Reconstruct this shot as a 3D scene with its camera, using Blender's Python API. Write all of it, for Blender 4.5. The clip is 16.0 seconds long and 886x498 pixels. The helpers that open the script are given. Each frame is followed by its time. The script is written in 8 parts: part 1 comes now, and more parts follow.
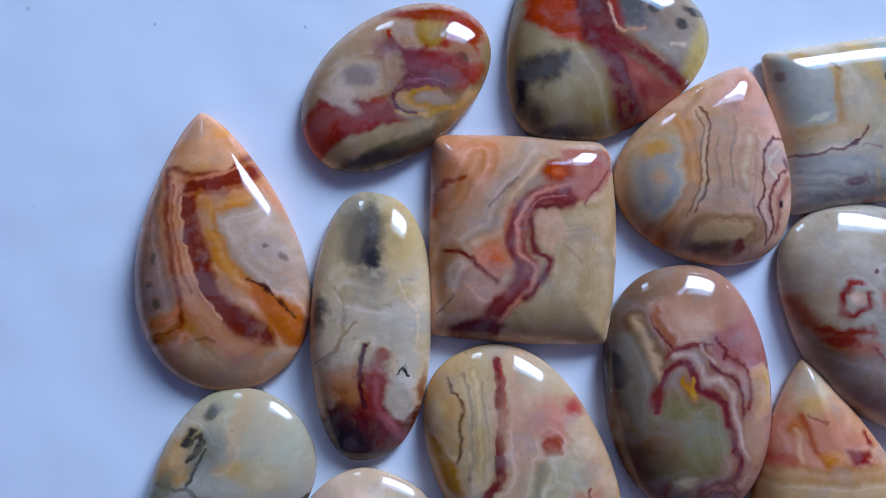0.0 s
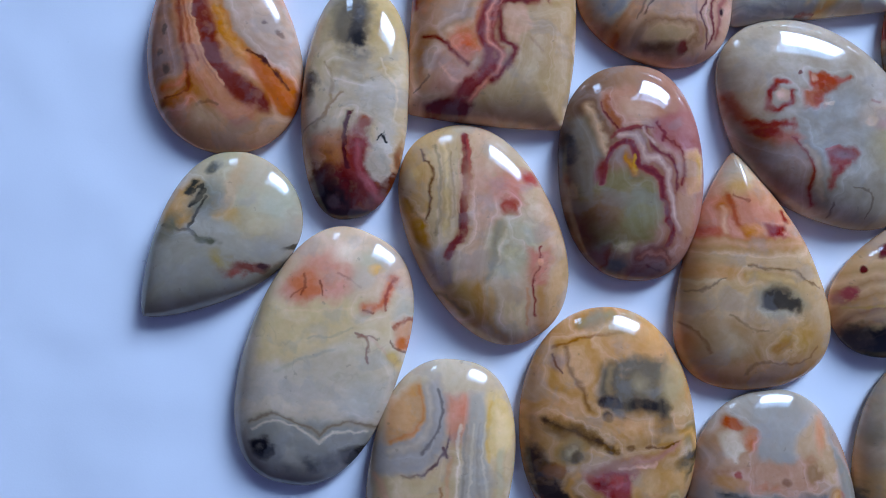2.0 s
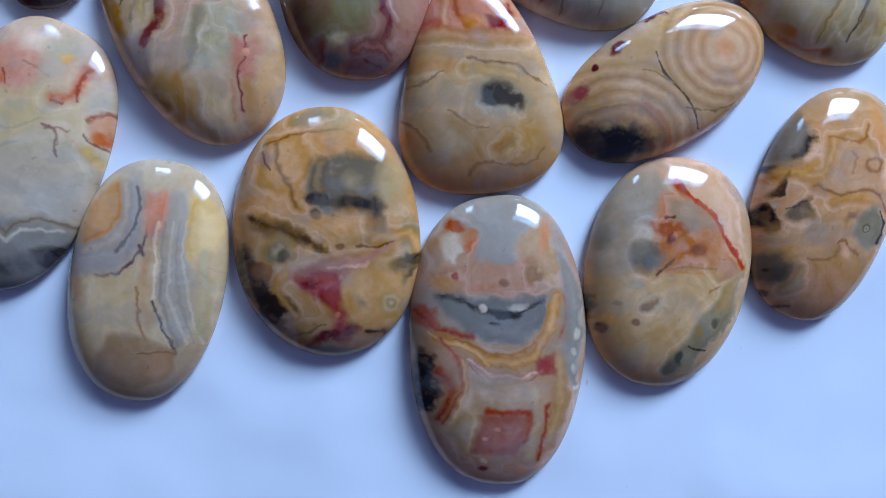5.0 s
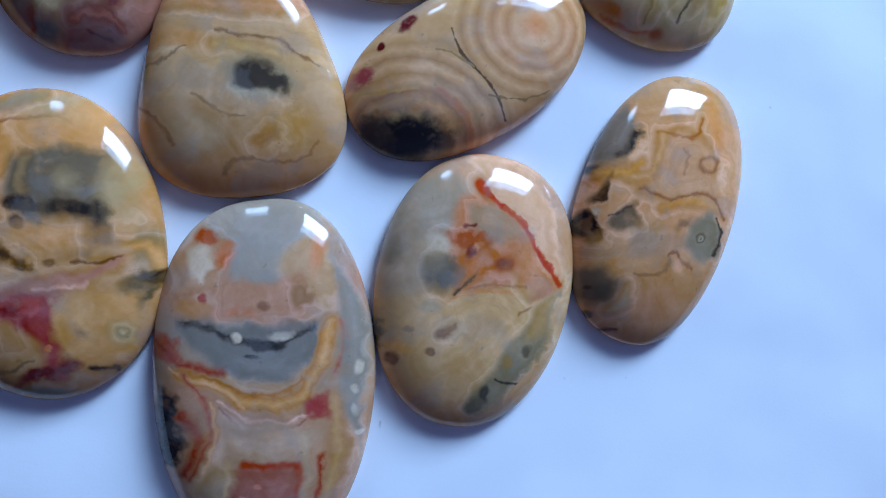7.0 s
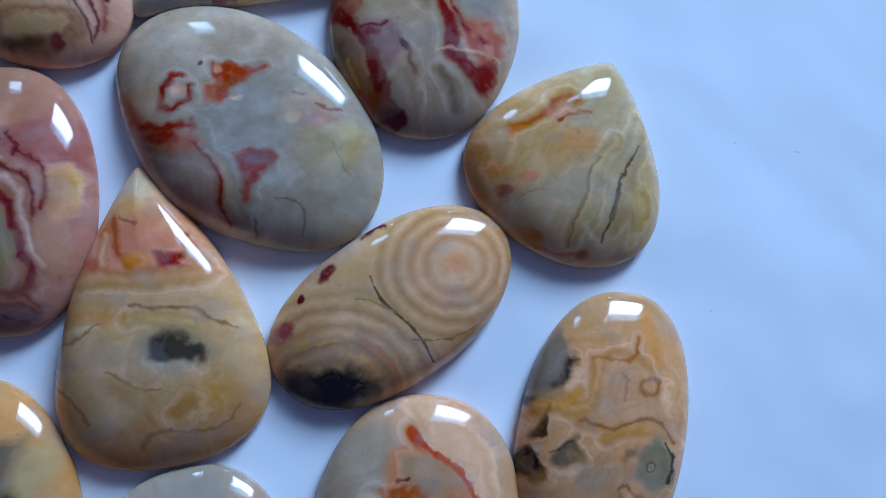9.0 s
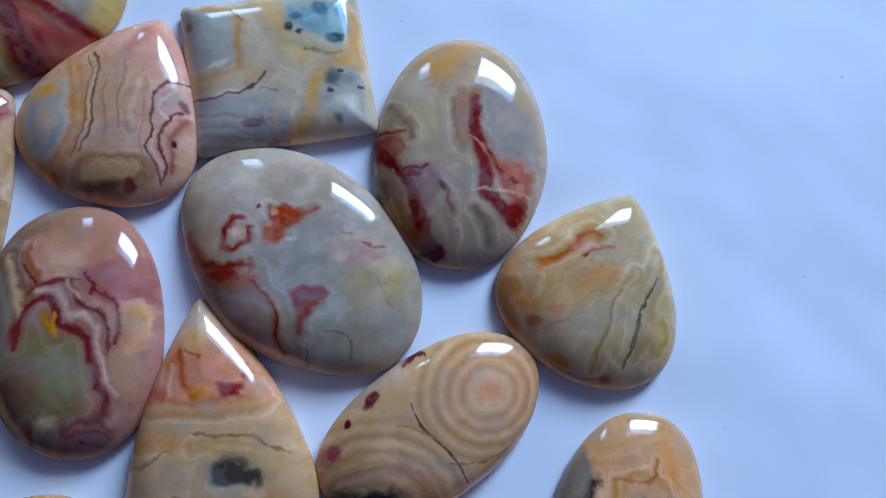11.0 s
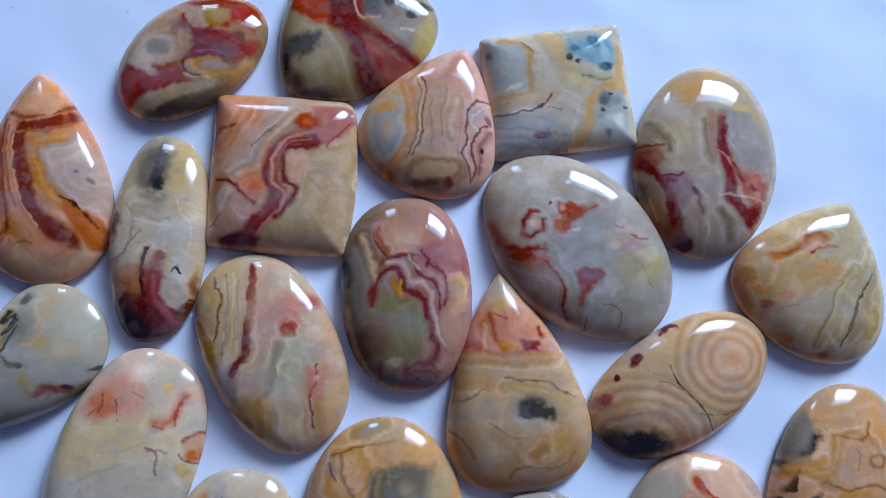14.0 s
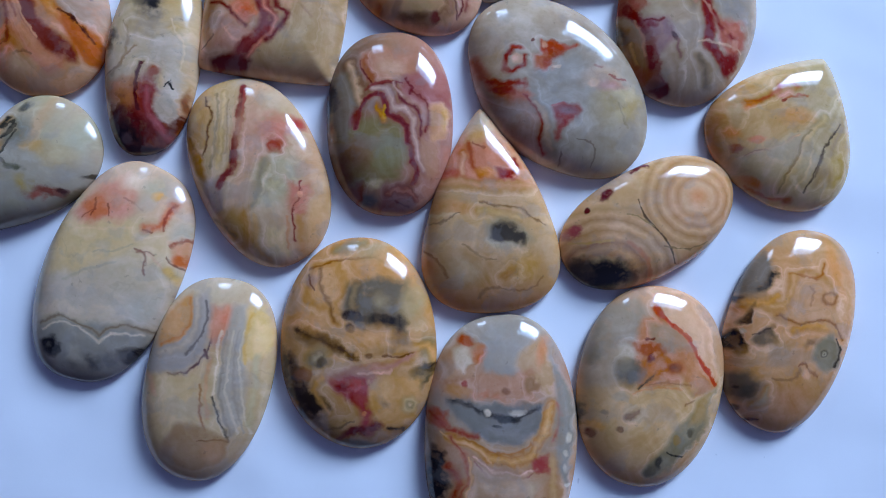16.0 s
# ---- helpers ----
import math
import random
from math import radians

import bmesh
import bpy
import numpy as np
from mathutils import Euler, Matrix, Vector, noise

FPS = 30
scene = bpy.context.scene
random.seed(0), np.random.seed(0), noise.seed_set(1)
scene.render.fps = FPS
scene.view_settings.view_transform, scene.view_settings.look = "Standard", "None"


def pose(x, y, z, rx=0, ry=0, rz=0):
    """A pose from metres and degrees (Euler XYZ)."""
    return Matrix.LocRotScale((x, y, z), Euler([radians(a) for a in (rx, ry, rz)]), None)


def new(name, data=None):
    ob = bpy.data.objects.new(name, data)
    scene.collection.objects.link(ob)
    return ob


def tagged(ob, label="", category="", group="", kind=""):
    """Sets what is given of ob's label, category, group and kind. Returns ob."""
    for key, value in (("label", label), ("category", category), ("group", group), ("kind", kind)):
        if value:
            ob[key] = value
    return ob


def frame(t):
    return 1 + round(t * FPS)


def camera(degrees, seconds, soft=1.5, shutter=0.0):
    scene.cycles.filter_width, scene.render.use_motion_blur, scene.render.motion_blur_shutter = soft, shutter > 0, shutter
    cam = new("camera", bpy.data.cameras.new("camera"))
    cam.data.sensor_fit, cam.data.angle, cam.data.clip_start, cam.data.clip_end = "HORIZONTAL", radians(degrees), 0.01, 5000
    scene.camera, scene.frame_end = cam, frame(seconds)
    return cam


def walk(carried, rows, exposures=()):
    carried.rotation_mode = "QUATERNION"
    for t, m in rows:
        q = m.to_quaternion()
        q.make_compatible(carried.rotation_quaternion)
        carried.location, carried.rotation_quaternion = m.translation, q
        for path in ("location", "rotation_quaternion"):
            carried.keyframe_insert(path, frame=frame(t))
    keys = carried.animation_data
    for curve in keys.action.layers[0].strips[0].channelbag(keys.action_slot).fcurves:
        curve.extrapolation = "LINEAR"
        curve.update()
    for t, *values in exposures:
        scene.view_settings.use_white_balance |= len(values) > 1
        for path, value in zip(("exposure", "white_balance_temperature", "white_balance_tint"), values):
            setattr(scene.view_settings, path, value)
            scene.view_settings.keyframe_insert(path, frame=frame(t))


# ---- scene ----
cam = camera(67.24, 16.0, soft=0.7)
# seconds; eye in centimetres; turn in degrees
ROWS = [
    (0.0, 0.000, -0.000, 10.000, 4.17, -1.56, -0.06),
    (0.5, -0.182, -0.747, 10.478, 2.68, -1.74, 1.17),
    (1.0, -0.155, -1.670, 10.596, 2.22, -1.87, 1.82),
    (1.5, 0.156, -2.544, 10.766, 2.57, -2.13, 2.27),
    (2.0, 0.317, -3.229, 11.161, 2.30, -2.40, 2.26),
    (2.5, 0.710, -3.819, 11.289, 2.72, -1.97, 1.41),
    (3.0, 1.356, -4.657, 11.406, 2.63, -1.85, 0.34),
    (5.5, 5.479, -5.711, 10.551, -1.26, -5.25, 2.42),
    (6.0, 6.165, -5.740, 10.229, -0.80, -6.14, 2.47),
    (6.5, 6.646, -5.665, 9.939, -1.49, -6.67, 2.57),
    (7.0, 7.410, -5.556, 9.272, 0.07, -8.27, 1.89),
    (7.5, 8.063, -5.223, 8.545, 2.52, -9.31, 0.79),
    (8.0, 8.498, -4.565, 8.588, 3.98, -8.32, -0.09),
    (8.5, 8.597, -4.013, 9.008, 5.94, -6.84, -1.19),
    (9.0, 8.583, -3.554, 9.326, 8.79, -6.73, -2.61),
    (11.5, 7.657, -1.115, 10.893, 9.94, -5.70, -1.81),
    (12.0, 6.631, -0.310, 11.469, 7.88, -1.18, -2.00),
    (12.5, 4.900, -0.565, 11.601, 9.05, -1.00, -1.89),
    (13.0, 4.433, -0.748, 11.674, 8.69, -1.25, -1.33),
    (13.5, 4.431, -1.249, 12.271, 8.01, -1.74, -0.39),
    (14.0, 4.231, -2.243, 12.674, 7.93, -1.61, 1.17),
    (14.5, 4.180, -3.222, 12.956, 6.79, -1.55, 2.62),
    (15.0, 4.210, -3.907, 12.758, 6.07, -1.91, 3.25),
    (15.5, 4.375, -4.527, 12.850, 4.96, -1.50, 3.65),
    (16.0, 4.789, -4.834, 12.920, 4.80, -1.64, 3.91),
]
# seconds, stops, kelvin, tint
EXPOSURES = [(0, 0.08, 6500, 10), (1.5, 0.18, 6450, 9), (3.2, 0.24, 6400, 8), (6.5, 0.24, 6150, 4), (7.5, 0.14, 6000, 2), (9.0, -0.1, 5950, 1), (11.5, -0.08, 6300, 7), (13, 0.1, 6400, 9), (16, 0.13, 6450, 9)]
walk(cam, [(t, pose(x / 100, y / 100, z / 100, rx, ry, rz)) for t, x, y, z, rx, ry, rz in ROWS], EXPOSURES)

# ---- light: two windows in the far wall, sky light through them ----
world = bpy.data.worlds.new("sky")
scene.world = world
world.use_nodes = True
sky = world.node_tree.nodes.new("ShaderNodeTexSky")
sky.sky_type, sky.sun_disc = "NISHITA", False
sky.sun_elevation, sky.sun_rotation = radians(38), radians(150)
world.node_tree.links.new(sky.outputs[0], world.node_tree.nodes["Background"].inputs["Color"])
world.node_tree.nodes["Background"].inputs["Strength"].default_value = 0.06

WALL_Y = 1.30
# centre x, centre z, width, height of the panes; watts
PANES = [
    ("pane_main", 0.95, 0.85, 0.80, 0.62, 76.0, (0.44, 0.625, 1.0)),
    ("pane_top", 0.925, 1.335, 0.88, 0.28, 8.0, (0.34, 0.57, 1.0)),
    ("pane_side", -0.34, 0.57, 0.22, 0.30, 2.8, (0.44, 0.625, 1.0)),
    ("pane_side_top", -0.34, 0.80, 0.22, 0.11, 0.5, (0.34, 0.57, 1.0)),
]
for name, px, pz, pw, ph, watts, tint in PANES:
    data = bpy.data.lights.new(name, "AREA")
    data.shape, data.size, data.size_y, data.energy, data.color = "RECTANGLE", pw, ph, watts, tint
    lamp = new(name, data)
    lamp.matrix_world = pose(px, WALL_Y + 0.03, pz, -90, 0, 0) @ pose(0, 0, 0, 0, 0, 180)


# ---- materials ----
def nodes_of(name):
    mat = bpy.data.materials.new(name)
    mat.use_nodes = True
    return mat, mat.node_tree, mat.node_tree.nodes["Principled BSDF"]


def rounded(places):
    """The same open line with its bends eased: one more point between each two."""
    if len(places) < 3 or len(places) > 5:
        return places
    ends = [2 * places[0] - places[1], *places, 2 * places[-1] - places[-2]]
    out = []
    for p, q, r, s in zip(ends, ends[1:], ends[2:], ends[3:]):
        out += [q, (9 * (q + r) - p - s) / 16]
    return out + [places[-1]]


class Stone:
    """A polished stone's material: layers of colour laid over one another in the stone's own plane, in centimetres."""

    def __init__(self, name, seed, coarse=0.10, fine=0.035, freq=0.9):
        self.mat, self.tree, self.bsdf = nodes_of(name)
        coord = self.node("ShaderNodeTexCoord").outputs["Object"]
        flat = self.vec("MULTIPLY", coord, (100, 100, 0))
        self.raw = self.vec("ADD", flat, (seed * 7.3, seed * 3.1, seed * 1.7))
        big, mid, small = self.noise(self.raw, freq, 1.0), self.noise(self.raw, 2.4, 2.5), self.noise(self.raw, 7.0, 4.0)
        bent = flat
        for wave, reach in ((big, 5 * coarse), (mid, 3.2 * coarse), (small, 4 * fine)):
            bent = self.vec("ADD", bent, self.vec("MULTIPLY", self.vec("SUBTRACT", wave[1], (0.5,) * 3), (reach, reach, 0)))
        self.at = self.ground = bent
        self.patch = self.calc("SUBTRACT", mid[0], 0.5)
        self.grain = self.calc("SUBTRACT", small[0], 0.5)
        self.ragged = self.calc("ADD", self.calc("MULTIPLY", self.patch, 1.6), self.grain)
        self.cover = self.calc("MAXIMUM", self.calc("MINIMUM", self.calc("MULTIPLY_ADD", self.ragged, 1.3, 1.08), 1.0), 0.75)
        self.colour = None
        self.field = None

    def node(self, kind):
        return self.tree.nodes.new(kind)

    def put(self, value, socket):
        if isinstance(value, bpy.types.NodeSocket):
            self.tree.links.new(value, socket)
        else:
            socket.default_value = value

    def vec(self, op, a, b=None, out=0):
        n = self.node("ShaderNodeVectorMath")
        n.operation = op
        self.put(a, n.inputs[0])
        if b is not None:
            self.put(b, n.inputs[1])
        return n.outputs[out]

    def calc(self, op, a, b=0.0, c=None):
        n = self.node("ShaderNodeMath")
        n.operation = op
        self.put(a, n.inputs[0])
        self.put(b, n.inputs[1])
        if c is not None:
            self.put(c, n.inputs[2])
        return n.outputs[0]

    def noise(self, at, scale, detail):
        n = self.node("ShaderNodeTexNoise")
        self.put(at, n.inputs["Vector"])
        n.inputs["Scale"].default_value, n.inputs["Detail"].default_value = scale, detail
        return n.outputs["Factor" if "Factor" in n.outputs else "Fac"], n.outputs["Color"]

    def wander(self, value, scale, detail=2.0):
        """An uneven wave along one value, from about -0.5 to 0.5."""
        n = self.node("ShaderNodeTexNoise")
        n.noise_dimensions = "1D"
        self.put(value, n.inputs["W"])
        n.inputs["Scale"].default_value, n.inputs["Detail"].default_value = scale, detail
        return self.calc("SUBTRACT", n.outputs["Factor" if "Factor" in n.outputs else "Fac"], 0.5)

    def near(self, far):
        """Keeps how far the nearest vein or patch is, in centimetres, for the bands that follow them."""
        self.field = far if self.field is None else self.calc("SMOOTH_MIN", self.field, far, 0.08)

    def step(self, value, edge, soft, top=1.0):
        n = self.node("ShaderNodeMapRange")
        n.interpolation_type = "SMOOTHSTEP"
        self.put(value, n.inputs["Value"])
        for key, v in (("From Min", edge - soft), ("From Max", edge + soft), ("To Min", top), ("To Max", 0.0)):
            n.inputs[key].default_value = v
        return n.outputs["Result"]

    def ramp(self, value, stops):
        n = self.node("ShaderNodeValToRGB")
        self.put(value, n.inputs["Fac"])
        marks = n.color_ramp.elements
        while len(marks) < len(stops):
            marks.new(0.5)
        for mark, (place, rgb) in zip(marks, stops):
            mark.position, mark.color = place, (*rgb, 1)
        return n.outputs["Color"]

    def over(self, mask, colour):
        n = self.node("ShaderNodeMix")
        n.data_type = "RGBA"
        self.put(self.calc("MULTIPLY", mask, self.cover), n.inputs["Factor"])
        self.put(self.colour, n.inputs["A"])
        self.put(colour if isinstance(colour, bpy.types.NodeSocket) else (*colour, 1), n.inputs["B"])
        self.colour = n.outputs["Result"]
        order = self.node("ShaderNodeVectorMath")  # lays the layers one after another
        order.operation = "MULTIPLY_ADD"
        self.put(self.colour, order.inputs[0])
        self.put((1e-9, 1e-9, 0), order.inputs[1])
        self.put(self.ground, order.inputs[2])
        self.at = order.outputs[0]

    def local(self, x, y, turn, sx=1.0, sy=1.0):
        n = self.node("ShaderNodeMapping")
        n.vector_type = "TEXTURE"
        self.put(self.at, n.inputs["Vector"])
        n.inputs["Location"].default_value = (x, y, 0)
        n.inputs["Rotation"].default_value = (0, 0, radians(turn))
        n.inputs["Scale"].default_value = (sx, sy, 1)
        return n.outputs[0]

    def base(self, x, y, turn, length, colours, bands=0.0, pitch=6.0):
        """Bands of colour across a direction, from a point on, with fine darker and lighter lines along them."""
        u = self.local(x, y, turn, length, length)
        n = self.node("ShaderNodeSeparateXYZ")
        self.put(u, n.inputs[0])
        along = n.outputs[0]
        steps = max(1, len(colours) - 1)
        self.colour = self.ramp(along, [(k / steps, rgb) for k, rgb in enumerate(colours)])
        if bands:
            self.shade(self.wander(along, 0.8 * pitch * length), 4.5 * bands)

    def shade(self, wave, amount):
        """Lighter, paler and darker, richer by a wave."""
        n = self.node("ShaderNodeHueSaturation")
        self.put(self.colour, n.inputs["Color"])
        self.put(self.calc("MULTIPLY_ADD", wave, amount, 1.0), n.inputs["Value"])
        self.put(self.calc("MULTIPLY_ADD", wave, -0.6 * amount, 1.0), n.inputs["Saturation"])
        self.colour = n.outputs["Color"]

    def blob(self, x, y, rx, ry, turn, colour, soft=0.25, top=1.0, rough=0.5, rings=None, pitch=0.0):
        """An oval patch; rings: colours from its middle to its rim; pitch: fine rings to a centimetre."""
        d = self.vec("LENGTH", self.local(x, y, turn, rx, ry), None, 1)
        ragged = self.calc("MULTIPLY_ADD", self.ragged, rough, d)
        if rings:
            colour = self.ramp(ragged, [(k / (len(rings) - 1), rgb) for k, rgb in enumerate(rings)])
        self.over(self.step(ragged, 1.0, 0.8 * soft, top), colour)
        if top == 1.0 and soft < 0.6 and min(rx, ry) > 0.09:
            if min(rx, ry) < 0.7:
                self.near(self.calc("MULTIPLY", self.calc("SUBTRACT", ragged, 1.0), min(rx, ry)))
        if pitch:
            wave = self.calc("SINE", self.calc("MULTIPLY", ragged, pitch * min(rx, ry) * 6.283))
            self.shade(self.calc("MULTIPLY", wave, self.step(d, 1.0, 0.3)), 0.10)

    def area(self, places, colour, soft=0.04, rough=0.06, top=1.0):
        """A patch with a few straightish sides, bulging outwards, its corners rounded; soft and rough in centimetres."""
        pts, far = [Vector(p) for p in places], None
        mid = sum(pts, Vector((0, 0))) / len(pts)
        for p, q in zip(pts, pts[1:] + pts[:1]):
            out = Vector((q.y - p.y, p.x - q.x)).normalized()
            out = out if out.dot(p - mid) > 0 else -out
            d = self.calc("SUBTRACT", self.vec("DOT_PRODUCT", self.at, (*out, 0), 1), out.dot(p))
            far = d if far is None else self.calc("SMOOTH_MAX", far, d, 0.08)
        far = self.calc("MULTIPLY_ADD", self.ragged, rough, far)
        self.over(self.step(far, 0.03, 0.7 * soft, top), colour)
        if soft < 0.12:
            self.near(far)

    def line(self, places, width, colour, soft=0.5, top=1.0, rough=0.06, rings=None):
        """A vein through some places; rings: colours from its middle to its rims. soft: share of the width."""
        far = None
        places = rounded([Vector(p) for p in places])
        for (ax, ay), (bx, by) in zip(places, places[1:]):
            span, turn = math.hypot(bx - ax, by - ay), math.degrees(math.atan2(by - ay, bx - ax))
            here = self.local(ax, ay, turn)
            held = self.vec("MAXIMUM", self.vec("MINIMUM", here, (span, 0, 0)), (0, 0, 0))
            d = self.vec("DISTANCE", here, held, 1)
            far = d if far is None else self.calc("SMOOTH_MIN", far, d, 0.04)
        far = self.calc("MULTIPLY_ADD", self.grain, rough, far)
        if rings:
            colour = self.ramp(self.calc("DIVIDE", far, width), [(k / (len(rings) - 1), rgb) for k, rgb in enumerate(rings)])
        self.over(self.step(far, width * (1 - soft / 2), width * soft / 2 + 0.002, top), colour)
        if width > 0.05 and top == 1.0:
            self.near(self.calc("SUBTRACT", far, width))

    def shifted(self, x, y):
        return self.vec("ADD", self.at, (x, y, 0.0))

    def finish(self, rough=0.06, mottle=0.06, lace=0.06, milk=0.10, crack=0.10):
        """Bands along the veins, milky clouds, hair cracks and flecks; polish with faint smears, and fine pits."""
        # bands that run along the veins and round the patches, closest beside them
        way = self.calc("MULTIPLY_ADD", self.patch, 0.22, self.field)
        reach = self.step(self.field, 0.34, 0.34)
        here = self.step(self.noise(self.raw, 0.9, 1.0)[0], 0.54, 0.12)
        share = self.calc("MULTIPLY", reach, self.calc("MULTIPLY_ADD", here, 0.7, 0.3))
        self.shade(self.calc("MULTIPLY", self.wander(way, 5.5, 3.0), share), 13 * lace)
        pale = self.calc("MULTIPLY", self.step(self.calc("ABSOLUTE", self.calc("SUBTRACT", way, 0.07)), 0.0, 0.045), here)
        self.shade(pale, 3.5 * lace)
        dark = self.step(self.calc("ABSOLUTE", self.calc("SUBTRACT", way, 0.012)), 0.0, 0.028)
        self.shade(dark, -2.0 * lace)
        field = self.noise(self.at, 0.5, 1.5)[0]
        self.shade(self.wander(field, 22.0, 2.0), 2.5 * lace)
        veil = self.noise(self.shifted(31, 17), 1.5, 6.0)[0]
        self.shade(self.step(veil, 0.44, 0.07), milk)
        cloud = self.noise(self.shifted(3, 8), 1.9, 7.0)[0]
        self.shade(self.calc("SUBTRACT", cloud, 0.5), 4 * mottle)
        clear = self.step(self.noise(self.shifted(21, 5), 1.7, 4.0)[0], 0.43, 0.05)  # greyer, clearer windows
        self.over(self.calc("MULTIPLY", clear, 0.24), (0.30, 0.27, 0.25))
        fleece = self.noise(self.shifted(13, 2), 4.2, 6.0)[0]
        self.shade(self.calc("SUBTRACT", fleece, 0.5), 0.14)
        speck = self.noise(self.raw, 13.0, 5.0)[0]
        self.shade(self.calc("SUBTRACT", speck, 0.5), 0.12)
        seam = self.calc("ABSOLUTE", self.calc("SUBTRACT", self.noise(self.shifted(5, 29), 0.75, 4.0)[0], 0.5))
        some = self.step(self.noise(self.raw, 1.3, 1.0)[0], 0.46, 0.06)
        self.over(self.calc("MULTIPLY", self.calc("MULTIPLY", self.step(seam, 0.006, 0.005), some), crack), (0.20, 0.11, 0.07))
        fleck = self.step(self.noise(self.vec("ADD", self.raw, (9.0, 4.0, 0.0)), 7.0, 3.0)[0], 0.29, 0.03)
        self.over(self.calc("MULTIPLY", fleck, 0.25), (0.13, 0.08, 0.05))
        self.put(self.colour, self.bsdf.inputs["Base Color"])
        self.put(self.calc("MULTIPLY_ADD", cloud, 0.06, rough - 0.03), self.bsdf.inputs["Roughness"])
        self.bsdf.inputs["IOR"].default_value = 1.54
        self.bsdf.inputs["Subsurface Weight"].default_value = 0.35
        self.bsdf.inputs["Subsurface Radius"].default_value = (1.0, 0.65, 0.45)
        self.bsdf.inputs["Subsurface Scale"].default_value = 0.0012
        bump = self.node("ShaderNodeBump")
        bump.inputs["Strength"].default_value, bump.inputs["Distance"].default_value = 0.05, 0.0004
        self.put(self.noise(self.raw, 3.0, 3.0)[0], bump.inputs["Height"])
        self.put(bump.outputs[0], self.bsdf.inputs["Normal"])
        return self.mat


def paper_material():
    mat, tree, bsdf = nodes_of("white_paper")
    add, link = tree.nodes.new, tree.links.new
    coord = add("ShaderNodeTexCoord")
    stain, fibre, buckle = add("ShaderNodeTexNoise"), add("ShaderNodeTexNoise"), add("ShaderNodeTexNoise")
    for n, scale, detail in ((stain, 22, 3), (fibre, 2600, 2), (buckle, 30, 2)):
        n.inputs["Scale"].default_value, n.inputs["Detail"].default_value = scale, detail
        link(coord.outputs["Object"], n.inputs["Vector"])
    ramp = add("ShaderNodeValToRGB")
    ramp.color_ramp.elements[0].position, ramp.color_ramp.elements[0].color = 0.3, (0.80, 0.80, 0.81, 1)
    ramp.color_ramp.elements[1].position, ramp.color_ramp.elements[1].color = 0.7, (0.85, 0.85, 0.855, 1)
    link(stain.outputs[0], ramp.inputs[0])
    link(ramp.outputs[0], bsdf.inputs["Base Color"])
    bsdf.inputs["Roughness"].default_value = 0.62
    dust, spots = add("ShaderNodeTexNoise"), add("ShaderNodeValToRGB")
    dust.inputs["Scale"].default_value, dust.inputs["Detail"].default_value = 420, 1
    link(coord.outputs["Object"], dust.inputs["Vector"])
    spots.color_ramp.elements[0].position, spots.color_ramp.elements[0].color = 0.17, (0.25, 0.24, 0.26, 1)
    spots.color_ramp.elements[1].position, spots.color_ramp.elements[1].color = 0.21, (1, 1, 1, 1)
    link(dust.outputs[0], spots.inputs[0])
    both = add("ShaderNodeMix")
    both.data_type, both.blend_type = "RGBA", "MULTIPLY"
    both.inputs["Factor"].default_value = 0.5
    link(ramp.outputs[0], both.inputs["A"])
    link(spots.outputs[0], both.inputs["B"])
    link(both.outputs["Result"], bsdf.inputs["Base Color"])
    soft, fine = add("ShaderNodeBump"), add("ShaderNodeBump")
    soft.inputs["Strength"].default_value, soft.inputs["Distance"].default_value = 0.8, 0.002
    fine.inputs["Strength"].default_value, fine.inputs["Distance"].default_value = 0.25, 0.00004
    link(buckle.outputs[0], soft.inputs["Height"])
    link(fibre.outputs[0], fine.inputs["Height"])
    link(soft.outputs[0], fine.inputs["Normal"])
    link(fine.outputs[0], bsdf.inputs["Normal"])
    return mat


def plain_material(name, rgb, rough=0.8):
    mat, tree, bsdf = nodes_of(name)
    n, ramp = tree.nodes.new("ShaderNodeTexNoise"), tree.nodes.new("ShaderNodeValToRGB")
    n.inputs["Scale"].default_value, n.inputs["Detail"].default_value = 6, 5
    ramp.color_ramp.elements[0].color = (*[v * 0.92 for v in rgb], 1)
    ramp.color_ramp.elements[1].color = (*[min(1, v * 1.05) for v in rgb], 1)
    tree.links.new(n.outputs[0], ramp.inputs[0])
    tree.links.new(ramp.outputs[0], bsdf.inputs["Base Color"])
    bsdf.inputs["Roughness"].default_value = rough
    return mat


# ---- the room that closes the place ----
def mesh_object(name, bm, mat, smooth=False):
    data = bpy.data.meshes.new(name)
    bm.to_mesh(data)
    bm.free()
    data.materials.append(mat)
    if smooth:
        data.shade_smooth()
    return new(name, data)


def add_box(bm, x0, x1, y0, y1, z0, z1):
    m = Matrix.LocRotScale(((x0 + x1) / 2, (y0 + y1) / 2, (z0 + z1) / 2), None, (x1 - x0, y1 - y0, z1 - z0))
    bmesh.ops.create_cube(bm, size=1.0, matrix=m)


def box(name, x0, x1, y0, y1, z0, z1, mat, label, category):
    bm = bmesh.new()
    add_box(bm, x0, x1, y0, y1, z0, z1)
    return tagged(mesh_object(name, bm, mat), label, category, kind="structure")


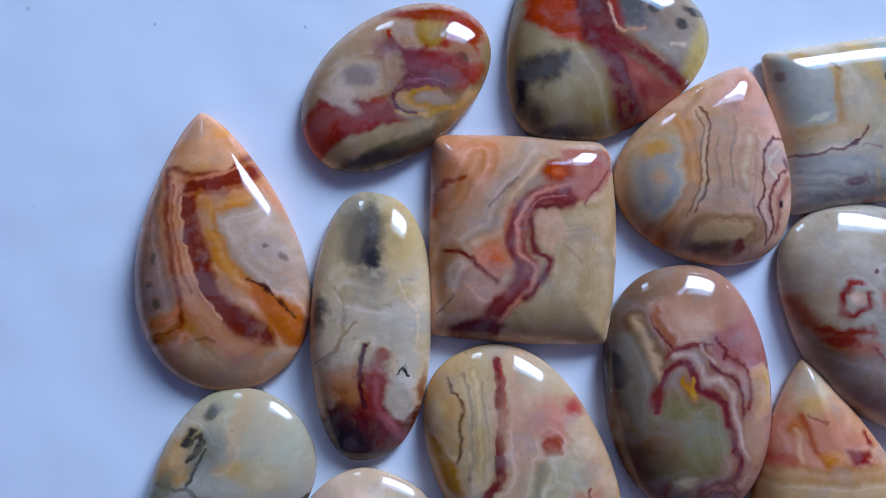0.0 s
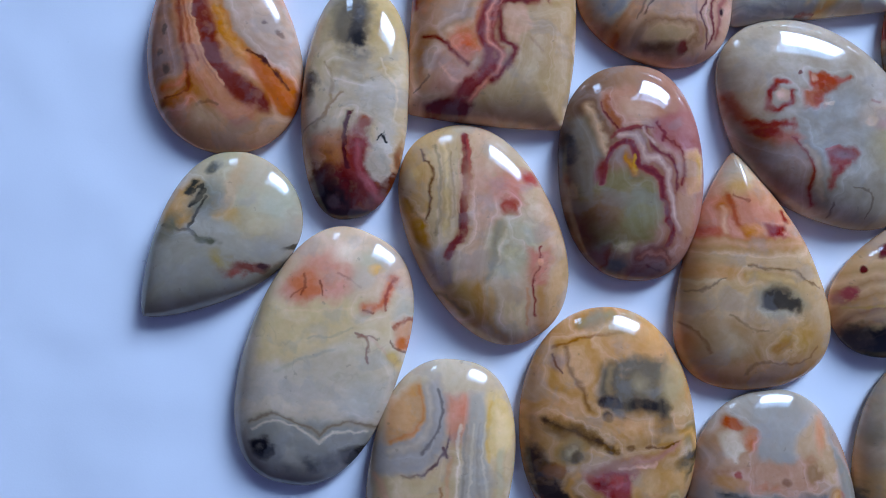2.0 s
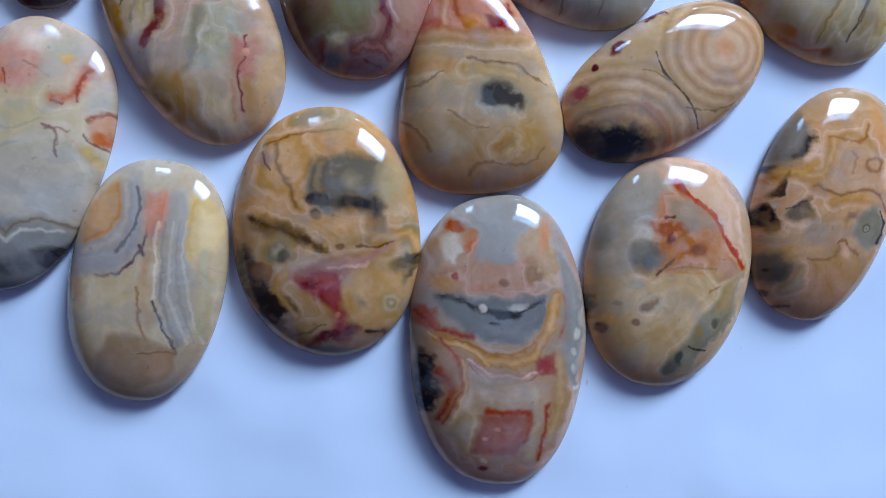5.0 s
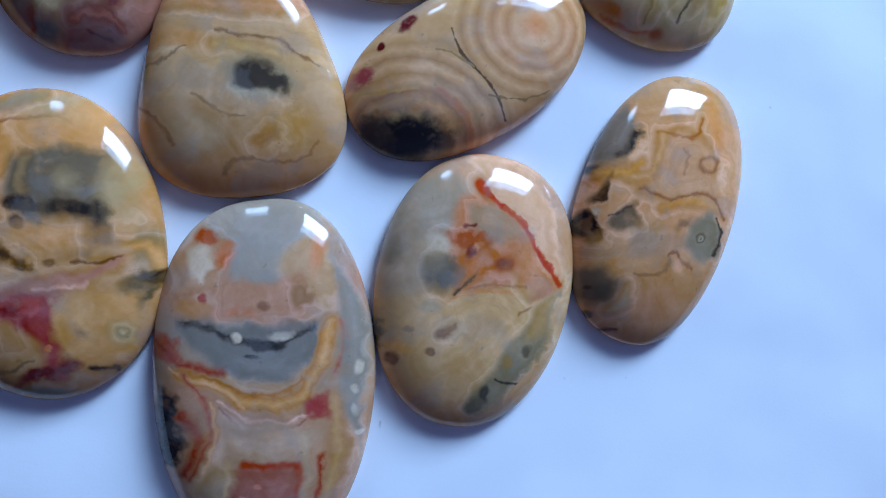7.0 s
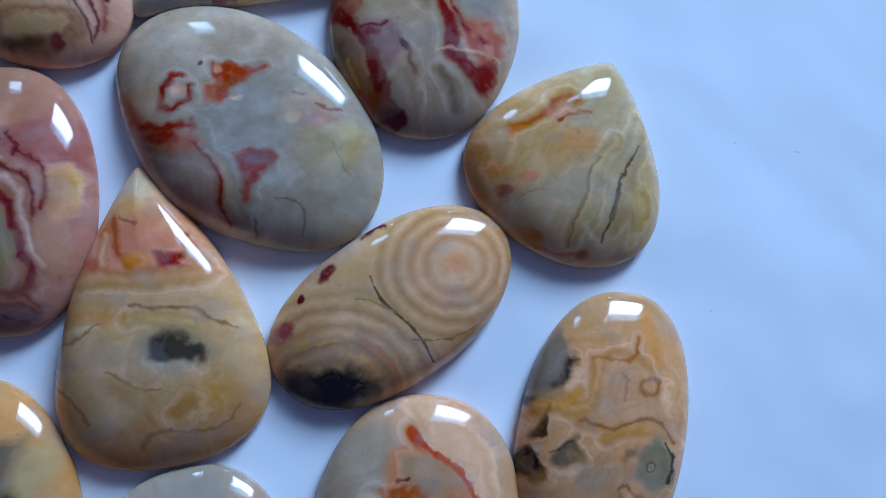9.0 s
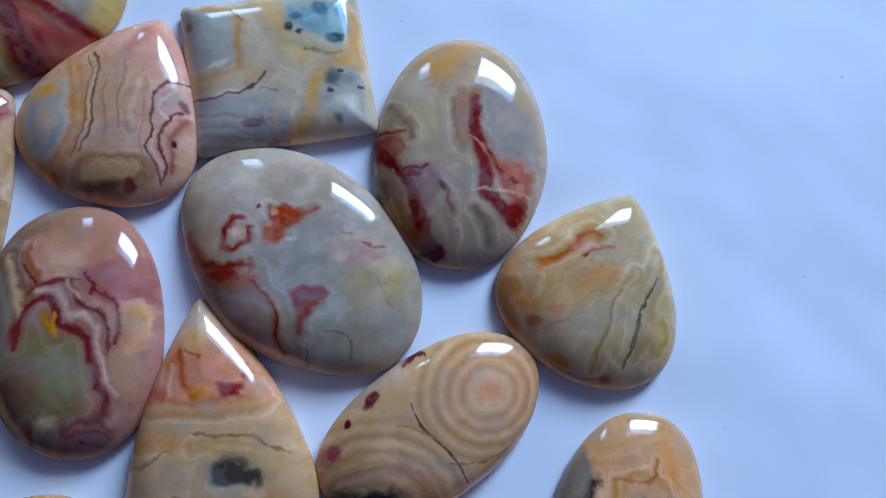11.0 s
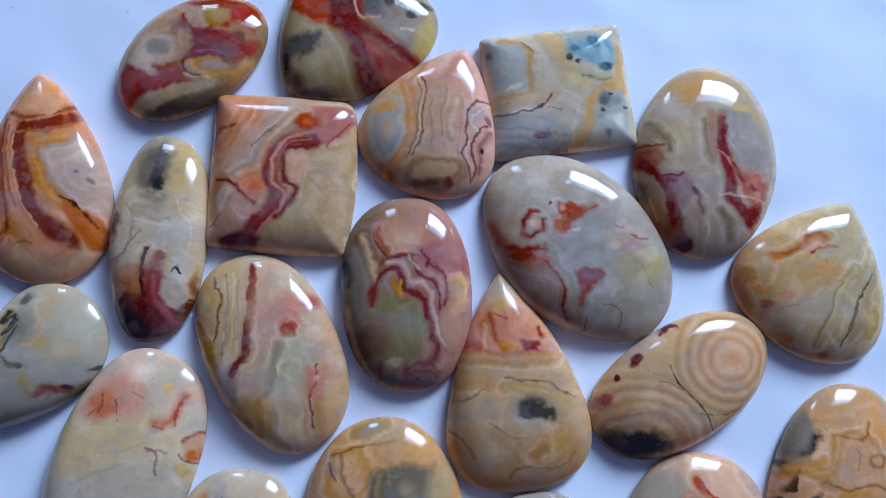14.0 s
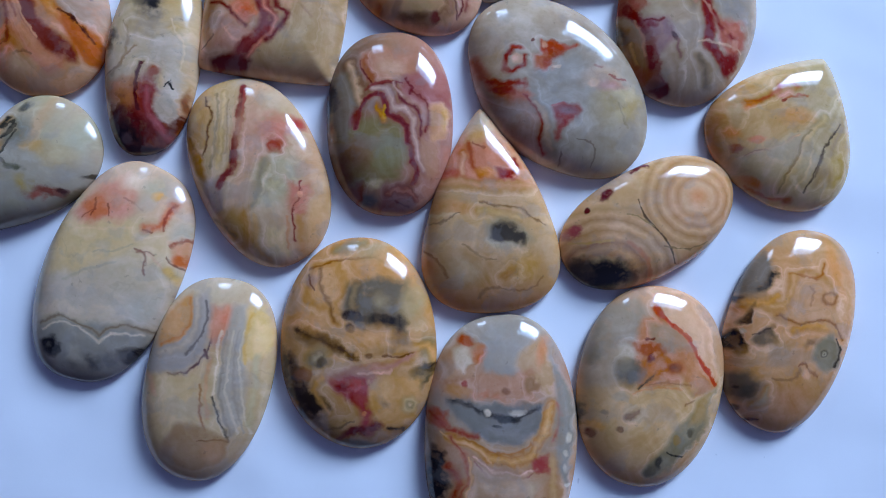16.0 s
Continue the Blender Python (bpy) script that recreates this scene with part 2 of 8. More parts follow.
# walls and ceiling are unseen; their dim violet is chosen to tint the shadows
WALL_PAINT = plain_material("wall_paint", (0.125, 0.105, 0.17))
CEILING_PAINT = plain_material("ceiling_paint", (0.14, 0.12, 0.18))
FLOOR_STONE = plain_material("floor_finish", (0.10, 0.085, 0.07), 0.5)
FRAME_PAINT = plain_material("window_paint", (0.42, 0.40, 0.38), 0.4)
LEFT, RIGHT, BACK, LOW, TOP = -1.7, 1.9, -1.6, -0.75, 1.95
box("floor", LEFT, RIGHT, BACK, WALL_Y, LOW - 0.1, LOW, FLOOR_STONE, "plain grey brown floor of the room", "floor")
box("ceiling", LEFT, RIGHT, BACK, WALL_Y, TOP, TOP + 0.1, CEILING_PAINT, "plain unseen ceiling of the room, dim violet grey to tint the shadows", "ceiling")
box("wall_west", LEFT - 0.1, LEFT, BACK, WALL_Y, LOW, TOP, WALL_PAINT, "plain unseen wall, dim violet grey to tint the shadows", "wall")
box("wall_east", RIGHT, RIGHT + 0.1, BACK, WALL_Y, LOW, TOP, WALL_PAINT, "plain unseen wall, dim violet grey to tint the shadows", "wall")
box("wall_south", LEFT, RIGHT, BACK - 0.1, BACK, LOW, TOP, WALL_PAINT, "plain unseen wall, dim violet grey to tint the shadows", "wall")


def window_wall(openings):
    """The north wall, with its openings cut through: upright strips between them, and pieces above and below."""
    bm = bmesh.new()
    y0, y1, x = WALL_Y, WALL_Y + 0.12, LEFT
    for ox0, ox1, oz0, oz1 in openings:
        add_box(bm, x, ox0, y0, y1, LOW, TOP)
        add_box(bm, ox0, ox1, y0, y1, LOW, oz0)
        add_box(bm, ox0, ox1, y0, y1, oz1, TOP)
        x = ox1
    add_box(bm, x, RIGHT, y0, y1, LOW, TOP)
    return tagged(mesh_object("wall_north", bm, WALL_PAINT), "plain unseen wall with two window openings, dim violet grey to tint the shadows", "wall", kind="structure")


OPENINGS = [(-0.465, -0.215, 0.40, 0.88), (0.465, 1.385, 0.51, 1.50)]
window_wall(OPENINGS)


def window_frame(name, x0, x1, z0, z1, bars, label, post=None):
    """A frame of four rails with cross bars (given by their heights), set in its opening."""
    bm = bmesh.new()
    w, y0, y1 = 0.022, WALL_Y - 0.01, WALL_Y + 0.02
    add_box(bm, x0, x0 + w, y0, y1, z0, z1)
    add_box(bm, x1 - w, x1, y0, y1, z0, z1)
    add_box(bm, x0 + w, x1 - w, y0, y1, z0, z0 + w)
    add_box(bm, x0 + w, x1 - w, y0, y1, z1 - w, z1)
    for z in bars:
        add_box(bm, x0 + w, x1 - w, y0, y1, z - 0.012, z + 0.012)
    if post:
        add_box(bm, post - 0.02, post + 0.02, y0, y1, bars[-1] + 0.012, z1 - w)
    return tagged(mesh_object(name, bm, FRAME_PAINT), label, "window", kind="structure")


window_frame("window_1", *OPENINGS[1], [1.175], "painted window with a high cross bar in the wall", 0.60)
window_frame("window_2", *OPENINGS[0], [0.73], "small painted window with a cross bar in the wall")


def paper_sheet():
    """The white sheet that everything lies on: thin, with a slight buckle away from the stones."""
    bm = bmesh.new()
    bmesh.ops.create_grid(bm, x_segments=60, y_segments=60, size=0.5)
    for v in bm.verts:
        v.co.x, v.co.y = v.co.x * 1.5 + 0.05, v.co.y * 1.2 - 0.02
    bmesh.ops.solidify(bm, geom=bm.faces[:], thickness=0.001)
    low = max(v.co.z for v in bm.verts)
    for v in bm.verts:
        v.co.z -= low
    return tagged(mesh_object("ground", bm, paper_material()), "large plain white sheet of paper, slightly creased", "paper", kind="structure")


paper_sheet()


def table():
    """A plain table under the sheet: a thin top on four square legs."""
    bm = bmesh.new()
    add_box(bm, -0.75, 0.85, -0.66, 0.62, -0.03, -0.0012)
    for x in (-0.72, 0.76):
        for y in (-0.63, 0.53):
            add_box(bm, x, x + 0.06, y, y + 0.06, LOW, -0.0301)
    return tagged(mesh_object("table", bm, FLOOR_STONE), "plain brown table under the white sheet", "table", kind="structure")


table()


# ---- the stones ----
def outline(a, b, power, egg, tip, skew, turn, count=168):
    """A closed curve in centimetres: an oval with squared shoulders (power), a narrower end (egg), a point (tip) and a lean (skew)."""
    ring = []
    for k in range(count):
        t = 2 * math.pi * k / count
        c, s = math.cos(t), math.sin(t)
        x = a * math.copysign(abs(c) ** (2 / power), c)
        y = b * math.copysign(abs(s) ** (2 / power), s) * (1 - egg * x / a) * abs(math.sin(t / 2)) ** tip
        y += skew * b * ((x / a) ** 2 - 0.4)
        ring.append(Vector((x, y)))
    return even([Matrix.Rotation(turn, 2) @ v for v in ring], count)


def even(ring, count):
    """The same closed curve with its points at even steps."""
    closed = ring + ring[:1]
    sums = [0.0]
    for p, q in zip(closed, closed[1:]):
        sums.append(sums[-1] + (q - p).length)
    out, k = [], 0
    for n in range(count):
        s = sums[-1] * n / count
        while sums[k + 1] < s:
            k += 1
        out.append(closed[k].lerp(closed[k + 1], (s - sums[k]) / max(1e-9, sums[k + 1] - sums[k])))
    return out


def corners(places, radii, swell, count=168):
    """A closed curve with a few rounded corners, whose sides swell outwards."""
    pts = [Vector(p) for p in places]
    mid = sum(pts, Vector((0, 0))) / len(pts)
    ring = []
    for k, p in enumerate(pts):
        before, after = pts[k - 1], pts[(k + 1) % len(pts)]
        r = radii[k]
        p0, p1 = p + (before - p).normalized() * r, p + (after - p).normalized() * r
        for n in range(9):
            u = n / 8
            ring.append((1 - u) ** 2 * p0 + 2 * u * (1 - u) * p + u * u * p1)
        nxt = after + (p - after).normalized() * radii[(k + 1) % len(pts)]
        side = (after - p).normalized()
        out = Vector((side.y, -side.x))
        out = out if out.dot((p + after) / 2 - mid) > 0 else -out
        for n in range(1, 12):
            u = n / 12
            ring.append(p1.lerp(nxt, u) + out * swell[k] * 4 * u * (1 - u))
    return even(ring, count)


def cabochon(name, ring, place, mat, high, label, flat=3.2, steep=0.70, rim=0.13, blend=2.0, ease=0.55):
    """A polished stone: flat base, small bevel, a thin upright rim and a domed face. Lengths in centimetres."""
    bm = bmesh.new()
    count, rings = len(ring), []
    levels = [(0.925, 0.0), (0.965, 0.02), (0.988, 0.06), (1.0, rim * 0.75), (0.998, rim)]
    steps = 26
    for k in range(1, steps):
        out = math.cos(0.5 * math.pi * k / steps)
        levels.append((out, rim + (high - rim) * (1 - out ** flat) ** steep))
    mean = sum(v.length for v in ring) / count
    for scale, z in levels:
        own = min(1.0, scale) ** blend
        row = [v.lerp(v.normalized() * mean, (1 - own) * ease) * scale for v in ring]
        rings.append([bm.verts.new((v.x / 100, v.y / 100, z / 100)) for v in row])
    for low, up in zip(rings, rings[1:]):
        for k in range(count):
            bm.faces.new((low[k], low[(k + 1) % count], up[(k + 1) % count], up[k]))
    crown = bm.verts.new((0, 0, high / 100))
    for k in range(count):
        bm.faces.new((rings[-1][k], rings[-1][(k + 1) % count], crown))
    bm.faces.new(rings[0][::-1])
    bmesh.ops.recalc_face_normals(bm, faces=bm.faces[:])
    ob = mesh_object(name, bm, mat, smooth=True)
    ob.location = (place[0] / 100, place[1] / 100, 0)
    return tagged(ob, label, "gemstone", "polished agate stones on white paper")


# orange and brown banded polished agate teardrop with a pale patch
s = Stone("tear_orange_agate", 1, coarse=0.055, fine=0.024)
s.base(-0.22, 1.94, -83, 3.96, [(0.77, 0.294, 0.111), (0.722, 0.251, 0.0909), (0.725, 0.272, 0.1), (0.717, 0.32, 0.132)], 0.02, 5)
s.area([(-0.93, -1.28), (-0.30, -1.20), (1.36, -1.29), (1.05, -1.76), (0.50, -1.99), (-0.20, -1.99)], (0.718, 0.329, 0.132), soft=0.234, rough=0.072)
s.area([(-1.05, -0.33), (-0.98, 0.31), (-0.84, 1.04), (-0.67, 0.63), (-0.47, -0.73), (-0.94, -0.97)], (0.374, 0.158, 0.0848), soft=0.129, rough=0.072)
s.line([(-0.60, 1.20), (-0.50, 0.31), (-0.32, -0.33), (-0.15, -0.81), (0.49, -1.44)], 0.308, (0.795, 0.295, 0.117), soft=0.6, rough=0.036, rings=[(0.795, 0.295, 0.117), (0.676, 0.213, 0.0811), (0.816, 0.317, 0.122)])
s.area([(0.06, 0.15), (0.09, 0.63), (0.69, 0.72), (1.01, 0.47), (1.34, -0.09), (1.43, -0.65), (1.19, -0.73), (0.23, -0.33)], (0.571, 0.328, 0.195), soft=0.129, rough=0.072)
s.area([(0.21, 0.43), (0.77, 0.55), (1.18, -0.01), (0.78, -0.25), (0.30, -0.01)], (0.651, 0.388, 0.235), soft=0.192, rough=0.072)
s.line([(0.53, 0.70), (0.05, 0.62), (0.02, 0.31), (0.14, -0.09), (0.47, -0.49), (0.87, -0.81), (1.12, -1.29)], 0.144, (0.85, 0.316, 0.0625), soft=0.6, rough=0.036, rings=[(0.85, 0.316, 0.0625), (0.76, 0.251, 0.0539), (0.819, 0.34, 0.123)])
s.line([(0.56, 1.12), (0.20, 0.92), (-0.24, 0.94), (-0.35, 0.71), (-0.22, 0.07), (0.04, -0.57), (0.40, -1.01), (0.79, -1.30)], 0.205, (0.24, 0.0238, 0.01), soft=0.6, rough=0.036, rings=[(0.24, 0.0238, 0.01), (0.259, 0.0282, 0.0123), (0.353, 0.0536, 0.0218), (0.674, 0.195, 0.0805)])
s.line([(-0.72, 1.12), (-0.65, 0.47), (-0.57, -0.01), (-0.43, -0.65), (-0.39, -0.97), (-0.58, -1.20), (-0.86, -1.30)], 0.097, (0.3, 0.0452, 0.0129), soft=0.95, rough=0.036, rings=[(0.3, 0.0452, 0.0129), (0.417, 0.0924, 0.0273)])
s.line([(-0.60, 0.87), (-0.53, 0.31), (-0.36, -0.33), (-0.22, -0.65)], 0.050, (0.515, 0.118, 0.0358), soft=0.95, rough=0.036)
s.line([(-0.45, 0.79), (-0.38, 0.15), (-0.16, -0.49), (0.20, -0.97)], 0.040, (0.85, 0.342, 0.144), soft=0.95, rough=0.036)
s.line([(-0.62, 1.16), (-0.20, 1.08), (0.20, 1.12), (0.49, 1.35)], 0.109, (0.301, 0.0498, 0.0193), soft=0.95, rough=0.036, rings=[(0.301, 0.0498, 0.0193), (0.357, 0.0712, 0.0263)])
s.line([(-0.50, 0.97), (0.04, 1.02), (0.45, 1.20)], 0.050, (0.674, 0.195, 0.0805), soft=0.95, rough=0.036)
s.line([(-0.45, 0.75), (0.04, 0.78), (0.44, 0.88), (0.60, 0.96)], 0.050, (0.518, 0.131, 0.0495), soft=0.95, rough=0.036)
s.area([(-0.61, 1.28), (-0.50, 1.61), (-0.22, 1.90), (0.15, 1.61), (0.31, 1.37), (0.20, 1.14), (-0.28, 1.12)], (0.783, 0.321, 0.134), soft=0.087, rough=0.072)
s.blob(0.06, 1.71, 0.11, 0.08, 0, (0.85, 0.294, 0.0691), soft=0.56, rough=0.65)
s.blob(-0.21, 1.28, 0.20, 0.10, 0, (0.85, 0.392, 0.17), soft=0.90, rough=0.65)
s.area([(0.55, -0.49), (0.95, -0.73), (1.35, -1.13), (1.32, -1.48), (0.96, -1.29), (0.64, -0.81)], (0.682, 0.14, 0.0186), soft=0.108, rough=0.072)
s.line([(0.52, -0.44), (0.79, -0.57), (0.95, -0.77), (1.11, -1.01)], 0.040, (0.123, 0.0225, 0.008), soft=0.95, rough=0.096)
s.blob(0.79, -0.60, 0.06, 0.05, 0, (0.0828, 0.0151, 0.008), soft=0.56, rough=0.65)
s.area([(-0.83, -1.16), (-0.38, -1.05), (-0.26, -1.20), (-0.45, -1.64), (-0.64, -1.60)], (0.774, 0.195, 0.0292), soft=0.129, rough=0.072)
s.line([(-0.84, -1.06), (-0.56, -0.97), (-0.45, -0.83)], 0.085, (0.845, 0.234, 0.0913), soft=0.95, rough=0.036)
s.line([(-0.81, -1.20), (-0.50, -1.13), (-0.37, -0.93)], 0.030, (0.35, 0.0457, 0.0149), soft=0.95, rough=0.036, top=0.7)
s.line([(-0.26, -1.32), (-0.07, -1.22), (0.13, -1.28)], 0.040, (0.427, 0.144, 0.0492), soft=0.95, rough=0.036)
s.blob(-0.14, -1.54, 0.29, 0.23, 0, (0.819, 0.456, 0.211), soft=0.70, rough=0.65, rings=[(0.819, 0.456, 0.211), (0.723, 0.363, 0.163), (0.669, 0.314, 0.125)])
s.blob(-0.78, -0.77, 0.05, 0.07, 0, (0.165, 0.0846, 0.0473), soft=0.56, rough=1.04)
s.blob(-0.90, -0.52, 0.05, 0.07, 0, (0.165, 0.0846, 0.0473), soft=0.56, rough=1.04)
s.blob(-0.82, -0.17, 0.05, 0.07, 0, (0.165, 0.0846, 0.0473), soft=0.56, rough=1.04)
s.blob(0.79, 0.04, 0.05, 0.04, 0, (0.27, 0.128, 0.0745), soft=0.56, rough=0.65)
s.blob(1.00, -0.13, 0.04, 0.08, 30, (0.297, 0.157, 0.101), soft=0.56, rough=0.65)
cabochon("teardrop_stone", outline(2.075, 1.388, 2.00, 0.180, 0.452, -0.037, 1.728), (-3.04, 0.71), s.finish(), 0.56, "orange and brown banded polished agate teardrop with a pale patch")

# red, cream and purple swirled polished agate oval
s = Stone("red_oval_agate", 2, coarse=0.06, fine=0.025)
s.base(-1.12, 0.38, -33, 2.56, [(0.583, 0.336, 0.168), (0.515, 0.25, 0.12), (0.458, 0.216, 0.076), (0.246, 0.141, 0.049)], 0.04, 6)
s.blob(-0.7, -0.7, 0.81, 0.37, 8, (0.464, 0.029, 0.016), soft=0.25, rings=[(0.516, 0.034, 0.022), (0.463, 0.027, 0.013), (0.415, 0.025, 0.013)])
s.blob(-1.1, -0.83, 0.32, 0.32, 0, (0.619, 0.059, 0.023), soft=0.4)
s.blob(-0.45, -1.07, 1.21, 0.16, 22, (0.776, 0.484, 0.222), soft=0.4)
s.blob(0.2, -0.99, 0.73, 0.10, 25, (0.249, 0.163, 0.05), soft=0.6)
s.blob(-0.37, -1.29, 0.73, 0.11, 15, (0.119, 0.067, 0.031), soft=0.6)
s.blob(-0.58, -0.03, 0.42, 0.32, 30, (0.721, 0.465, 0.291), soft=0.35, rings=[(0.539, 0.338, 0.229), (0.657, 0.42, 0.274), (0.79, 0.514, 0.323), (0.749, 0.466, 0.279)])
s.blob(-0.51, 0, 0.19, 0.18, 0, (0.413, 0.265, 0.199), soft=0.5)
s.blob(-0.78, -0.37, 0.32, 0.11, -30, (0.785, 0.491, 0.308), soft=0.5)
s.blob(0.4, 0.06, 0.53, 0.32, -15, (0.249, 0.052, 0.056), soft=0.5)
s.line([(0.03, 0.22), (0.36, 0.02), (0.85, -0.02), (1.18, 0.15)], 0.113, (0.209, 0.039, 0.035), soft=0.8)
s.line([(-0.05, -0.28), (0.07, -0.07), (0.36, -0.03), (0.77, -0.11)], 0.081, (0.299, 0.091, 0.105), soft=0.7, rings=[(0.376, 0.105, 0.111), (0.176, 0.038, 0.042), (0.463, 0.195, 0.139)])
s.blob(0.44, -0.32, 0.40, 0.16, -8, (0.614, 0.28, 0.075), soft=0.3, rings=[(0.595, 0.376, 0.233), (0.53, 0.301, 0.184), (0.664, 0.28, 0.054), (0.729, 0.316, 0.067)])
s.blob(0.61, -0.32, 0.29, 0.08, 0, (0.534, 0.319, 0.206), soft=0.6)
s.blob(0.9, 0.74, 0.48, 0.35, -30, (0.416, 0.029, 0.013), soft=0.4)
s.blob(0.52, 0.74, 0.23, 0.27, -10, (0.482, 0.242, 0.056), soft=0.35)
s.blob(0.4, 0.97, 0.48, 0.13, 0, (0.321, 0.05, 0.025), soft=0.5)
s.blob(1.02, 0.36, 0.27, 0.21, 0, (0.459, 0.204, 0.094), soft=0.4)
s.blob(1, 0.33, 0.10, 0.08, 0, (0.077, 0.041, 0.025), soft=0.5)
s.blob(1.14, 0.07, 0.27, 0.13, 50, (0.482, 0.045, 0.012), soft=0.5)
s.line([(-0.05, 0.65), (0.03, 0.39), (0.52, 0.31), (0.85, 0.15)], 0.064, (0.439, 0.034, 0.016), soft=0.7)
s.blob(1.1, -0.31, 0.32, 0.10, 50, (0.669, 0.297, 0.065), soft=0.6)
s.blob(0.19, 0.31, 0.40, 0.19, -20, (0.27, 0.053, 0.054), soft=0.6, rough=1.2)
s.blob(0.77, 0.23, 0.40, 0.18, -30, (0.333, 0.028, 0.017), soft=0.6, rough=1.2)
s.line([(0.03, -0.53), (0.52, -0.53), (1.02, -0.36), (1.27, -0.1)], 0.048, (0.729, 0.332, 0.057), soft=0.7)
s.line([(-0.05, -0.2), (0.03, -0.45), (0.36, -0.53)], 0.032, (0.191, 0.033, 0.035), soft=0.8)
s.blob(-0.05, 0.14, 0.18, 0.24, -10, (0.578, 0.302, 0.166), soft=0.7)
cabochon("oval_stone", outline(1.063, 1.640, 2.06, -0.087, 0.053, -0.018, -0.896), (-0.46, 3.20), s.finish(), 0.56, "red, cream and purple swirled polished agate oval")

# deep red and grey polished agate shield with mossy patch
s = Stone("shield_agate", 3, coarse=0.055, fine=0.024)
s.base(-1.07, -0.23, -2, 2.84, [(0.471, 0.291, 0.115), (0.459, 0.291, 0.119), (0.423, 0.27, 0.134), (0.413, 0.278, 0.161)], 0.02, 5)
s.area([(-1.16, -0.64), (-0.98, -0.03), (-0.19, -0.15), (0.10, -0.67), (0.49, -1.49), (-0.38, -1.61), (-0.96, -1.15)], (0.512, 0.322, 0.129), soft=0.126, rough=0.072)
s.area([(-0.19, -1.17), (0.30, -1.08), (0.49, -1.39), (-0.09, -1.59)], (0.5, 0.29, 0.0771), soft=0.151, rough=0.072)
s.blob(-0.67, -0.95, 0.33, 0.21, 0, (0.579, 0.386, 0.175), soft=0.90, rough=0.65)
s.blob(-0.09, -0.56, 0.19, 0.28, 0, (0.572, 0.338, 0.138), soft=0.90, rough=0.65)
s.area([(-1.16, -0.59), (-0.87, -0.37), (-0.42, -0.32), (-0.46, -0.60), (-1.11, -0.89)], (0.102, 0.0632, 0.0341), soft=0.126, rough=0.144)
s.blob(-0.57, -1.54, 0.52, 0.15, 0, (0.0451, 0.0203, 0.0114), soft=0.84, rough=0.65)
s.blob(-1.14, -0.86, 0.11, 0.38, 0, (0.0309, 0.0166, 0.0111), soft=0.84, rough=0.65)
s.blob(-0.91, -1.25, 0.17, 0.13, -40, (0.153, 0.0872, 0.0439), soft=0.90, rough=0.65)
s.area([(0.40, 0.88), (0.89, 0.81), (1.48, 0.33), (1.67, -0.30), (1.27, -0.70), (0.39, 0.14)], (0.425, 0.279, 0.176), soft=0.126, rough=0.072)
s.blob(1.03, -0.34, 0.24, 0.14, 0, (0.513, 0.371, 0.236), soft=0.90, rough=0.65)
s.blob(0.89, 0.24, 0.24, 0.21, 0, (0.352, 0.212, 0.135), soft=0.90, rough=0.65)
s.area([(1.39, -0.50), (1.58, 0.22), (1.79, -0.10), (1.76, -0.51), (1.48, -0.86)], (0.706, 0.455, 0.126), soft=0.138, rough=0.072)
s.blob(1.42, -0.83, 0.14, 0.08, 0, (0.784, 0.294, 0.0323), soft=0.56, rough=0.65)
s.area([(-1.03, 0.13), (-0.98, 0.49), (-0.82, 1.10), (-0.10, 1.08), (0.54, 0.69), (0.39, 0.04), (-0.10, -0.15), (-0.59, -0.02)], (0.422, 0.0278, 0.0116), soft=0.089, rough=0.144)
s.area([(-1.03, 0.39), (-0.30, 0.47), (-0.19, -0.17), (-0.49, -0.16), (-0.88, 0.09)], (0.567, 0.0551, 0.0107), soft=0.126, rough=0.144)
s.blob(-0.60, 0.85, 0.24, 0.09, 0, (0.314, 0.0161, 0.0108), soft=0.90, rough=1.30)
s.blob(0.10, 0.59, 0.28, 0.09, 0, (0.487, 0.0441, 0.00976), soft=0.90, rough=1.30)
s.area([(-0.30, 0.42), (0.20, 0.48), (0.35, -0.06), (0.12, -0.42), (-0.19, -0.15)], (0.17, 0.0202, 0.017), soft=0.114, rough=0.120)
s.area([(0.35, 0.80), (0.71, 0.45), (0.71, 0.08), (0.45, 0.06), (0.35, 0.46)], (0.148, 0.115, 0.0963), soft=0.126, rough=0.120)
s.blob(0.81, 0.29, 0.08, 0.08, 0, (0.0885, 0.0631, 0.0465), soft=0.56, rough=1.30)
s.blob(1.28, 0.14, 0.11, 0.09, 0, (0.0885, 0.0631, 0.0465), soft=0.56, rough=1.30)
s.blob(1.48, 0.38, 0.21, 0.07, 0, (0.0885, 0.0631, 0.0465), soft=0.56, rough=1.30)
s.blob(0.64, 0.66, 0.09, 0.07, 0, (0.0885, 0.0631, 0.0465), soft=0.56, rough=1.30)
s.line([(-0.02, -0.16), (0.30, -0.62), (0.49, -1.19), (0.78, -1.47)], 0.312, (0.215, 0.008, 0.008), soft=0.6, rough=0.096, rings=[(0.215, 0.008, 0.008), (0.232, 0.0102, 0.008), (0.259, 0.0158, 0.0096)])
s.line([(0.10, -0.14), (0.69, -0.33), (1.17, -0.55), (1.61, -0.87)], 0.212, (0.257, 0.0103, 0.008), soft=0.95, rough=0.096, rings=[(0.257, 0.0103, 0.008), (0.29, 0.016, 0.00972)])
s.area([(0.37, -0.40), (0.88, -0.59), (1.39, -0.81), (1.09, -1.20), (0.80, -1.31), (0.59, -0.91)], (0.476, 0.0842, 0.0537), soft=0.102, rough=0.072)
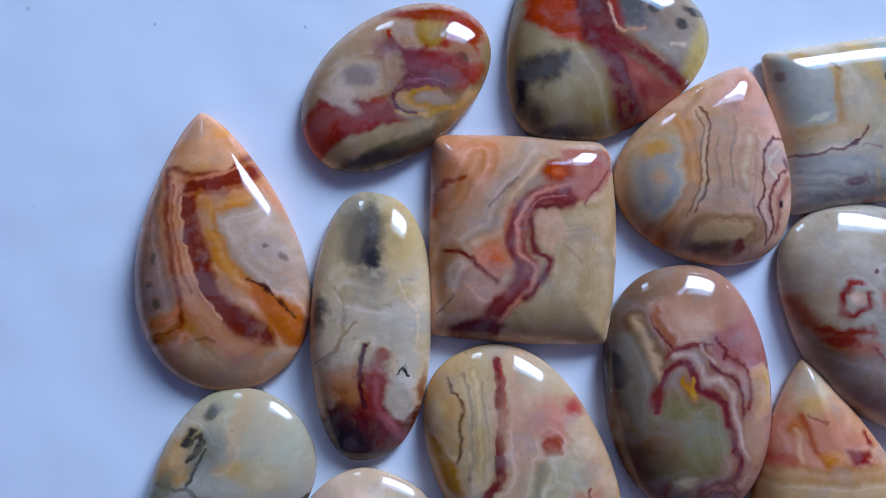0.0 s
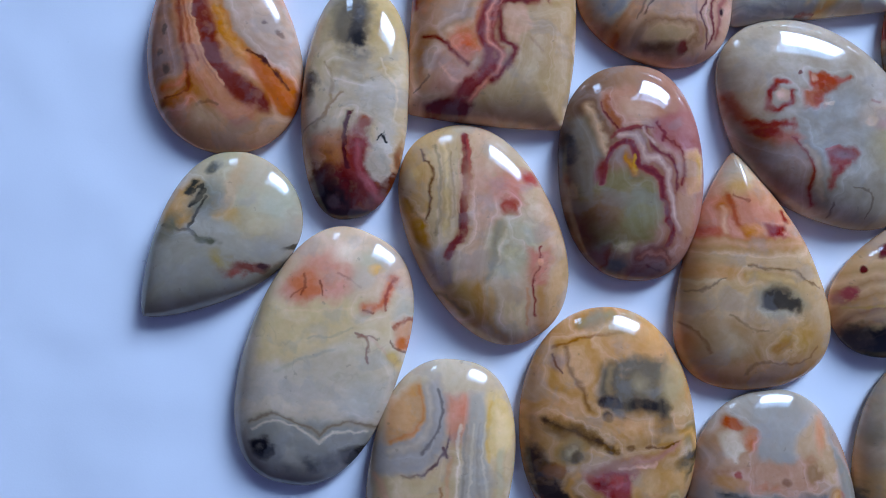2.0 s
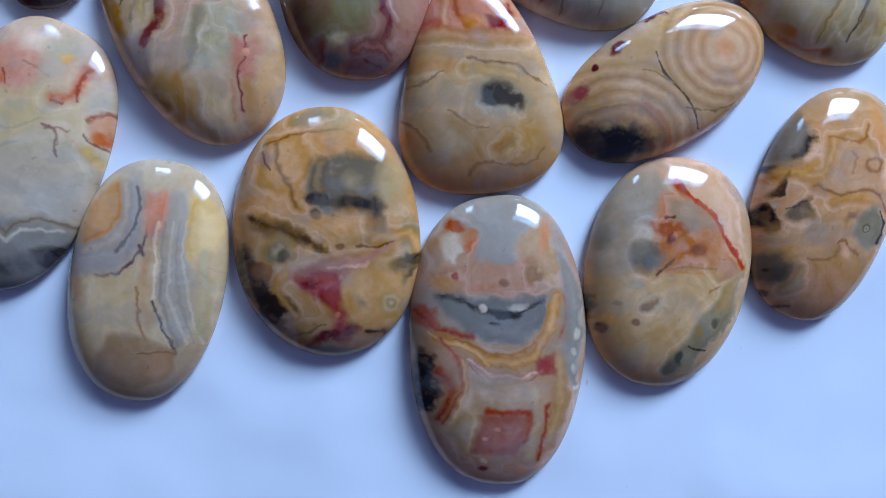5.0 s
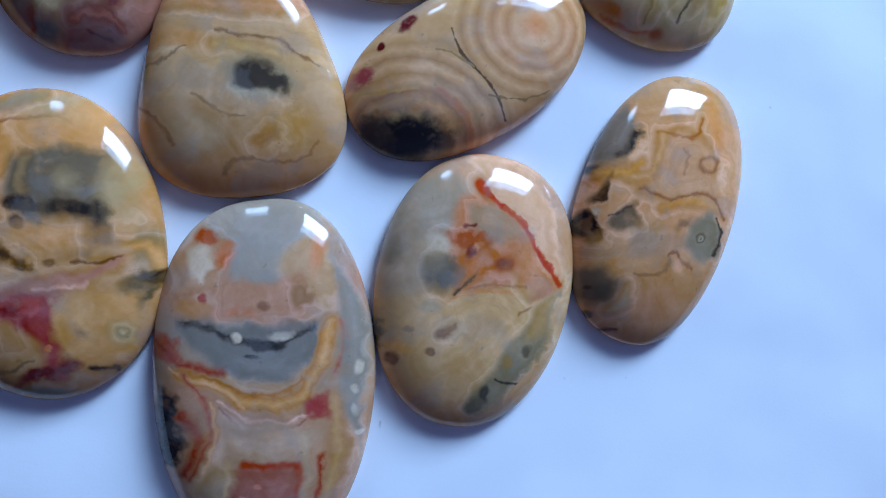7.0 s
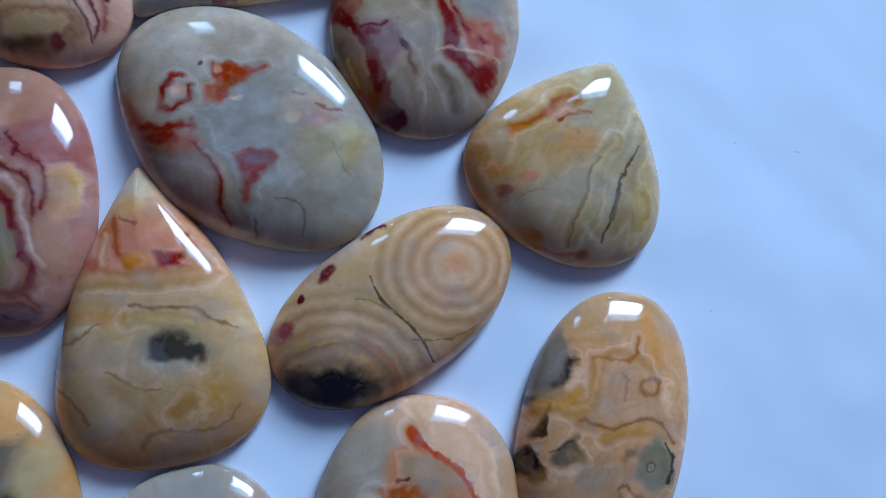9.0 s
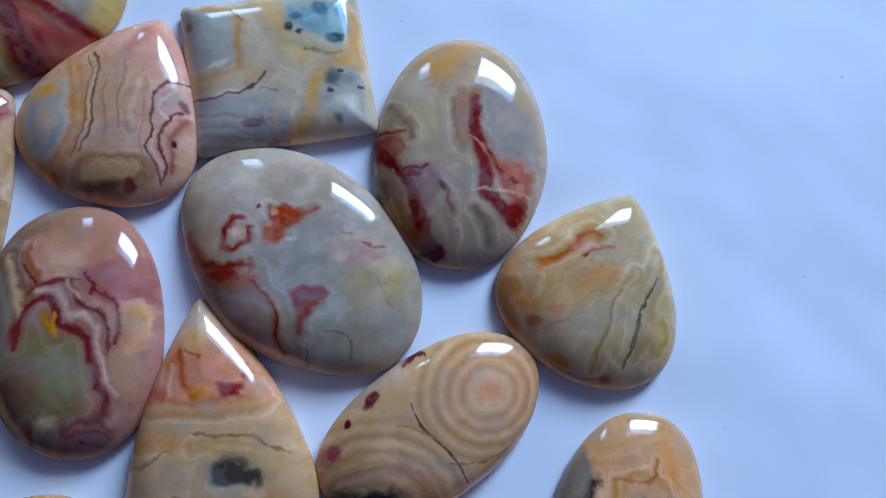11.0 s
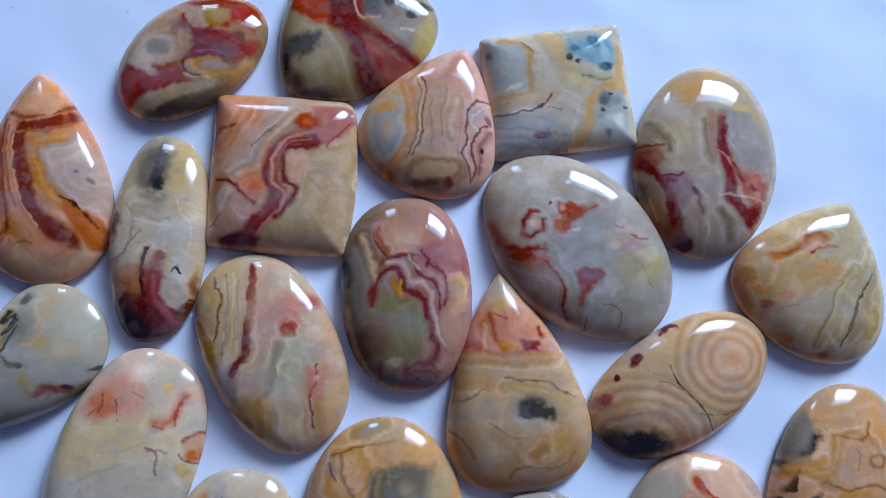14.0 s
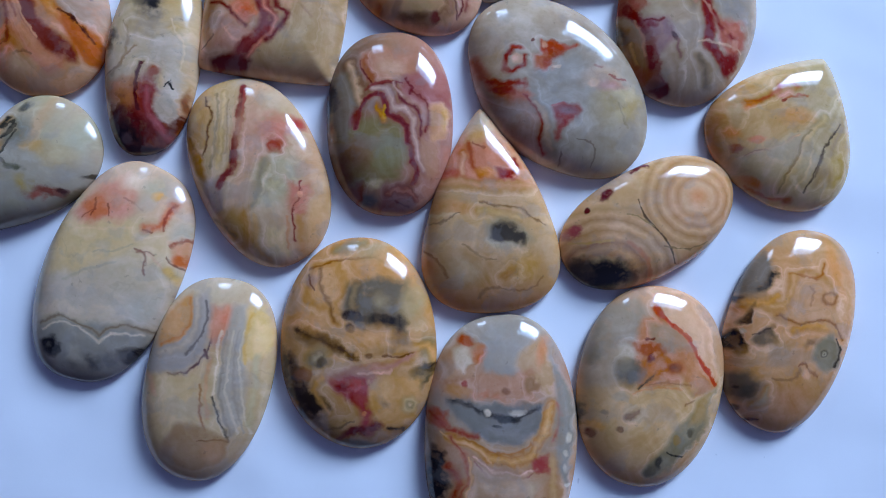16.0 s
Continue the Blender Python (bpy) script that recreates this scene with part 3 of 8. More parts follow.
s.blob(0.69, -0.64, 0.21, 0.08, -20, (0.655, 0.168, 0.103), soft=0.84, rough=0.65)
s.blob(0.88, -1.05, 0.13, 0.11, 0, (0.658, 0.184, 0.117), soft=0.90, rough=0.65)
s.blob(0.71, -0.84, 0.09, 0.13, 0, (0.374, 0.0436, 0.0291), soft=0.90, rough=0.65)
s.line([(0.25, 0.38), (0.27, 0.10), (0.39, -0.04), (0.71, 0.03)], 0.059, (0.85, 0.408, 0.219), soft=0.95, rough=0.096, rings=[(0.85, 0.408, 0.219), (0.583, 0.167, 0.0935)])
s.line([(0.69, -0.17), (1.03, -0.39)], 0.059, (0.527, 0.233, 0.114), soft=0.95, rough=0.036)
s.line([(1.18, -0.16), (1.38, -0.14)], 0.047, (0.739, 0.499, 0.282), soft=0.95, rough=0.036)
cabochon("shield_stone", outline(1.503, 1.874, 2.05, 0.077, 0.541, 0.236, 1.897), (2.54, 3.93), s.finish(), 0.56, "deep red and grey polished agate shield with mossy patch")

# long cream polished agate oval with dark red end
s = Stone("cream_long_agate", 4, coarse=0.06, fine=0.028)
s.base(-0.09, 1.71, -86, 3.62, [(0.512, 0.35, 0.177), (0.618, 0.393, 0.182), (0.682, 0.438, 0.217), (0.716, 0.462, 0.242), (0.707, 0.427, 0.196), (0.624, 0.3, 0.117), (0.317, 0.056, 0.02)], 0.03, 6)
s.blob(-0.08, 1.44, 0.26, 0.35, -15, (0.185, 0.134, 0.085), soft=0.8, rough=1.4)
s.blob(0.02, 1.09, 0.23, 0.44, -8, (0.082, 0.06, 0.045), soft=0.8, rough=1.6)
s.blob(0.07, 0.91, 0.12, 0.14, 0, (0.028, 0.022, 0.02), soft=0.7, rough=1.6)
s.blob(-0.2, 1.16, 0.12, 0.21, -20, (0.218, 0.15, 0.087), soft=0.8, rough=1.5)
s.blob(0.45, 1.38, 0.26, 0.57, 0, (0.667, 0.391, 0.137), soft=0.7, top=0.8)
s.line([(-0.3, 0.45), (0.14, 0.34), (0.66, 0.5)], 0.104, (0.735, 0.437, 0.177), soft=0.8, rings=[(0.776, 0.484, 0.222), (0.577, 0.332, 0.125)])
s.blob(0.33, 0.04, 0.40, 0.38, 0, (0.638, 0.461, 0.301), soft=0.7, rough=1.0)
s.blob(-0.28, 0.09, 0.26, 0.52, -15, (0.658, 0.439, 0.25), soft=0.7, rough=1.0)
s.line([(-0.56, -0.53), (-0.36, -0.09), (-0.48, 0.53)], 0.052, (0.47, 0.262, 0.112), soft=0.9, top=0.8)
s.line([(0.48, 0.66), (0.72, 0.14), (0.65, -0.39)], 0.044, (0.79, 0.534, 0.297), soft=0.9)
s.blob(-0.79, 0.16, 0.12, 0.24, 0, (0.076, 0.036, 0.022), soft=0.7, top=0.9, rough=1.2)
s.line([(-0.77, -0.63), (-0.44, -0.31), (-0.24, 0.05)], 0.044, (0.384, 0.184, 0.072), soft=0.9, top=0.8)
s.blob(-0.02, -1.39, 0.71, 0.56, 0, (0.187, 0.012, 0.008), soft=0.45, rough=0.8, rings=[(0.116, 0.008, 0.008), (0.186, 0.011, 0.008), (0.238, 0.026, 0.01), (0.389, 0.09, 0.027)])
s.blob(-0.33, -0.87, 0.40, 0.26, 10, (0.595, 0.193, 0.056), soft=0.6, rough=0.9)
s.blob(0.15, -0.9, 0.23, 0.44, 4, (0.333, 0.028, 0.015), soft=0.6, rough=0.9)
s.blob(-0.52, -1.41, 0.23, 0.38, -10, (0.113, 0.016, 0.009), soft=0.6, rough=1.0)
s.line([(-0.06, -0.29), (-0.11, -0.69), (-0.02, -1.12)], 0.052, (0.116, 0.008, 0.008), soft=0.7, rough=0.1)
s.line([(0.15, -0.77), (0.21, -1.24), (0.54, -1.71)], 0.104, (0.393, 0.057, 0.051), soft=0.6, rings=[(0.525, 0.099, 0.084), (0.284, 0.023, 0.023)])
s.blob(0.45, -1.06, 0.23, 0.31, 0, (0.697, 0.487, 0.318), soft=0.3, rough=1.0)
s.blob(0.55, -0.7, 0.15, 0.44, 0, (0.669, 0.485, 0.317), soft=0.6, rough=0.8)
s.blob(0.18, -0.5, 0.09, 0.16, 0, (0.443, 0.092, 0.034), soft=0.7, rough=1.2)
s.line([(0.45, -0.66), (0.51, -0.56), (0.56, -0.66)], 0.026, (0.032, 0.024, 0.018), soft=0.8)
s.blob(0.63, -1.34, 0.21, 0.08, 40, (0.15, 0.024, 0.008), soft=0.5, rough=1.2)
s.blob(0.79, -0.96, 0.07, 0.24, 0, (0.334, 0.095, 0.027), soft=0.7)
s.blob(-0.29, -1.68, 0.31, 0.24, -20, (0.026, 0.008, 0.01), soft=0.6, rough=0.9)
s.blob(-0.31, -1.68, 0.10, 0.08, 0, (0.201, 0.109, 0.105), soft=0.7, top=0.7, rough=1.2)
s.blob(0.15, -1.88, 0.44, 0.10, 0, (0.035, 0.008, 0.008), soft=0.6)
cabochon("oval_stone", outline(0.889, 2.125, 2.54, -0.130, 0.240, -0.013, 3.118), (-0.79, -0.38), s.finish(), 0.58, "long cream polished agate oval with dark red end")

# square cream polished agate cushion with crimson lace vein
s = Stone("square_agate", 5, coarse=0.055, fine=0.024)
s.base(-1.27, 0.95, -32, 3.06, [(0.665, 0.265, 0.109), (0.626, 0.307, 0.151), (0.614, 0.33, 0.161), (0.632, 0.358, 0.158)], 0.02, 5)
s.area([(-0.23, -1.48), (0.19, 0.30), (1.35, 0.63), (1.31, -1.48)], (0.633, 0.363, 0.163), soft=0.108, rough=0.072)
s.blob(0.59, -0.84, 0.56, 0.40, 0, (0.578, 0.338, 0.139), soft=0.90, rough=0.65)
s.area([(-1.23, 0.95), (-1.11, 1.45), (-0.37, 1.46), (-0.37, 0.96), (-0.79, 0.63), (-1.23, 0.30)], (0.72, 0.223, 0.0715), soft=0.213, rough=0.072)
s.area([(-0.87, -0.11), (-0.62, 0.38), (-0.21, 1.12), (0.21, 1.46), (0.53, 1.38), (0.20, 0.80), (-0.46, -0.11)], (0.577, 0.316, 0.185), soft=0.171, rough=0.072)
s.line([(0.32, 1.09), (-0.17, 0.59), (-0.34, 0.01), (-0.71, -0.12)], 0.157, (0.808, 0.446, 0.236), soft=0.95, rough=0.036, rings=[(0.808, 0.446, 0.236), (0.679, 0.355, 0.182)])
s.line([(-0.09, 0.89), (-0.48, 0.45)], 0.040, (0.342, 0.189, 0.111), soft=0.95, rough=0.036)
s.line([(-0.66, 1.16), (-0.87, 0.71), (-1.11, 0.22)], 0.097, (0.766, 0.288, 0.114), soft=0.95, rough=0.036)
s.line([(-1.03, -0.11), (-1.23, -0.51), (-1.11, -0.99)], 0.097, (0.586, 0.244, 0.102), soft=0.95, rough=0.036)
s.line([(-0.15, 0.47), (-0.26, -0.03), (-0.18, -0.43)], 0.133, (0.652, 0.19, 0.0687), soft=0.95, rough=0.036, rings=[(0.652, 0.19, 0.0687), (0.677, 0.245, 0.103)])
s.area([(-0.99, -1.03), (-0.91, -0.51), (-0.39, -0.61), (-0.23, -0.84), (-0.55, -1.16)], (0.656, 0.296, 0.175), soft=0.108, rough=0.072)
s.line([(-0.87, -0.67), (-0.63, -0.92), (-0.31, -1.00)], 0.050, (0.826, 0.384, 0.225), soft=0.95, rough=0.036)
s.blob(-0.48, -0.33, 0.37, 0.31, -10, (0.798, 0.123, 0.0203), soft=0.56, rough=0.65, rings=[(0.798, 0.123, 0.0203), (0.78, 0.15, 0.0359), (0.755, 0.227, 0.0858), (0.799, 0.382, 0.19)])
s.line([(-1.15, -0.15), (-0.87, -0.27), (-0.71, -0.45), (-0.43, -0.63)], 0.073, (0.239, 0.0214, 0.0134), soft=0.95, rough=0.036, rings=[(0.239, 0.0214, 0.0134), (0.371, 0.0527, 0.0286)])
s.line([(1.10, 0.90), (0.69, 0.59), (0.28, 0.53), (-0.01, 0.32), (-0.10, -0.11), (0.04, -0.43), (-0.02, -0.67), (-0.31, -1.00), (-0.55, -1.40)], 0.226, (0.326, 0.0407, 0.0304), soft=0.6, rough=0.036, rings=[(0.326, 0.0407, 0.0304), (0.273, 0.0279, 0.0215), (0.372, 0.0528, 0.033), (0.715, 0.227, 0.116)])
s.line([(0.77, 0.78), (0.36, 0.65), (0.05, 0.42), (-0.06, 0.14), (-0.02, -0.23), (0.20, -0.51), (0.14, -0.71), (-0.13, -1.04), (-0.35, -1.32)], 0.085, (0.819, 0.281, 0.162), soft=0.95, rough=0.036, rings=[(0.819, 0.281, 0.162), (0.547, 0.129, 0.0809)])
s.line([(0.70, 0.51), (0.48, 0.38), (0.23, 0.33), (0.12, 0.14), (0.19, -0.23), (0.36, -0.39), (0.30, -0.59), (0.02, -0.92)], 0.097, (0.208, 0.0161, 0.013), soft=0.95, rough=0.036, rings=[(0.208, 0.0161, 0.013), (0.314, 0.0378, 0.0252)])
s.line([(0.61, 0.59), (0.28, 0.47), (0.07, 0.26), (0.03, -0.03)], 0.030, (0.628, 0.175, 0.109), soft=0.95, rough=0.036, top=0.7)
s.area([(-1.05, -1.29), (-0.71, -1.20), (-0.23, -1.32), (-0.27, -1.54), (-1.03, -1.49)], (0.206, 0.0116, 0.008), soft=0.087, rough=0.072)
s.area([(0.61, 1.23), (1.32, 1.32), (1.40, 0.97), (0.95, 0.45), (0.75, 0.63)], (0.547, 0.167, 0.104), soft=0.077, rough=0.072)
s.blob(0.49, 0.92, 0.23, 0.19, 0, (0.738, 0.145, 0.0508), soft=0.56, rough=0.65, rings=[(0.738, 0.145, 0.0508), (0.608, 0.0927, 0.0356), (0.367, 0.0382, 0.0224)])
s.blob(1.07, 1.05, 0.16, 0.08, 0, (0.443, 0.103, 0.0685), soft=0.90, rough=0.65)
s.line([(1.34, 0.99), (1.06, 0.61), (0.92, 0.45)], 0.030, (0.21, 0.0231, 0.0156), soft=0.95, rough=0.036, top=0.7)
s.line([(0.38, 1.04), (0.43, 0.80)], 0.030, (0.262, 0.0256, 0.016), soft=0.95, rough=0.036, top=0.7)
s.line([(-1.21, 0.71), (-1.03, 0.81), (-0.82, 0.87)], 0.050, (0.399, 0.0558, 0.0139), soft=0.95, rough=0.036, rings=[(0.399, 0.0558, 0.0139), (0.541, 0.115, 0.0313)])
s.line([(-1.26, 0.63), (-1.22, 0.30)], 0.073, (0.459, 0.0532, 0.0177), soft=0.95, rough=0.036)
s.line([(-1.26, -1.09), (-1.03, -0.87)], 0.030, (0.148, 0.0706, 0.0399), soft=0.95, rough=0.036, top=0.7)
s.line([(0.63, -0.23), (0.79, -0.43)], 0.040, (0.536, 0.284, 0.128), soft=0.95, rough=0.036)
s.area([(0.19, 0.22), (0.48, 0.30), (0.60, 0.06), (0.39, -0.27), (0.23, -0.11)], (0.765, 0.382, 0.197), soft=0.087, rough=0.072)
cabochon("cushion_stone", corners([(-1.32, 1.55), (1.42, 1.47), (1.28, -1.59), (-1.39, -1.44)], [0.12, 0.42, 0.12, 0.16], [0.03, 0.1, 0.05, 0.0]), (1.42, 0.89), s.finish(), 0.54, "square cream polished agate cushion with crimson lace vein", 4.2, 0.75, 0.13, 0.8, 0.85)

# pinkish beige finely banded polished agate pear
s = Stone("fan_agate", 6, coarse=0.055, fine=0.024)
s.base(-1.51, -0.20, 0, 2.50, [(0.736, 0.392, 0.168), (0.746, 0.339, 0.137), (0.714, 0.349, 0.161), (0.734, 0.365, 0.189), (0.752, 0.366, 0.201)], 0.03, 5)
s.area([(-1.52, -0.62), (-1.19, -0.70), (-0.79, -1.03), (-0.64, -1.48), (-1.13, -1.36), (-1.49, -1.03)], (0.391, 0.101, 0.0296), soft=0.171, rough=0.072)
s.blob(-0.95, -0.30, 0.47, 0.74, -5, (0.728, 0.45, 0.234), soft=0.42, rough=0.45, rings=[(0.728, 0.45, 0.234), (0.584, 0.424, 0.271), (0.481, 0.377, 0.281), (0.682, 0.48, 0.289), (0.812, 0.439, 0.184)])
s.blob(-1.01, 0.12, 0.21, 0.15, 0, (0.85, 0.339, 0.0509), soft=0.56, rough=0.65, rings=[(0.85, 0.339, 0.0509), (0.778, 0.391, 0.132)])
s.blob(-0.94, -0.30, 0.10, 0.10, 0, (0.781, 0.393, 0.196), soft=0.90, rough=0.65)
s.line([(-0.62, 0.64), (-0.46, -0.03), (-0.51, -0.61), (-0.87, -1.13)], 0.175, (0.817, 0.35, 0.115), soft=0.6, rough=0.036, rings=[(0.817, 0.35, 0.115), (0.738, 0.29, 0.0969), (0.804, 0.382, 0.156)])
s.line([(-0.99, -0.78), (-0.73, -0.45)], 0.109, (0.441, 0.36, 0.287), soft=0.95, rough=0.036)
s.line([(-0.83, -1.15), (-0.92, -1.44)], 0.121, (0.616, 0.152, 0.0291), soft=0.95, rough=0.036)
s.line([(-0.31, 0.74), (-0.15, 0.43), (-0.20, 0.22), (-0.24, -0.20), (-0.31, -0.61), (-0.41, -0.86)], 0.040, (0.2, 0.0712, 0.0275), soft=0.95, rough=0.036, rings=[(0.2, 0.0712, 0.0275), (0.353, 0.139, 0.0562)])
s.line([(-0.23, 0.40), (-0.27, 0.14), (-0.30, -0.28), (-0.38, -0.66)], 0.035, (0.85, 0.53, 0.24), soft=0.95, rough=0.036, top=0.7)
s.line([(-0.37, 0.68), (-0.27, 0.40), (-0.32, 0.14), (-0.34, -0.28), (-0.43, -0.66), (-0.52, -0.93)], 0.030, (0.285, 0.105, 0.0418), soft=0.95, rough=0.036, top=0.7)
s.line([(-0.04, 0.22), (-0.09, -0.53)], 0.040, (0.546, 0.252, 0.118), soft=0.95, rough=0.036)
s.line([(0.16, 0.56), (0.12, -0.49)], 0.040, (0.493, 0.26, 0.145), soft=0.95, rough=0.036)
s.line([(0.37, 0.22), (0.29, -0.49)], 0.073, (0.85, 0.516, 0.287), soft=0.95, rough=0.036)
s.line([(0.25, 0.31), (0.21, -0.45)], 0.030, (0.607, 0.312, 0.164), soft=0.95, rough=0.036, top=0.7)
s.area([(-0.23, 0.89), (0.37, 1.41), (0.63, 1.50), (0.94, 0.65), (0.84, 0.31), (0.51, 0.39)], (0.805, 0.362, 0.219), soft=0.255, rough=0.072)
s.line([(-0.23, 1.06), (-0.58, 0.64)], 0.073, (0.6, 0.266, 0.126), soft=0.95, rough=0.036)
s.line([(0.45, 1.15), (0.18, 0.73)], 0.121, (0.725, 0.292, 0.178), soft=0.95, rough=0.036)
s.blob(-0.01, -1.19, 0.58, 0.37, 0, (0.669, 0.39, 0.147), soft=0.42, rough=0.39, rings=[(0.669, 0.39, 0.147), (0.702, 0.39, 0.155), (0.783, 0.421, 0.183), (0.485, 0.21, 0.0832), (0.733, 0.365, 0.154)])
s.blob(-0.10, -1.36, 0.34, 0.08, 0, (0.21, 0.0841, 0.028), soft=0.90, rough=0.65)
s.blob(0.24, -1.36, 0.08, 0.11, 0, (0.271, 0.0365, 0.0145), soft=0.56, rough=0.65)
s.blob(-0.46, -1.19, 0.06, 0.16, -20, (0.486, 0.221, 0.0836), soft=0.56, rough=0.65)
s.area([(0.58, 0.14), (0.92, 0.27), (1.04, -0.03), (0.81, -0.44), (0.65, -0.36)], (0.76, 0.417, 0.273), soft=0.087, rough=0.072)
s.line([(1.03, 0.33), (0.75, 0.28), (0.60, 0.10), (0.57, -0.28), (0.61, -0.53), (0.50, -0.79), (0.58, -1.03), (0.66, -1.33)], 0.045, (0.188, 0.0402, 0.032), soft=0.95, rough=0.036, rings=[(0.188, 0.0402, 0.032), (0.483, 0.185, 0.115)])
s.line([(0.46, 0.31), (0.47, -0.20), (0.41, -0.78), (0.49, -1.19)], 0.040, (0.626, 0.28, 0.158), soft=0.95, rough=0.036)
s.line([(0.95, -0.19), (0.78, -0.44), (0.71, -0.78), (0.77, -1.03), (0.69, -1.29)], 0.050, (0.236, 0.0351, 0.0282), soft=0.95, rough=0.036, rings=[(0.236, 0.0351, 0.0282), (0.478, 0.151, 0.0994)])
s.line([(0.88, 0.16), (0.70, 0.01), (0.67, -0.19), (0.79, -0.34)], 0.040, (0.85, 0.599, 0.393), soft=0.95, rough=0.036)
s.line([(0.66, -0.57), (0.61, -0.82), (0.68, -1.11)], 0.040, (0.85, 0.454, 0.29), soft=0.95, rough=0.036)
s.line([(1.03, -0.29), (0.89, -0.57), (0.89, -0.86), (0.83, -1.12)], 0.085, (0.476, 0.142, 0.0933), soft=0.95, rough=0.036, rings=[(0.476, 0.142, 0.0933), (0.683, 0.291, 0.177)])
s.blob(0.94, -0.66, 0.05, 0.09, 0, (0.0423, 0.0108, 0.008), soft=0.56, rough=0.65)
s.blob(0.98, -0.07, 0.06, 0.10, 30, (0.292, 0.0818, 0.0606), soft=0.56, rough=0.65)
cabochon("pear_stone", outline(1.563, 1.451, 1.96, 0.275, 0.409, -0.024, 1.231), (4.37, 2.06), s.finish(lace=0.03), 0.55, "pinkish beige finely banded polished agate pear")

# pale grey and cream polished agate square with bluish corner
s = Stone("pale_square_agate", 7, coarse=0.055, fine=0.024)
s.base(-1.38, -0.10, -2, 2.85, [(0.663, 0.465, 0.274), (0.693, 0.477, 0.265), (0.696, 0.501, 0.29), (0.664, 0.476, 0.274)], 0.02, 5)
s.area([(-1.43, 0.51), (-1.37, 0.90), (-0.85, 0.93), (-0.65, 0.49), (-0.67, -0.02), (-0.99, -0.09), (-1.28, -0.02)], (0.512, 0.439, 0.327), soft=0.102, rough=0.072)
s.blob(-1.01, 0.55, 0.21, 0.17, 0, (0.613, 0.525, 0.389), soft=0.90, rough=0.65)
s.blob(-1.18, 0.20, 0.19, 0.09, -30, (0.41, 0.351, 0.271), soft=0.90, rough=0.65)
s.blob(-0.89, -0.01, 0.17, 0.04, 20, (0.815, 0.665, 0.429), soft=0.56, rough=0.65)
s.line([(-1.15, 0.92), (-0.75, 0.87), (-0.55, 0.65), (-0.60, 0.18), (-0.55, -0.14), (-1.09, -0.23)], 0.114, (0.628, 0.315, 0.108), soft=0.95, rough=0.036, rings=[(0.628, 0.315, 0.108), (0.705, 0.397, 0.16)])
s.line([(-0.67, 0.87), (-0.53, 0.70)], 0.059, (0.387, 0.175, 0.0404), soft=0.95, rough=0.036)
s.blob(-1.36, 0.64, 0.07, 0.09, 0, (0.297, 0.15, 0.106), soft=0.56, rough=0.65)
s.line([(-0.29, 1.11), (0.03, 0.58), (0.16, 0.27), (0.50, 0.13)], 0.242, (0.781, 0.454, 0.158), soft=0.95, rough=0.036, rings=[(0.781, 0.454, 0.158), (0.733, 0.442, 0.183)])
s.area([(-1.26, -0.65), (-0.42, -0.58), (0.24, -0.85), (0.12, -1.26), (-1.24, -1.43)], (0.51, 0.417, 0.319), soft=0.139, rough=0.072)
s.line([(-1.22, -0.85), (-0.73, -0.84), (-0.25, -0.93), (0.14, -0.99)], 0.036, (0.374, 0.303, 0.254), soft=0.95, rough=0.036, top=0.7)
s.line([(-1.22, -0.93), (-0.73, -0.92), (-0.25, -1.01), (0.13, -1.07)], 0.036, (0.673, 0.553, 0.409), soft=0.95, rough=0.036, top=0.7)
s.line([(-1.20, -1.05), (-0.74, -1.02), (-0.36, -1.15)], 0.036, (0.374, 0.303, 0.254), soft=0.95, rough=0.036, top=0.7)
s.line([(-1.21, -1.13), (-0.74, -1.10), (-0.36, -1.22)], 0.036, (0.673, 0.553, 0.409), soft=0.95, rough=0.036, top=0.7)
s.line([(-1.23, -1.23), (-0.65, -1.17), (-0.07, -1.23)], 0.036, (0.374, 0.303, 0.254), soft=0.95, rough=0.036, top=0.7)
s.line([(-1.23, -1.31), (-0.65, -1.25), (-0.07, -1.31)], 0.036, (0.673, 0.553, 0.409), soft=0.95, rough=0.036, top=0.7)
s.line([(-1.25, -0.38), (-0.70, -0.24), (-0.21, -0.23)], 0.185, (0.684, 0.408, 0.192), soft=0.95, rough=0.036)
s.line([(-1.26, -0.60), (-0.91, -0.58), (-0.71, -0.50), (-0.42, -0.46), (-0.27, -0.38), (-0.16, -0.21)], 0.047, (0.199, 0.0397, 0.0365), soft=0.95, rough=0.060, rings=[(0.199, 0.0397, 0.0365), (0.387, 0.152, 0.103)])
s.blob(-0.39, -0.42, 0.11, 0.05, 15, (0.13, 0.0222, 0.0221), soft=0.56, rough=0.65)
s.line([(-0.27, -0.48), (0.02, -0.50)], 0.030, (0.389, 0.167, 0.124), soft=0.95, rough=0.036, top=0.7)
s.line([(-0.91, -0.53), (-0.61, -0.44), (-0.41, -0.38)], 0.030, (0.85, 0.596, 0.345), soft=0.95, rough=0.036, top=0.7)
s.blob(-0.40, -0.98, 0.14, 0.06, 0, (0.277, 0.127, 0.125), soft=0.56, rough=1.04)
s.line([(-0.26, -0.87), (-0.19, -1.03)], 0.041, (0.383, 0.201, 0.148), soft=0.95, rough=0.036, top=0.7)
s.line([(-0.05, -0.84), (-0.01, -1.09)], 0.085, (0.76, 0.528, 0.302), soft=0.95, rough=0.036)
s.area([(0.13, 0.99), (0.67, 1.24), (1.02, 1.07), (1.08, 0.55), (0.91, 0.38), (0.43, 0.55), (0.14, 0.73)], (0.261, 0.42, 0.409), soft=0.102, rough=0.120)
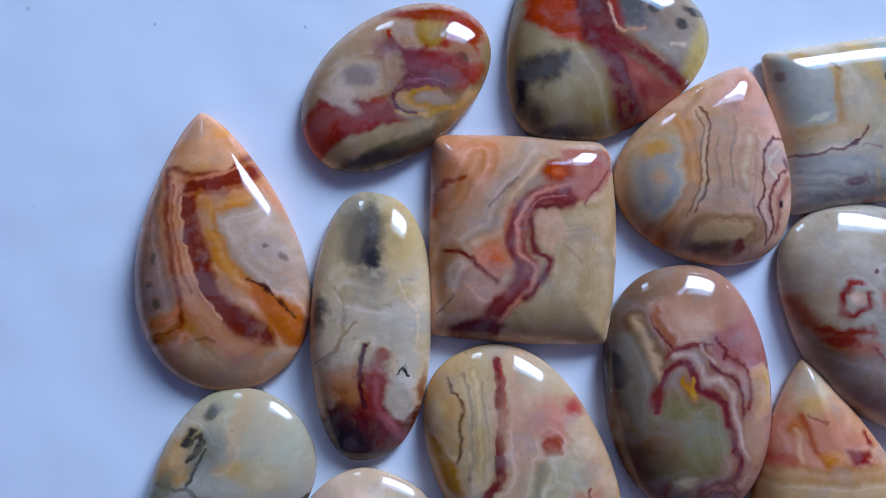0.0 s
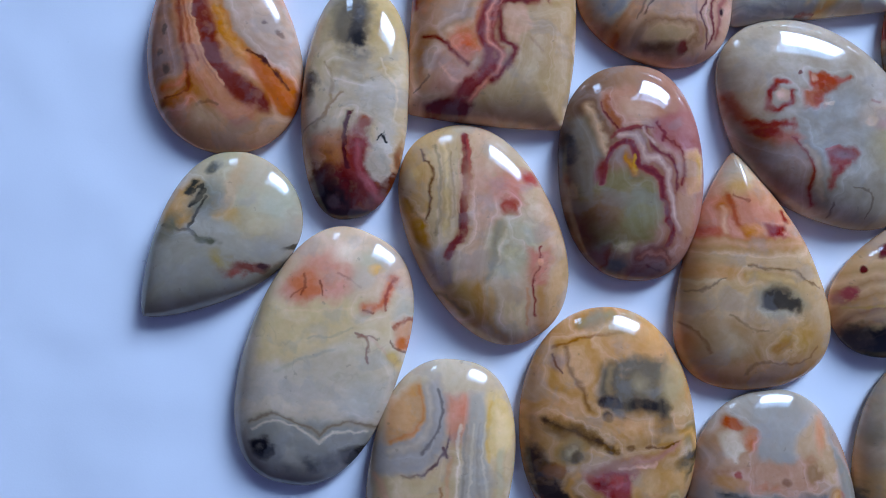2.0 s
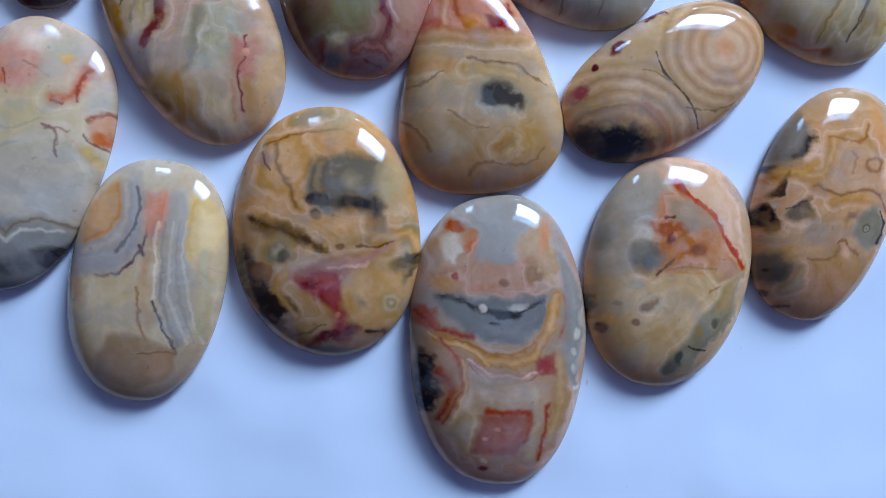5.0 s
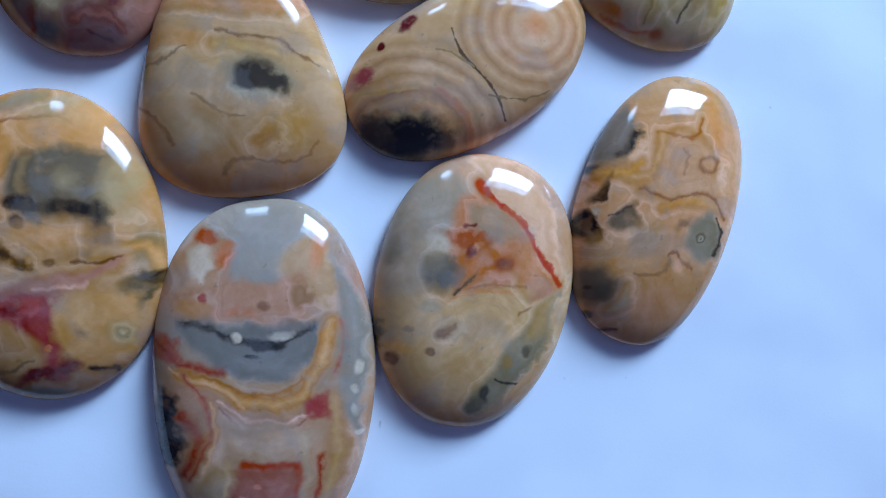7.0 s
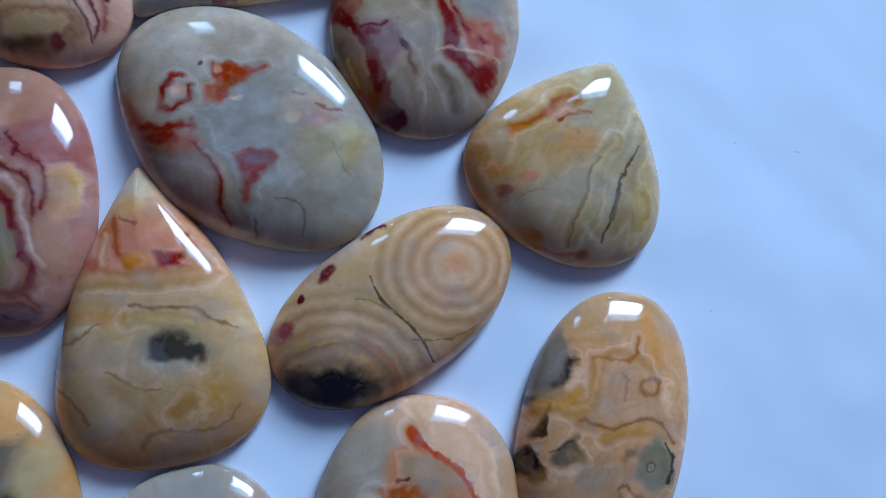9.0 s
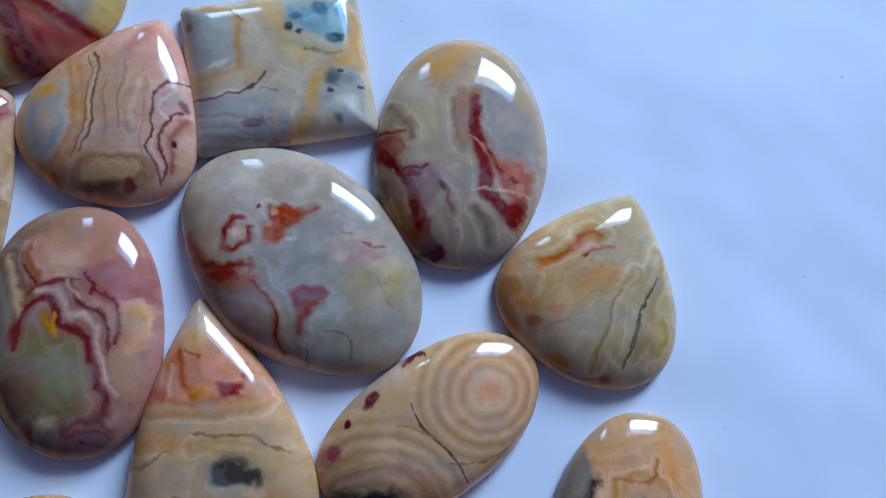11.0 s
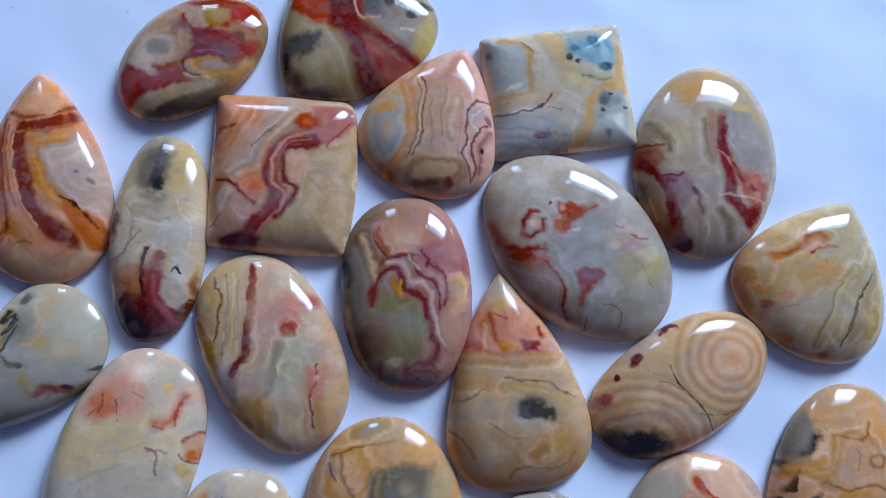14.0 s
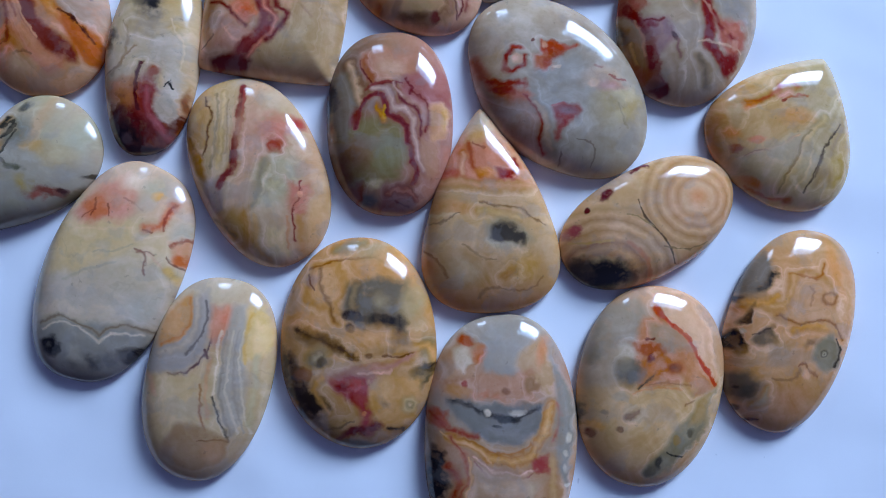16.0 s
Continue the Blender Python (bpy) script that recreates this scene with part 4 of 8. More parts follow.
s.area([(0.06, 1.14), (0.67, 1.29), (0.76, 1.12), (0.25, 0.94)], (0.508, 0.462, 0.336), soft=0.102, rough=0.072)
s.blob(0.65, 1.00, 0.13, 0.16, 0, (0.112, 0.212, 0.23), soft=0.56, rough=1.17)
s.blob(0.18, 0.58, 0.08, 0.08, 0, (0.0391, 0.0616, 0.054), soft=0.56, rough=1.17)
s.blob(0.37, 0.51, 0.08, 0.06, 0, (0.049, 0.0734, 0.0662), soft=0.56, rough=1.17)
s.blob(0.29, 0.76, 0.11, 0.08, 0, (0.138, 0.195, 0.189), soft=0.56, rough=1.17)
s.blob(0.92, 0.44, 0.13, 0.07, 0, (0.0581, 0.11, 0.104), soft=0.56, rough=1.17)
s.blob(0.54, 0.72, 0.15, 0.08, 0, (0.371, 0.518, 0.457), soft=0.56, rough=1.17)
s.blob(0.84, 0.82, 0.08, 0.19, 0, (0.427, 0.552, 0.461), soft=0.56, rough=1.17)
s.line([(0.16, 0.31), (0.61, 0.23), (0.95, 0.22)], 0.100, (0.587, 0.438, 0.186), soft=0.95, rough=0.036)
s.line([(0.46, 0.24), (0.72, 0.19), (0.82, 0.17), (1.00, 0.24)], 0.030, (0.186, 0.132, 0.0584), soft=0.95, rough=0.072, top=0.7)
s.area([(1.10, 0.97), (1.24, 0.86), (1.36, -0.07), (1.08, -0.07)], (0.777, 0.42, 0.157), soft=0.115, rough=0.072)
s.line([(1.04, 0.12), (0.71, -0.06), (0.57, -0.46), (0.43, -0.95), (0.25, -1.16)], 0.171, (0.788, 0.397, 0.0996), soft=0.95, rough=0.036, rings=[(0.788, 0.397, 0.0996), (0.747, 0.436, 0.162)])
s.area([(0.70, -0.56), (0.88, -0.06), (1.18, -0.02), (1.36, -0.38), (1.37, -0.88), (1.11, -1.07), (0.83, -0.86)], (0.486, 0.427, 0.311), soft=0.090, rough=0.072)
s.area([(0.75, -0.64), (1.10, -0.52), (1.42, -1.04), (1.11, -1.09), (0.88, -0.92)], (0.759, 0.65, 0.487), soft=0.102, rough=0.072)
s.blob(0.89, -0.22, 0.14, 0.14, 0, (0.145, 0.14, 0.106), soft=0.56, rough=1.04)
s.blob(1.12, -0.22, 0.15, 0.09, 0, (0.301, 0.265, 0.196), soft=0.90, rough=0.65)
s.blob(0.98, -0.07, 0.06, 0.04, 0, (0.0569, 0.0488, 0.0393), soft=0.56, rough=0.65)
s.blob(1.31, -0.35, 0.07, 0.03, 0, (0.102, 0.0876, 0.0623), soft=0.56, rough=0.65)
s.blob(0.84, -0.42, 0.05, 0.04, 0, (0.108, 0.0923, 0.0686), soft=0.56, rough=0.65)
s.blob(0.91, -0.92, 0.09, 0.06, -40, (0.275, 0.236, 0.173), soft=0.90, rough=0.65)
s.line([(-0.12, -1.24), (0.19, -1.20)], 0.047, (0.365, 0.0882, 0.047), soft=0.95, rough=0.036)
s.line([(0.20, -0.80), (0.28, -1.10)], 0.047, (0.802, 0.559, 0.253), soft=0.95, rough=0.036)
cabochon("square_stone", corners([(-1.57, 1.04), (1.23, 1.47), (1.59, -1.03), (-1.24, -1.48)], [0.12, 0.12, 0.07, 0.15], [0.0, 0.0, 0.0, 0.0]), (6.74, 2.70), s.finish(lace=0.03), 0.46, "pale grey and cream polished agate square with bluish corner", 4.2, 0.75, 0.13, 0.8, 0.85)

# cream grey polished agate oval with crimson streaks
s = Stone("red_streak_agate", 8, coarse=0.055, fine=0.024)
s.base(-0.83, 1.76, -80, 3.78, [(0.595, 0.352, 0.157), (0.557, 0.362, 0.199), (0.528, 0.342, 0.185), (0.507, 0.324, 0.184), (0.462, 0.305, 0.178)], 0.02, 5)
s.area([(-0.64, 1.55), (-0.33, 1.80), (0.20, 1.84), (-0.08, 1.23), (-0.49, 1.04)], (0.691, 0.325, 0.0908), soft=0.200, rough=0.072)
s.blob(-0.89, 0.95, 0.38, 0.24, 0, (0.605, 0.424, 0.261), soft=0.90, rough=0.65)
s.blob(-0.65, 0.35, 0.33, 0.28, 0, (0.615, 0.402, 0.189), soft=0.90, rough=0.65)
s.area([(0.24, 1.00), (0.80, 1.11), (1.13, 0.49), (1.09, -0.29), (0.66, -0.20), (0.21, 0.13)], (0.417, 0.309, 0.214), soft=0.138, rough=0.072)
s.blob(0.54, 0.51, 0.26, 0.24, 0, (0.494, 0.361, 0.247), soft=0.90, rough=0.65)
s.blob(0.50, 1.06, 0.34, 0.09, -10, (0.738, 0.446, 0.171), soft=0.84, rough=0.65)
s.blob(0.93, 0.90, 0.11, 0.24, 25, (0.542, 0.36, 0.15), soft=0.90, rough=0.65)
s.area([(-1.43, -0.31), (-1.02, -0.62), (-0.70, -1.39), (-0.81, -1.57), (-1.25, -1.09), (-1.46, -0.70)], (0.407, 0.168, 0.0378), soft=0.138, rough=0.072)
s.blob(-1.35, -0.62, 0.12, 0.28, 15, (0.0955, 0.0497, 0.0163), soft=0.84, rough=0.65)
s.line([(-1.13, -0.80), (-0.97, -1.19)], 0.059, (0.673, 0.315, 0.0671), soft=0.95, rough=0.036)
s.line([(-1.19, 0.66), (-0.96, 0.38), (-0.84, 0.14)], 0.085, (0.31, 0.187, 0.0984), soft=0.95, rough=0.036, rings=[(0.31, 0.187, 0.0984), (0.44, 0.27, 0.145)])
s.line([(-1.32, 0.52), (-1.05, 0.26)], 0.059, (0.696, 0.458, 0.248), soft=0.95, rough=0.036)
s.area([(-1.47, 0.10), (-1.15, 0.17), (-0.95, -0.04), (-1.18, -0.24), (-1.44, -0.14)], (0.495, 0.116, 0.063), soft=0.102, rough=0.144)
s.line([(-1.38, 0.19), (-1.00, 0.24)], 0.053, (0.295, 0.016, 0.00884), soft=0.95, rough=0.036, rings=[(0.295, 0.016, 0.00884), (0.44, 0.0876, 0.0409)])
s.blob(-1.38, -0.07, 0.08, 0.11, 0, (0.319, 0.0305, 0.0183), soft=0.56, rough=1.17)
s.line([(-1.29, -0.10), (-1.00, -0.38), (-0.87, -0.62), (-0.72, -1.01), (-0.70, -1.39), (-0.47, -1.69)], 0.144, (0.224, 0.0101, 0.008), soft=0.6, rough=0.096, rings=[(0.224, 0.0101, 0.008), (0.26, 0.0174, 0.0116), (0.483, 0.15, 0.0757)])
s.line([(-1.10, -0.37), (-0.95, -0.67), (-0.84, -1.00)], 0.041, (0.755, 0.319, 0.151), soft=0.95, rough=0.036, top=0.7)
s.area([(-0.92, -0.33), (-0.51, -0.29), (-0.39, -0.64), (-0.61, -0.93)], (0.415, 0.19, 0.153), soft=0.114, rough=0.072)
s.line([(-0.92, -0.38), (-0.56, -0.31)], 0.053, (0.222, 0.0225, 0.0216), soft=0.95, rough=0.036)
s.blob(-0.81, -0.45, 0.08, 0.07, 0, (0.274, 0.0303, 0.0323), soft=0.56, rough=0.65)
s.area([(-1.07, -1.19), (-0.70, -1.39), (-0.62, -1.74), (-0.99, -1.40)], (0.41, 0.0865, 0.0177), soft=0.126, rough=0.072)
s.blob(-0.52, -1.69, 0.26, 0.11, -15, (0.128, 0.008, 0.008), soft=0.84, rough=0.65)
s.blob(-0.40, -0.66, 0.04, 0.09, 25, (0.119, 0.0343, 0.0277), soft=0.56, rough=0.65)
s.line([(-0.34, -0.73), (-0.28, -1.04)], 0.053, (0.357, 0.164, 0.119), soft=0.95, rough=0.036)
s.line([(-0.53, -1.01), (-0.37, -1.40), (-0.26, -1.78)], 0.113, (0.558, 0.362, 0.219), soft=0.95, rough=0.036)
s.line([(-0.17, 0.73), (-0.19, 0.24), (-0.10, -0.06)], 0.059, (0.41, 0.25, 0.133), soft=0.95, rough=0.036)
s.line([(-0.04, 0.88), (-0.10, 0.33), (-0.04, 0.01)], 0.085, (0.637, 0.283, 0.164), soft=0.95, rough=0.036, rings=[(0.637, 0.283, 0.164), (0.528, 0.234, 0.134)])
s.line([(0.14, 0.77), (0.11, 0.33), (0.12, 0.11), (0.24, -0.19), (0.30, -0.46), (0.26, -0.73), (0.49, -0.91), (0.76, -1.23)], 0.156, (0.248, 0.0103, 0.00931), soft=0.6, rough=0.072, rings=[(0.248, 0.0103, 0.00931), (0.296, 0.0193, 0.014), (0.376, 0.0509, 0.0321), (0.606, 0.217, 0.124)])
s.line([(-0.00, 0.09), (0.24, -0.07), (0.39, -0.24)], 0.035, (0.85, 0.395, 0.233), soft=0.95, rough=0.036, top=0.7)
s.area([(0.49, -0.27), (0.95, -0.27), (1.02, -0.68), (0.83, -0.88), (0.52, -0.66)], (0.61, 0.161, 0.0901), soft=0.102, rough=0.072)
s.line([(0.37, -0.15), (0.52, -0.42), (0.83, -0.60)], 0.085, (0.319, 0.0294, 0.021), soft=0.95, rough=0.036, rings=[(0.319, 0.0294, 0.021), (0.473, 0.0992, 0.0595)])
s.blob(0.81, -0.43, 0.13, 0.09, 0, (0.712, 0.237, 0.132), soft=0.84, rough=0.65)
s.blob(0.65, -0.49, 0.08, 0.06, 0, (0.701, 0.219, 0.125), soft=0.84, rough=0.65)
s.area([(0.47, -0.90), (0.90, -0.85), (0.92, -1.15), (0.71, -1.26)], (0.303, 0.0145, 0.008), soft=0.089, rough=0.120)
s.line([(0.06, -0.72), (0.51, -0.70), (0.90, -0.72), (1.02, -0.80)], 0.031, (0.85, 0.522, 0.279), soft=0.95, rough=0.036, top=0.7)
s.line([(0.11, -1.01), (0.26, -1.32), (0.35, -1.56)], 0.127, (0.262, 0.167, 0.0935), soft=0.95, rough=0.036, rings=[(0.262, 0.167, 0.0935), (0.4, 0.262, 0.151)])
s.line([(-0.22, -1.26), (-0.14, -1.50)], 0.047, (0.603, 0.403, 0.239), soft=0.95, rough=0.036)
s.blob(0.85, -0.67, 0.08, 0.08, 0, (0.756, 0.32, 0.187), soft=0.56, rough=0.65)
cabochon("oval_stone", outline(1.405, 2.100, 2.19, -0.097, 0.233, -0.033, -0.118), (9.65, 1.33), s.finish(), 0.58, "cream grey polished agate oval with crimson streaks")

# large translucent grey polished agate oval with red ring
s = Stone("grey_oval_agate", 9, coarse=0.055, fine=0.024)
s.base(-1.30, 1.60, -57, 3.95, [(0.573, 0.402, 0.249), (0.522, 0.361, 0.231), (0.458, 0.336, 0.229), (0.427, 0.322, 0.214), (0.424, 0.304, 0.173)], 0.02, 5)
s.area([(-0.63, -0.31), (-0.41, 0.24), (0.36, 0.59), (0.80, 0.01), (0.57, -0.53), (-0.19, -0.69)], (0.417, 0.331, 0.243), soft=0.200, rough=0.072)
s.blob(-0.83, 1.29, 0.47, 0.24, 20, (0.603, 0.424, 0.266), soft=0.90, rough=0.65)
s.blob(1.05, -0.36, 0.38, 0.38, 0, (0.487, 0.34, 0.163), soft=0.90, rough=0.65)
s.blob(1.38, -0.38, 0.24, 0.28, 0, (0.568, 0.38, 0.154), soft=0.90, rough=0.65)
s.blob(0.90, 0.10, 0.38, 0.19, 0, (0.613, 0.388, 0.234), soft=0.90, rough=0.65)
s.blob(-1.35, 0.46, 0.26, 0.56, 15, (0.565, 0.338, 0.176), soft=0.90, rough=0.65)
s.area([(-1.47, -0.28), (-0.63, -0.31), (-0.20, -0.87), (-0.18, -1.36), (-0.77, -1.25), (-1.30, -0.74)], (0.391, 0.209, 0.125), soft=0.151, rough=0.072)
s.line([(-1.63, 0.37), (-1.41, 0.04), (-1.10, -0.25), (-0.68, -0.31)], 0.198, (0.45, 0.0981, 0.032), soft=0.95, rough=0.096, rings=[(0.45, 0.0981, 0.032), (0.508, 0.136, 0.0556)])
s.line([(-1.37, -0.01), (-0.99, -0.09), (-0.67, -0.11)], 0.113, (0.323, 0.025, 0.0113), soft=0.95, rough=0.120, rings=[(0.323, 0.025, 0.0113), (0.415, 0.0677, 0.0308)])
s.blob(-1.09, -0.20, 0.26, 0.08, -10, (0.324, 0.0271, 0.0136), soft=0.56, rough=0.65)
s.line([(-0.68, -0.31), (-0.50, -0.54), (-0.30, -0.78), (-0.32, -1.09), (-0.21, -1.34)], 0.059, (0.304, 0.0362, 0.0209), soft=0.95, rough=0.060, rings=[(0.304, 0.0362, 0.0209), (0.465, 0.165, 0.0941)])
s.line([(-0.50, -0.45), (-0.24, -0.73), (-0.19, -1.05), (-0.08, -1.28)], 0.085, (0.615, 0.403, 0.249), soft=0.95, rough=0.036)
s.line([(-0.89, 0.58), (-1.02, 0.40), (-1.07, 0.21), (-0.89, 0.14), (-0.72, 0.25), (-0.72, 0.44)], 0.085, (0.323, 0.0231, 0.0157), soft=0.95, rough=0.060, rings=[(0.323, 0.0231, 0.0157), (0.447, 0.0777, 0.0469)])
s.blob(-0.87, 0.61, 0.11, 0.07, 0, (0.434, 0.0371, 0.0149), soft=0.56, rough=0.65)
s.blob(-0.85, 0.37, 0.09, 0.09, 0, (0.83, 0.445, 0.27), soft=0.56, rough=0.65)
s.blob(-0.59, 0.79, 0.04, 0.03, 0, (0.205, 0.0651, 0.039), soft=0.56, rough=0.65)
s.line([(-0.39, 0.76), (-0.06, 0.65), (0.28, 0.72)], 0.085, (0.501, 0.0548, 0.0203), soft=0.95, rough=0.096, rings=[(0.501, 0.0548, 0.0203), (0.629, 0.167, 0.079)])
s.area([(-0.39, 0.76), (-0.15, 0.78), (0.06, 0.67), (-0.21, 0.49), (-0.40, 0.57)], (0.519, 0.0723, 0.0288), soft=0.065, rough=0.120)
s.area([(-0.54, 0.48), (-0.30, 0.52), (-0.22, 0.28), (-0.46, 0.26)], (0.597, 0.182, 0.0925), soft=0.102, rough=0.144)
s.blob(-0.27, 0.37, 0.08, 0.10, 0, (0.482, 0.0989, 0.048), soft=0.56, rough=0.65)
s.blob(-0.34, 0.71, 0.06, 0.08, 0, (0.819, 0.367, 0.207), soft=0.56, rough=0.65)
s.area([(-0.13, -0.55), (0.11, -0.43), (0.40, -0.53), (0.28, -0.70), (-0.01, -0.79)], (0.389, 0.0678, 0.0521), soft=0.077, rough=0.120)
s.line([(-0.13, -0.51), (0.11, -0.44)], 0.047, (0.481, 0.0884, 0.0602), soft=0.95, rough=0.036)
s.blob(0.15, -0.59, 0.15, 0.08, 0, (0.352, 0.149, 0.141), soft=0.84, rough=0.65)
s.line([(0.28, -0.69), (0.03, -0.88), (0.00, -1.08)], 0.099, (0.35, 0.0274, 0.0186), soft=0.95, rough=0.072, rings=[(0.35, 0.0274, 0.0186), (0.491, 0.137, 0.0847)])
s.line([(0.99, 0.14), (1.20, 0.09), (1.33, 0.14)], 0.041, (0.307, 0.0432, 0.0442), soft=0.95, rough=0.036, top=0.7)
s.line([(0.68, 0.33), (0.82, 0.29)], 0.035, (0.347, 0.121, 0.0826), soft=0.95, rough=0.036, top=0.7)
s.blob(1.03, -0.04, 0.24, 0.09, 0, (0.616, 0.296, 0.201), soft=0.90, rough=0.65)
s.line([(0.39, -1.05), (0.67, -1.06), (0.78, -1.22), (0.73, -1.53)], 0.029, (0.194, 0.118, 0.0655), soft=0.95, rough=0.036, top=0.7)
s.line([(0.10, -1.37), (0.04, -1.52)], 0.035, (0.108, 0.0502, 0.0279), soft=0.95, rough=0.036, top=0.7)
s.blob(-0.08, 0.32, 0.09, 0.03, 10, (0.754, 0.499, 0.305), soft=0.56, rough=0.65)
s.line([(1.14, -0.37), (1.26, -0.65), (1.39, -0.83)], 0.035, (0.335, 0.229, 0.113), soft=0.95, rough=0.036, top=0.7)
s.blob(0.66, 0.02, 0.11, 0.06, 0, (0.747, 0.443, 0.253), soft=0.56, rough=0.65)
cabochon("oval_stone", outline(1.527, 2.665, 2.13, -0.277, 0.658, -0.001, 3.946), (7.08, -0.41), s.finish(mottle=0.22, milk=0.16), 0.60, "large translucent grey polished agate oval with red ring")

# beige and amber polished agate pear with grey stripes
s = Stone("pear_agate", 10, coarse=0.055, fine=0.024)
s.base(-1.65, -0.11, -8, 2.62, [(0.583, 0.234, 0.07), (0.69, 0.345, 0.116), (0.678, 0.369, 0.121), (0.657, 0.384, 0.149), (0.622, 0.405, 0.185), (0.583, 0.383, 0.171), (0.602, 0.368, 0.137)], 0.02, 5)
s.area([(-1.27, -0.36), (-1.16, 0.13), (-0.57, 0.45), (0.16, 0.20), (0.13, -0.13), (-0.63, -0.37)], (0.675, 0.354, 0.107), soft=0.139, rough=0.072)
s.blob(-0.10, 0.08, 0.26, 0.15, 0, (0.751, 0.321, 0.0777), soft=0.90, rough=0.65)
s.line([(-1.23, 0.25), (-0.82, 0.41), (-0.60, 0.58), (-0.42, 0.75), (-0.21, 0.79), (-0.09, 0.70)], 0.101, (0.543, 0.121, 0.0471), soft=0.95, rough=0.072, rings=[(0.543, 0.121, 0.0471), (0.675, 0.236, 0.0861)])
s.blob(-0.99, 0.29, 0.18, 0.09, 20, (0.792, 0.224, 0.0284), soft=0.84, rough=0.65)
s.blob(-0.35, 0.58, 0.19, 0.10, 0, (0.723, 0.278, 0.135), soft=0.90, rough=0.65)
s.line([(-0.36, 0.45), (-0.07, 0.54), (0.10, 0.49)], 0.047, (0.547, 0.148, 0.0371), soft=0.95, rough=0.036)
s.blob(-0.32, 0.45, 0.07, 0.04, 0, (0.373, 0.0634, 0.0212), soft=0.56, rough=0.65)
s.area([(-1.32, 0.21), (-1.22, 0.46), (-1.07, 0.29), (-1.22, -0.12)], (0.719, 0.424, 0.2), soft=0.100, rough=0.072)
s.line([(-1.49, 0.05), (-1.59, -0.36), (-1.45, -0.84)], 0.135, (0.616, 0.247, 0.0944), soft=0.95, rough=0.036)
s.blob(-1.26, -0.28, 0.15, 0.12, 0, (0.752, 0.235, 0.0302), soft=0.90, rough=0.65)
s.blob(-1.16, -0.56, 0.12, 0.07, 0, (0.472, 0.107, 0.025), soft=0.56, rough=1.17)
s.blob(-0.79, -0.37, 0.16, 0.07, 0, (0.735, 0.217, 0.0568), soft=0.56, rough=1.17)
s.line([(-1.13, -0.76), (-0.85, -0.65), (-0.64, -0.57), (-0.31, -0.50), (0.03, -0.30)], 0.047, (0.829, 0.426, 0.175), soft=0.95, rough=0.072, rings=[(0.829, 0.426, 0.175), (0.598, 0.234, 0.0776)])
s.line([(-0.97, -0.70), (-0.72, -0.57), (-0.52, -0.57)], 0.028, (0.446, 0.132, 0.0413), soft=0.95, rough=0.036, top=0.7)
s.area([(-1.14, -0.80), (0.20, -0.30), (-0.02, -0.95), (-0.68, -1.17), (-1.15, -1.08)], (0.639, 0.416, 0.191), soft=0.120, rough=0.072)
s.blob(-0.76, -1.21, 0.22, 0.07, -20, (0.707, 0.215, 0.0255), soft=0.84, rough=0.65)
s.line([(-0.93, -1.28), (-0.62, -1.41), (-0.14, -1.49)], 0.047, (0.542, 0.133, 0.0165), soft=0.95, rough=0.036)
s.blob(-0.10, -1.50, 0.10, 0.07, 0, (0.442, 0.123, 0.0132), soft=0.84, rough=0.65)
s.line([(0.86, 0.45), (0.53, -0.30), (0.13, -1.11)], 0.112, (0.625, 0.422, 0.212), soft=0.95, rough=0.036)
s.line([(0.44, 0.11), (0.10, -0.54), (-0.29, -1.26)], 0.079, (0.795, 0.5, 0.217), soft=0.95, rough=0.036)
s.line([(0.21, -0.22), (-0.09, -0.78), (-0.33, -1.34)], 0.037, (0.469, 0.285, 0.112), soft=0.95, rough=0.036)
s.line([(0.77, 0.03), (0.57, -0.39), (0.36, -0.87), (0.16, -1.31)], 0.037, (0.15, 0.0903, 0.0431), soft=0.95, rough=0.036)
s.line([(0.46, -0.67), (0.35, -1.00)], 0.047, (0.196, 0.115, 0.0589), soft=0.95, rough=0.036)
s.line([(0.85, -0.06), (0.64, -0.55), (0.38, -1.12)], 0.079, (0.545, 0.353, 0.182), soft=0.95, rough=0.036)
s.line([(0.30, -0.55), (0.15, -0.95), (-0.00, -1.27)], 0.047, (0.778, 0.5, 0.231), soft=0.95, rough=0.036)
s.line([(0.06, -0.54), (-0.19, -1.02)], 0.028, (0.462, 0.232, 0.0843), soft=0.95, rough=0.036, top=0.7)
s.area([(0.58, -0.72), (0.89, -0.56), (0.88, -1.05), (0.61, -1.28)], (0.684, 0.421, 0.135), soft=0.110, rough=0.072)
s.blob(0.55, -1.04, 0.15, 0.19, 0, (0.577, 0.343, 0.136), soft=0.90, rough=0.65)
cabochon("pear_stone", outline(1.602, 1.729, 1.89, 0.118, 0.569, -0.176, 1.260), (11.76, -0.85), s.finish(milk=0.14), 0.58, "beige and amber polished agate pear with grey stripes")

# pale greenish grey polished agate teardrop with mossy veins
s = Stone("pale_tear_agate", 11, coarse=0.08, fine=0.03)
s.base(0.18, 1.4, -105, 2.62, [(0.492, 0.369, 0.197), (0.543, 0.373, 0.22), (0.424, 0.331, 0.225), (0.396, 0.309, 0.199), (0.338, 0.264, 0.161), (0.313, 0.244, 0.157)], 0.02, 6)
s.blob(0.81, 0.82, 0.52, 0.52, 0, (0.521, 0.39, 0.22), soft=0.6)
s.blob(1.16, 0.66, 0.26, 0.35, 0, (0.502, 0.411, 0.256), soft=0.7)
s.blob(-0.37, 0.6, 0.44, 0.30, 35, (0.656, 0.335, 0.119), soft=0.4)
s.blob(0.32, 0.41, 0.23, 0.16, 0, (0.646, 0.314, 0.077), soft=0.6)
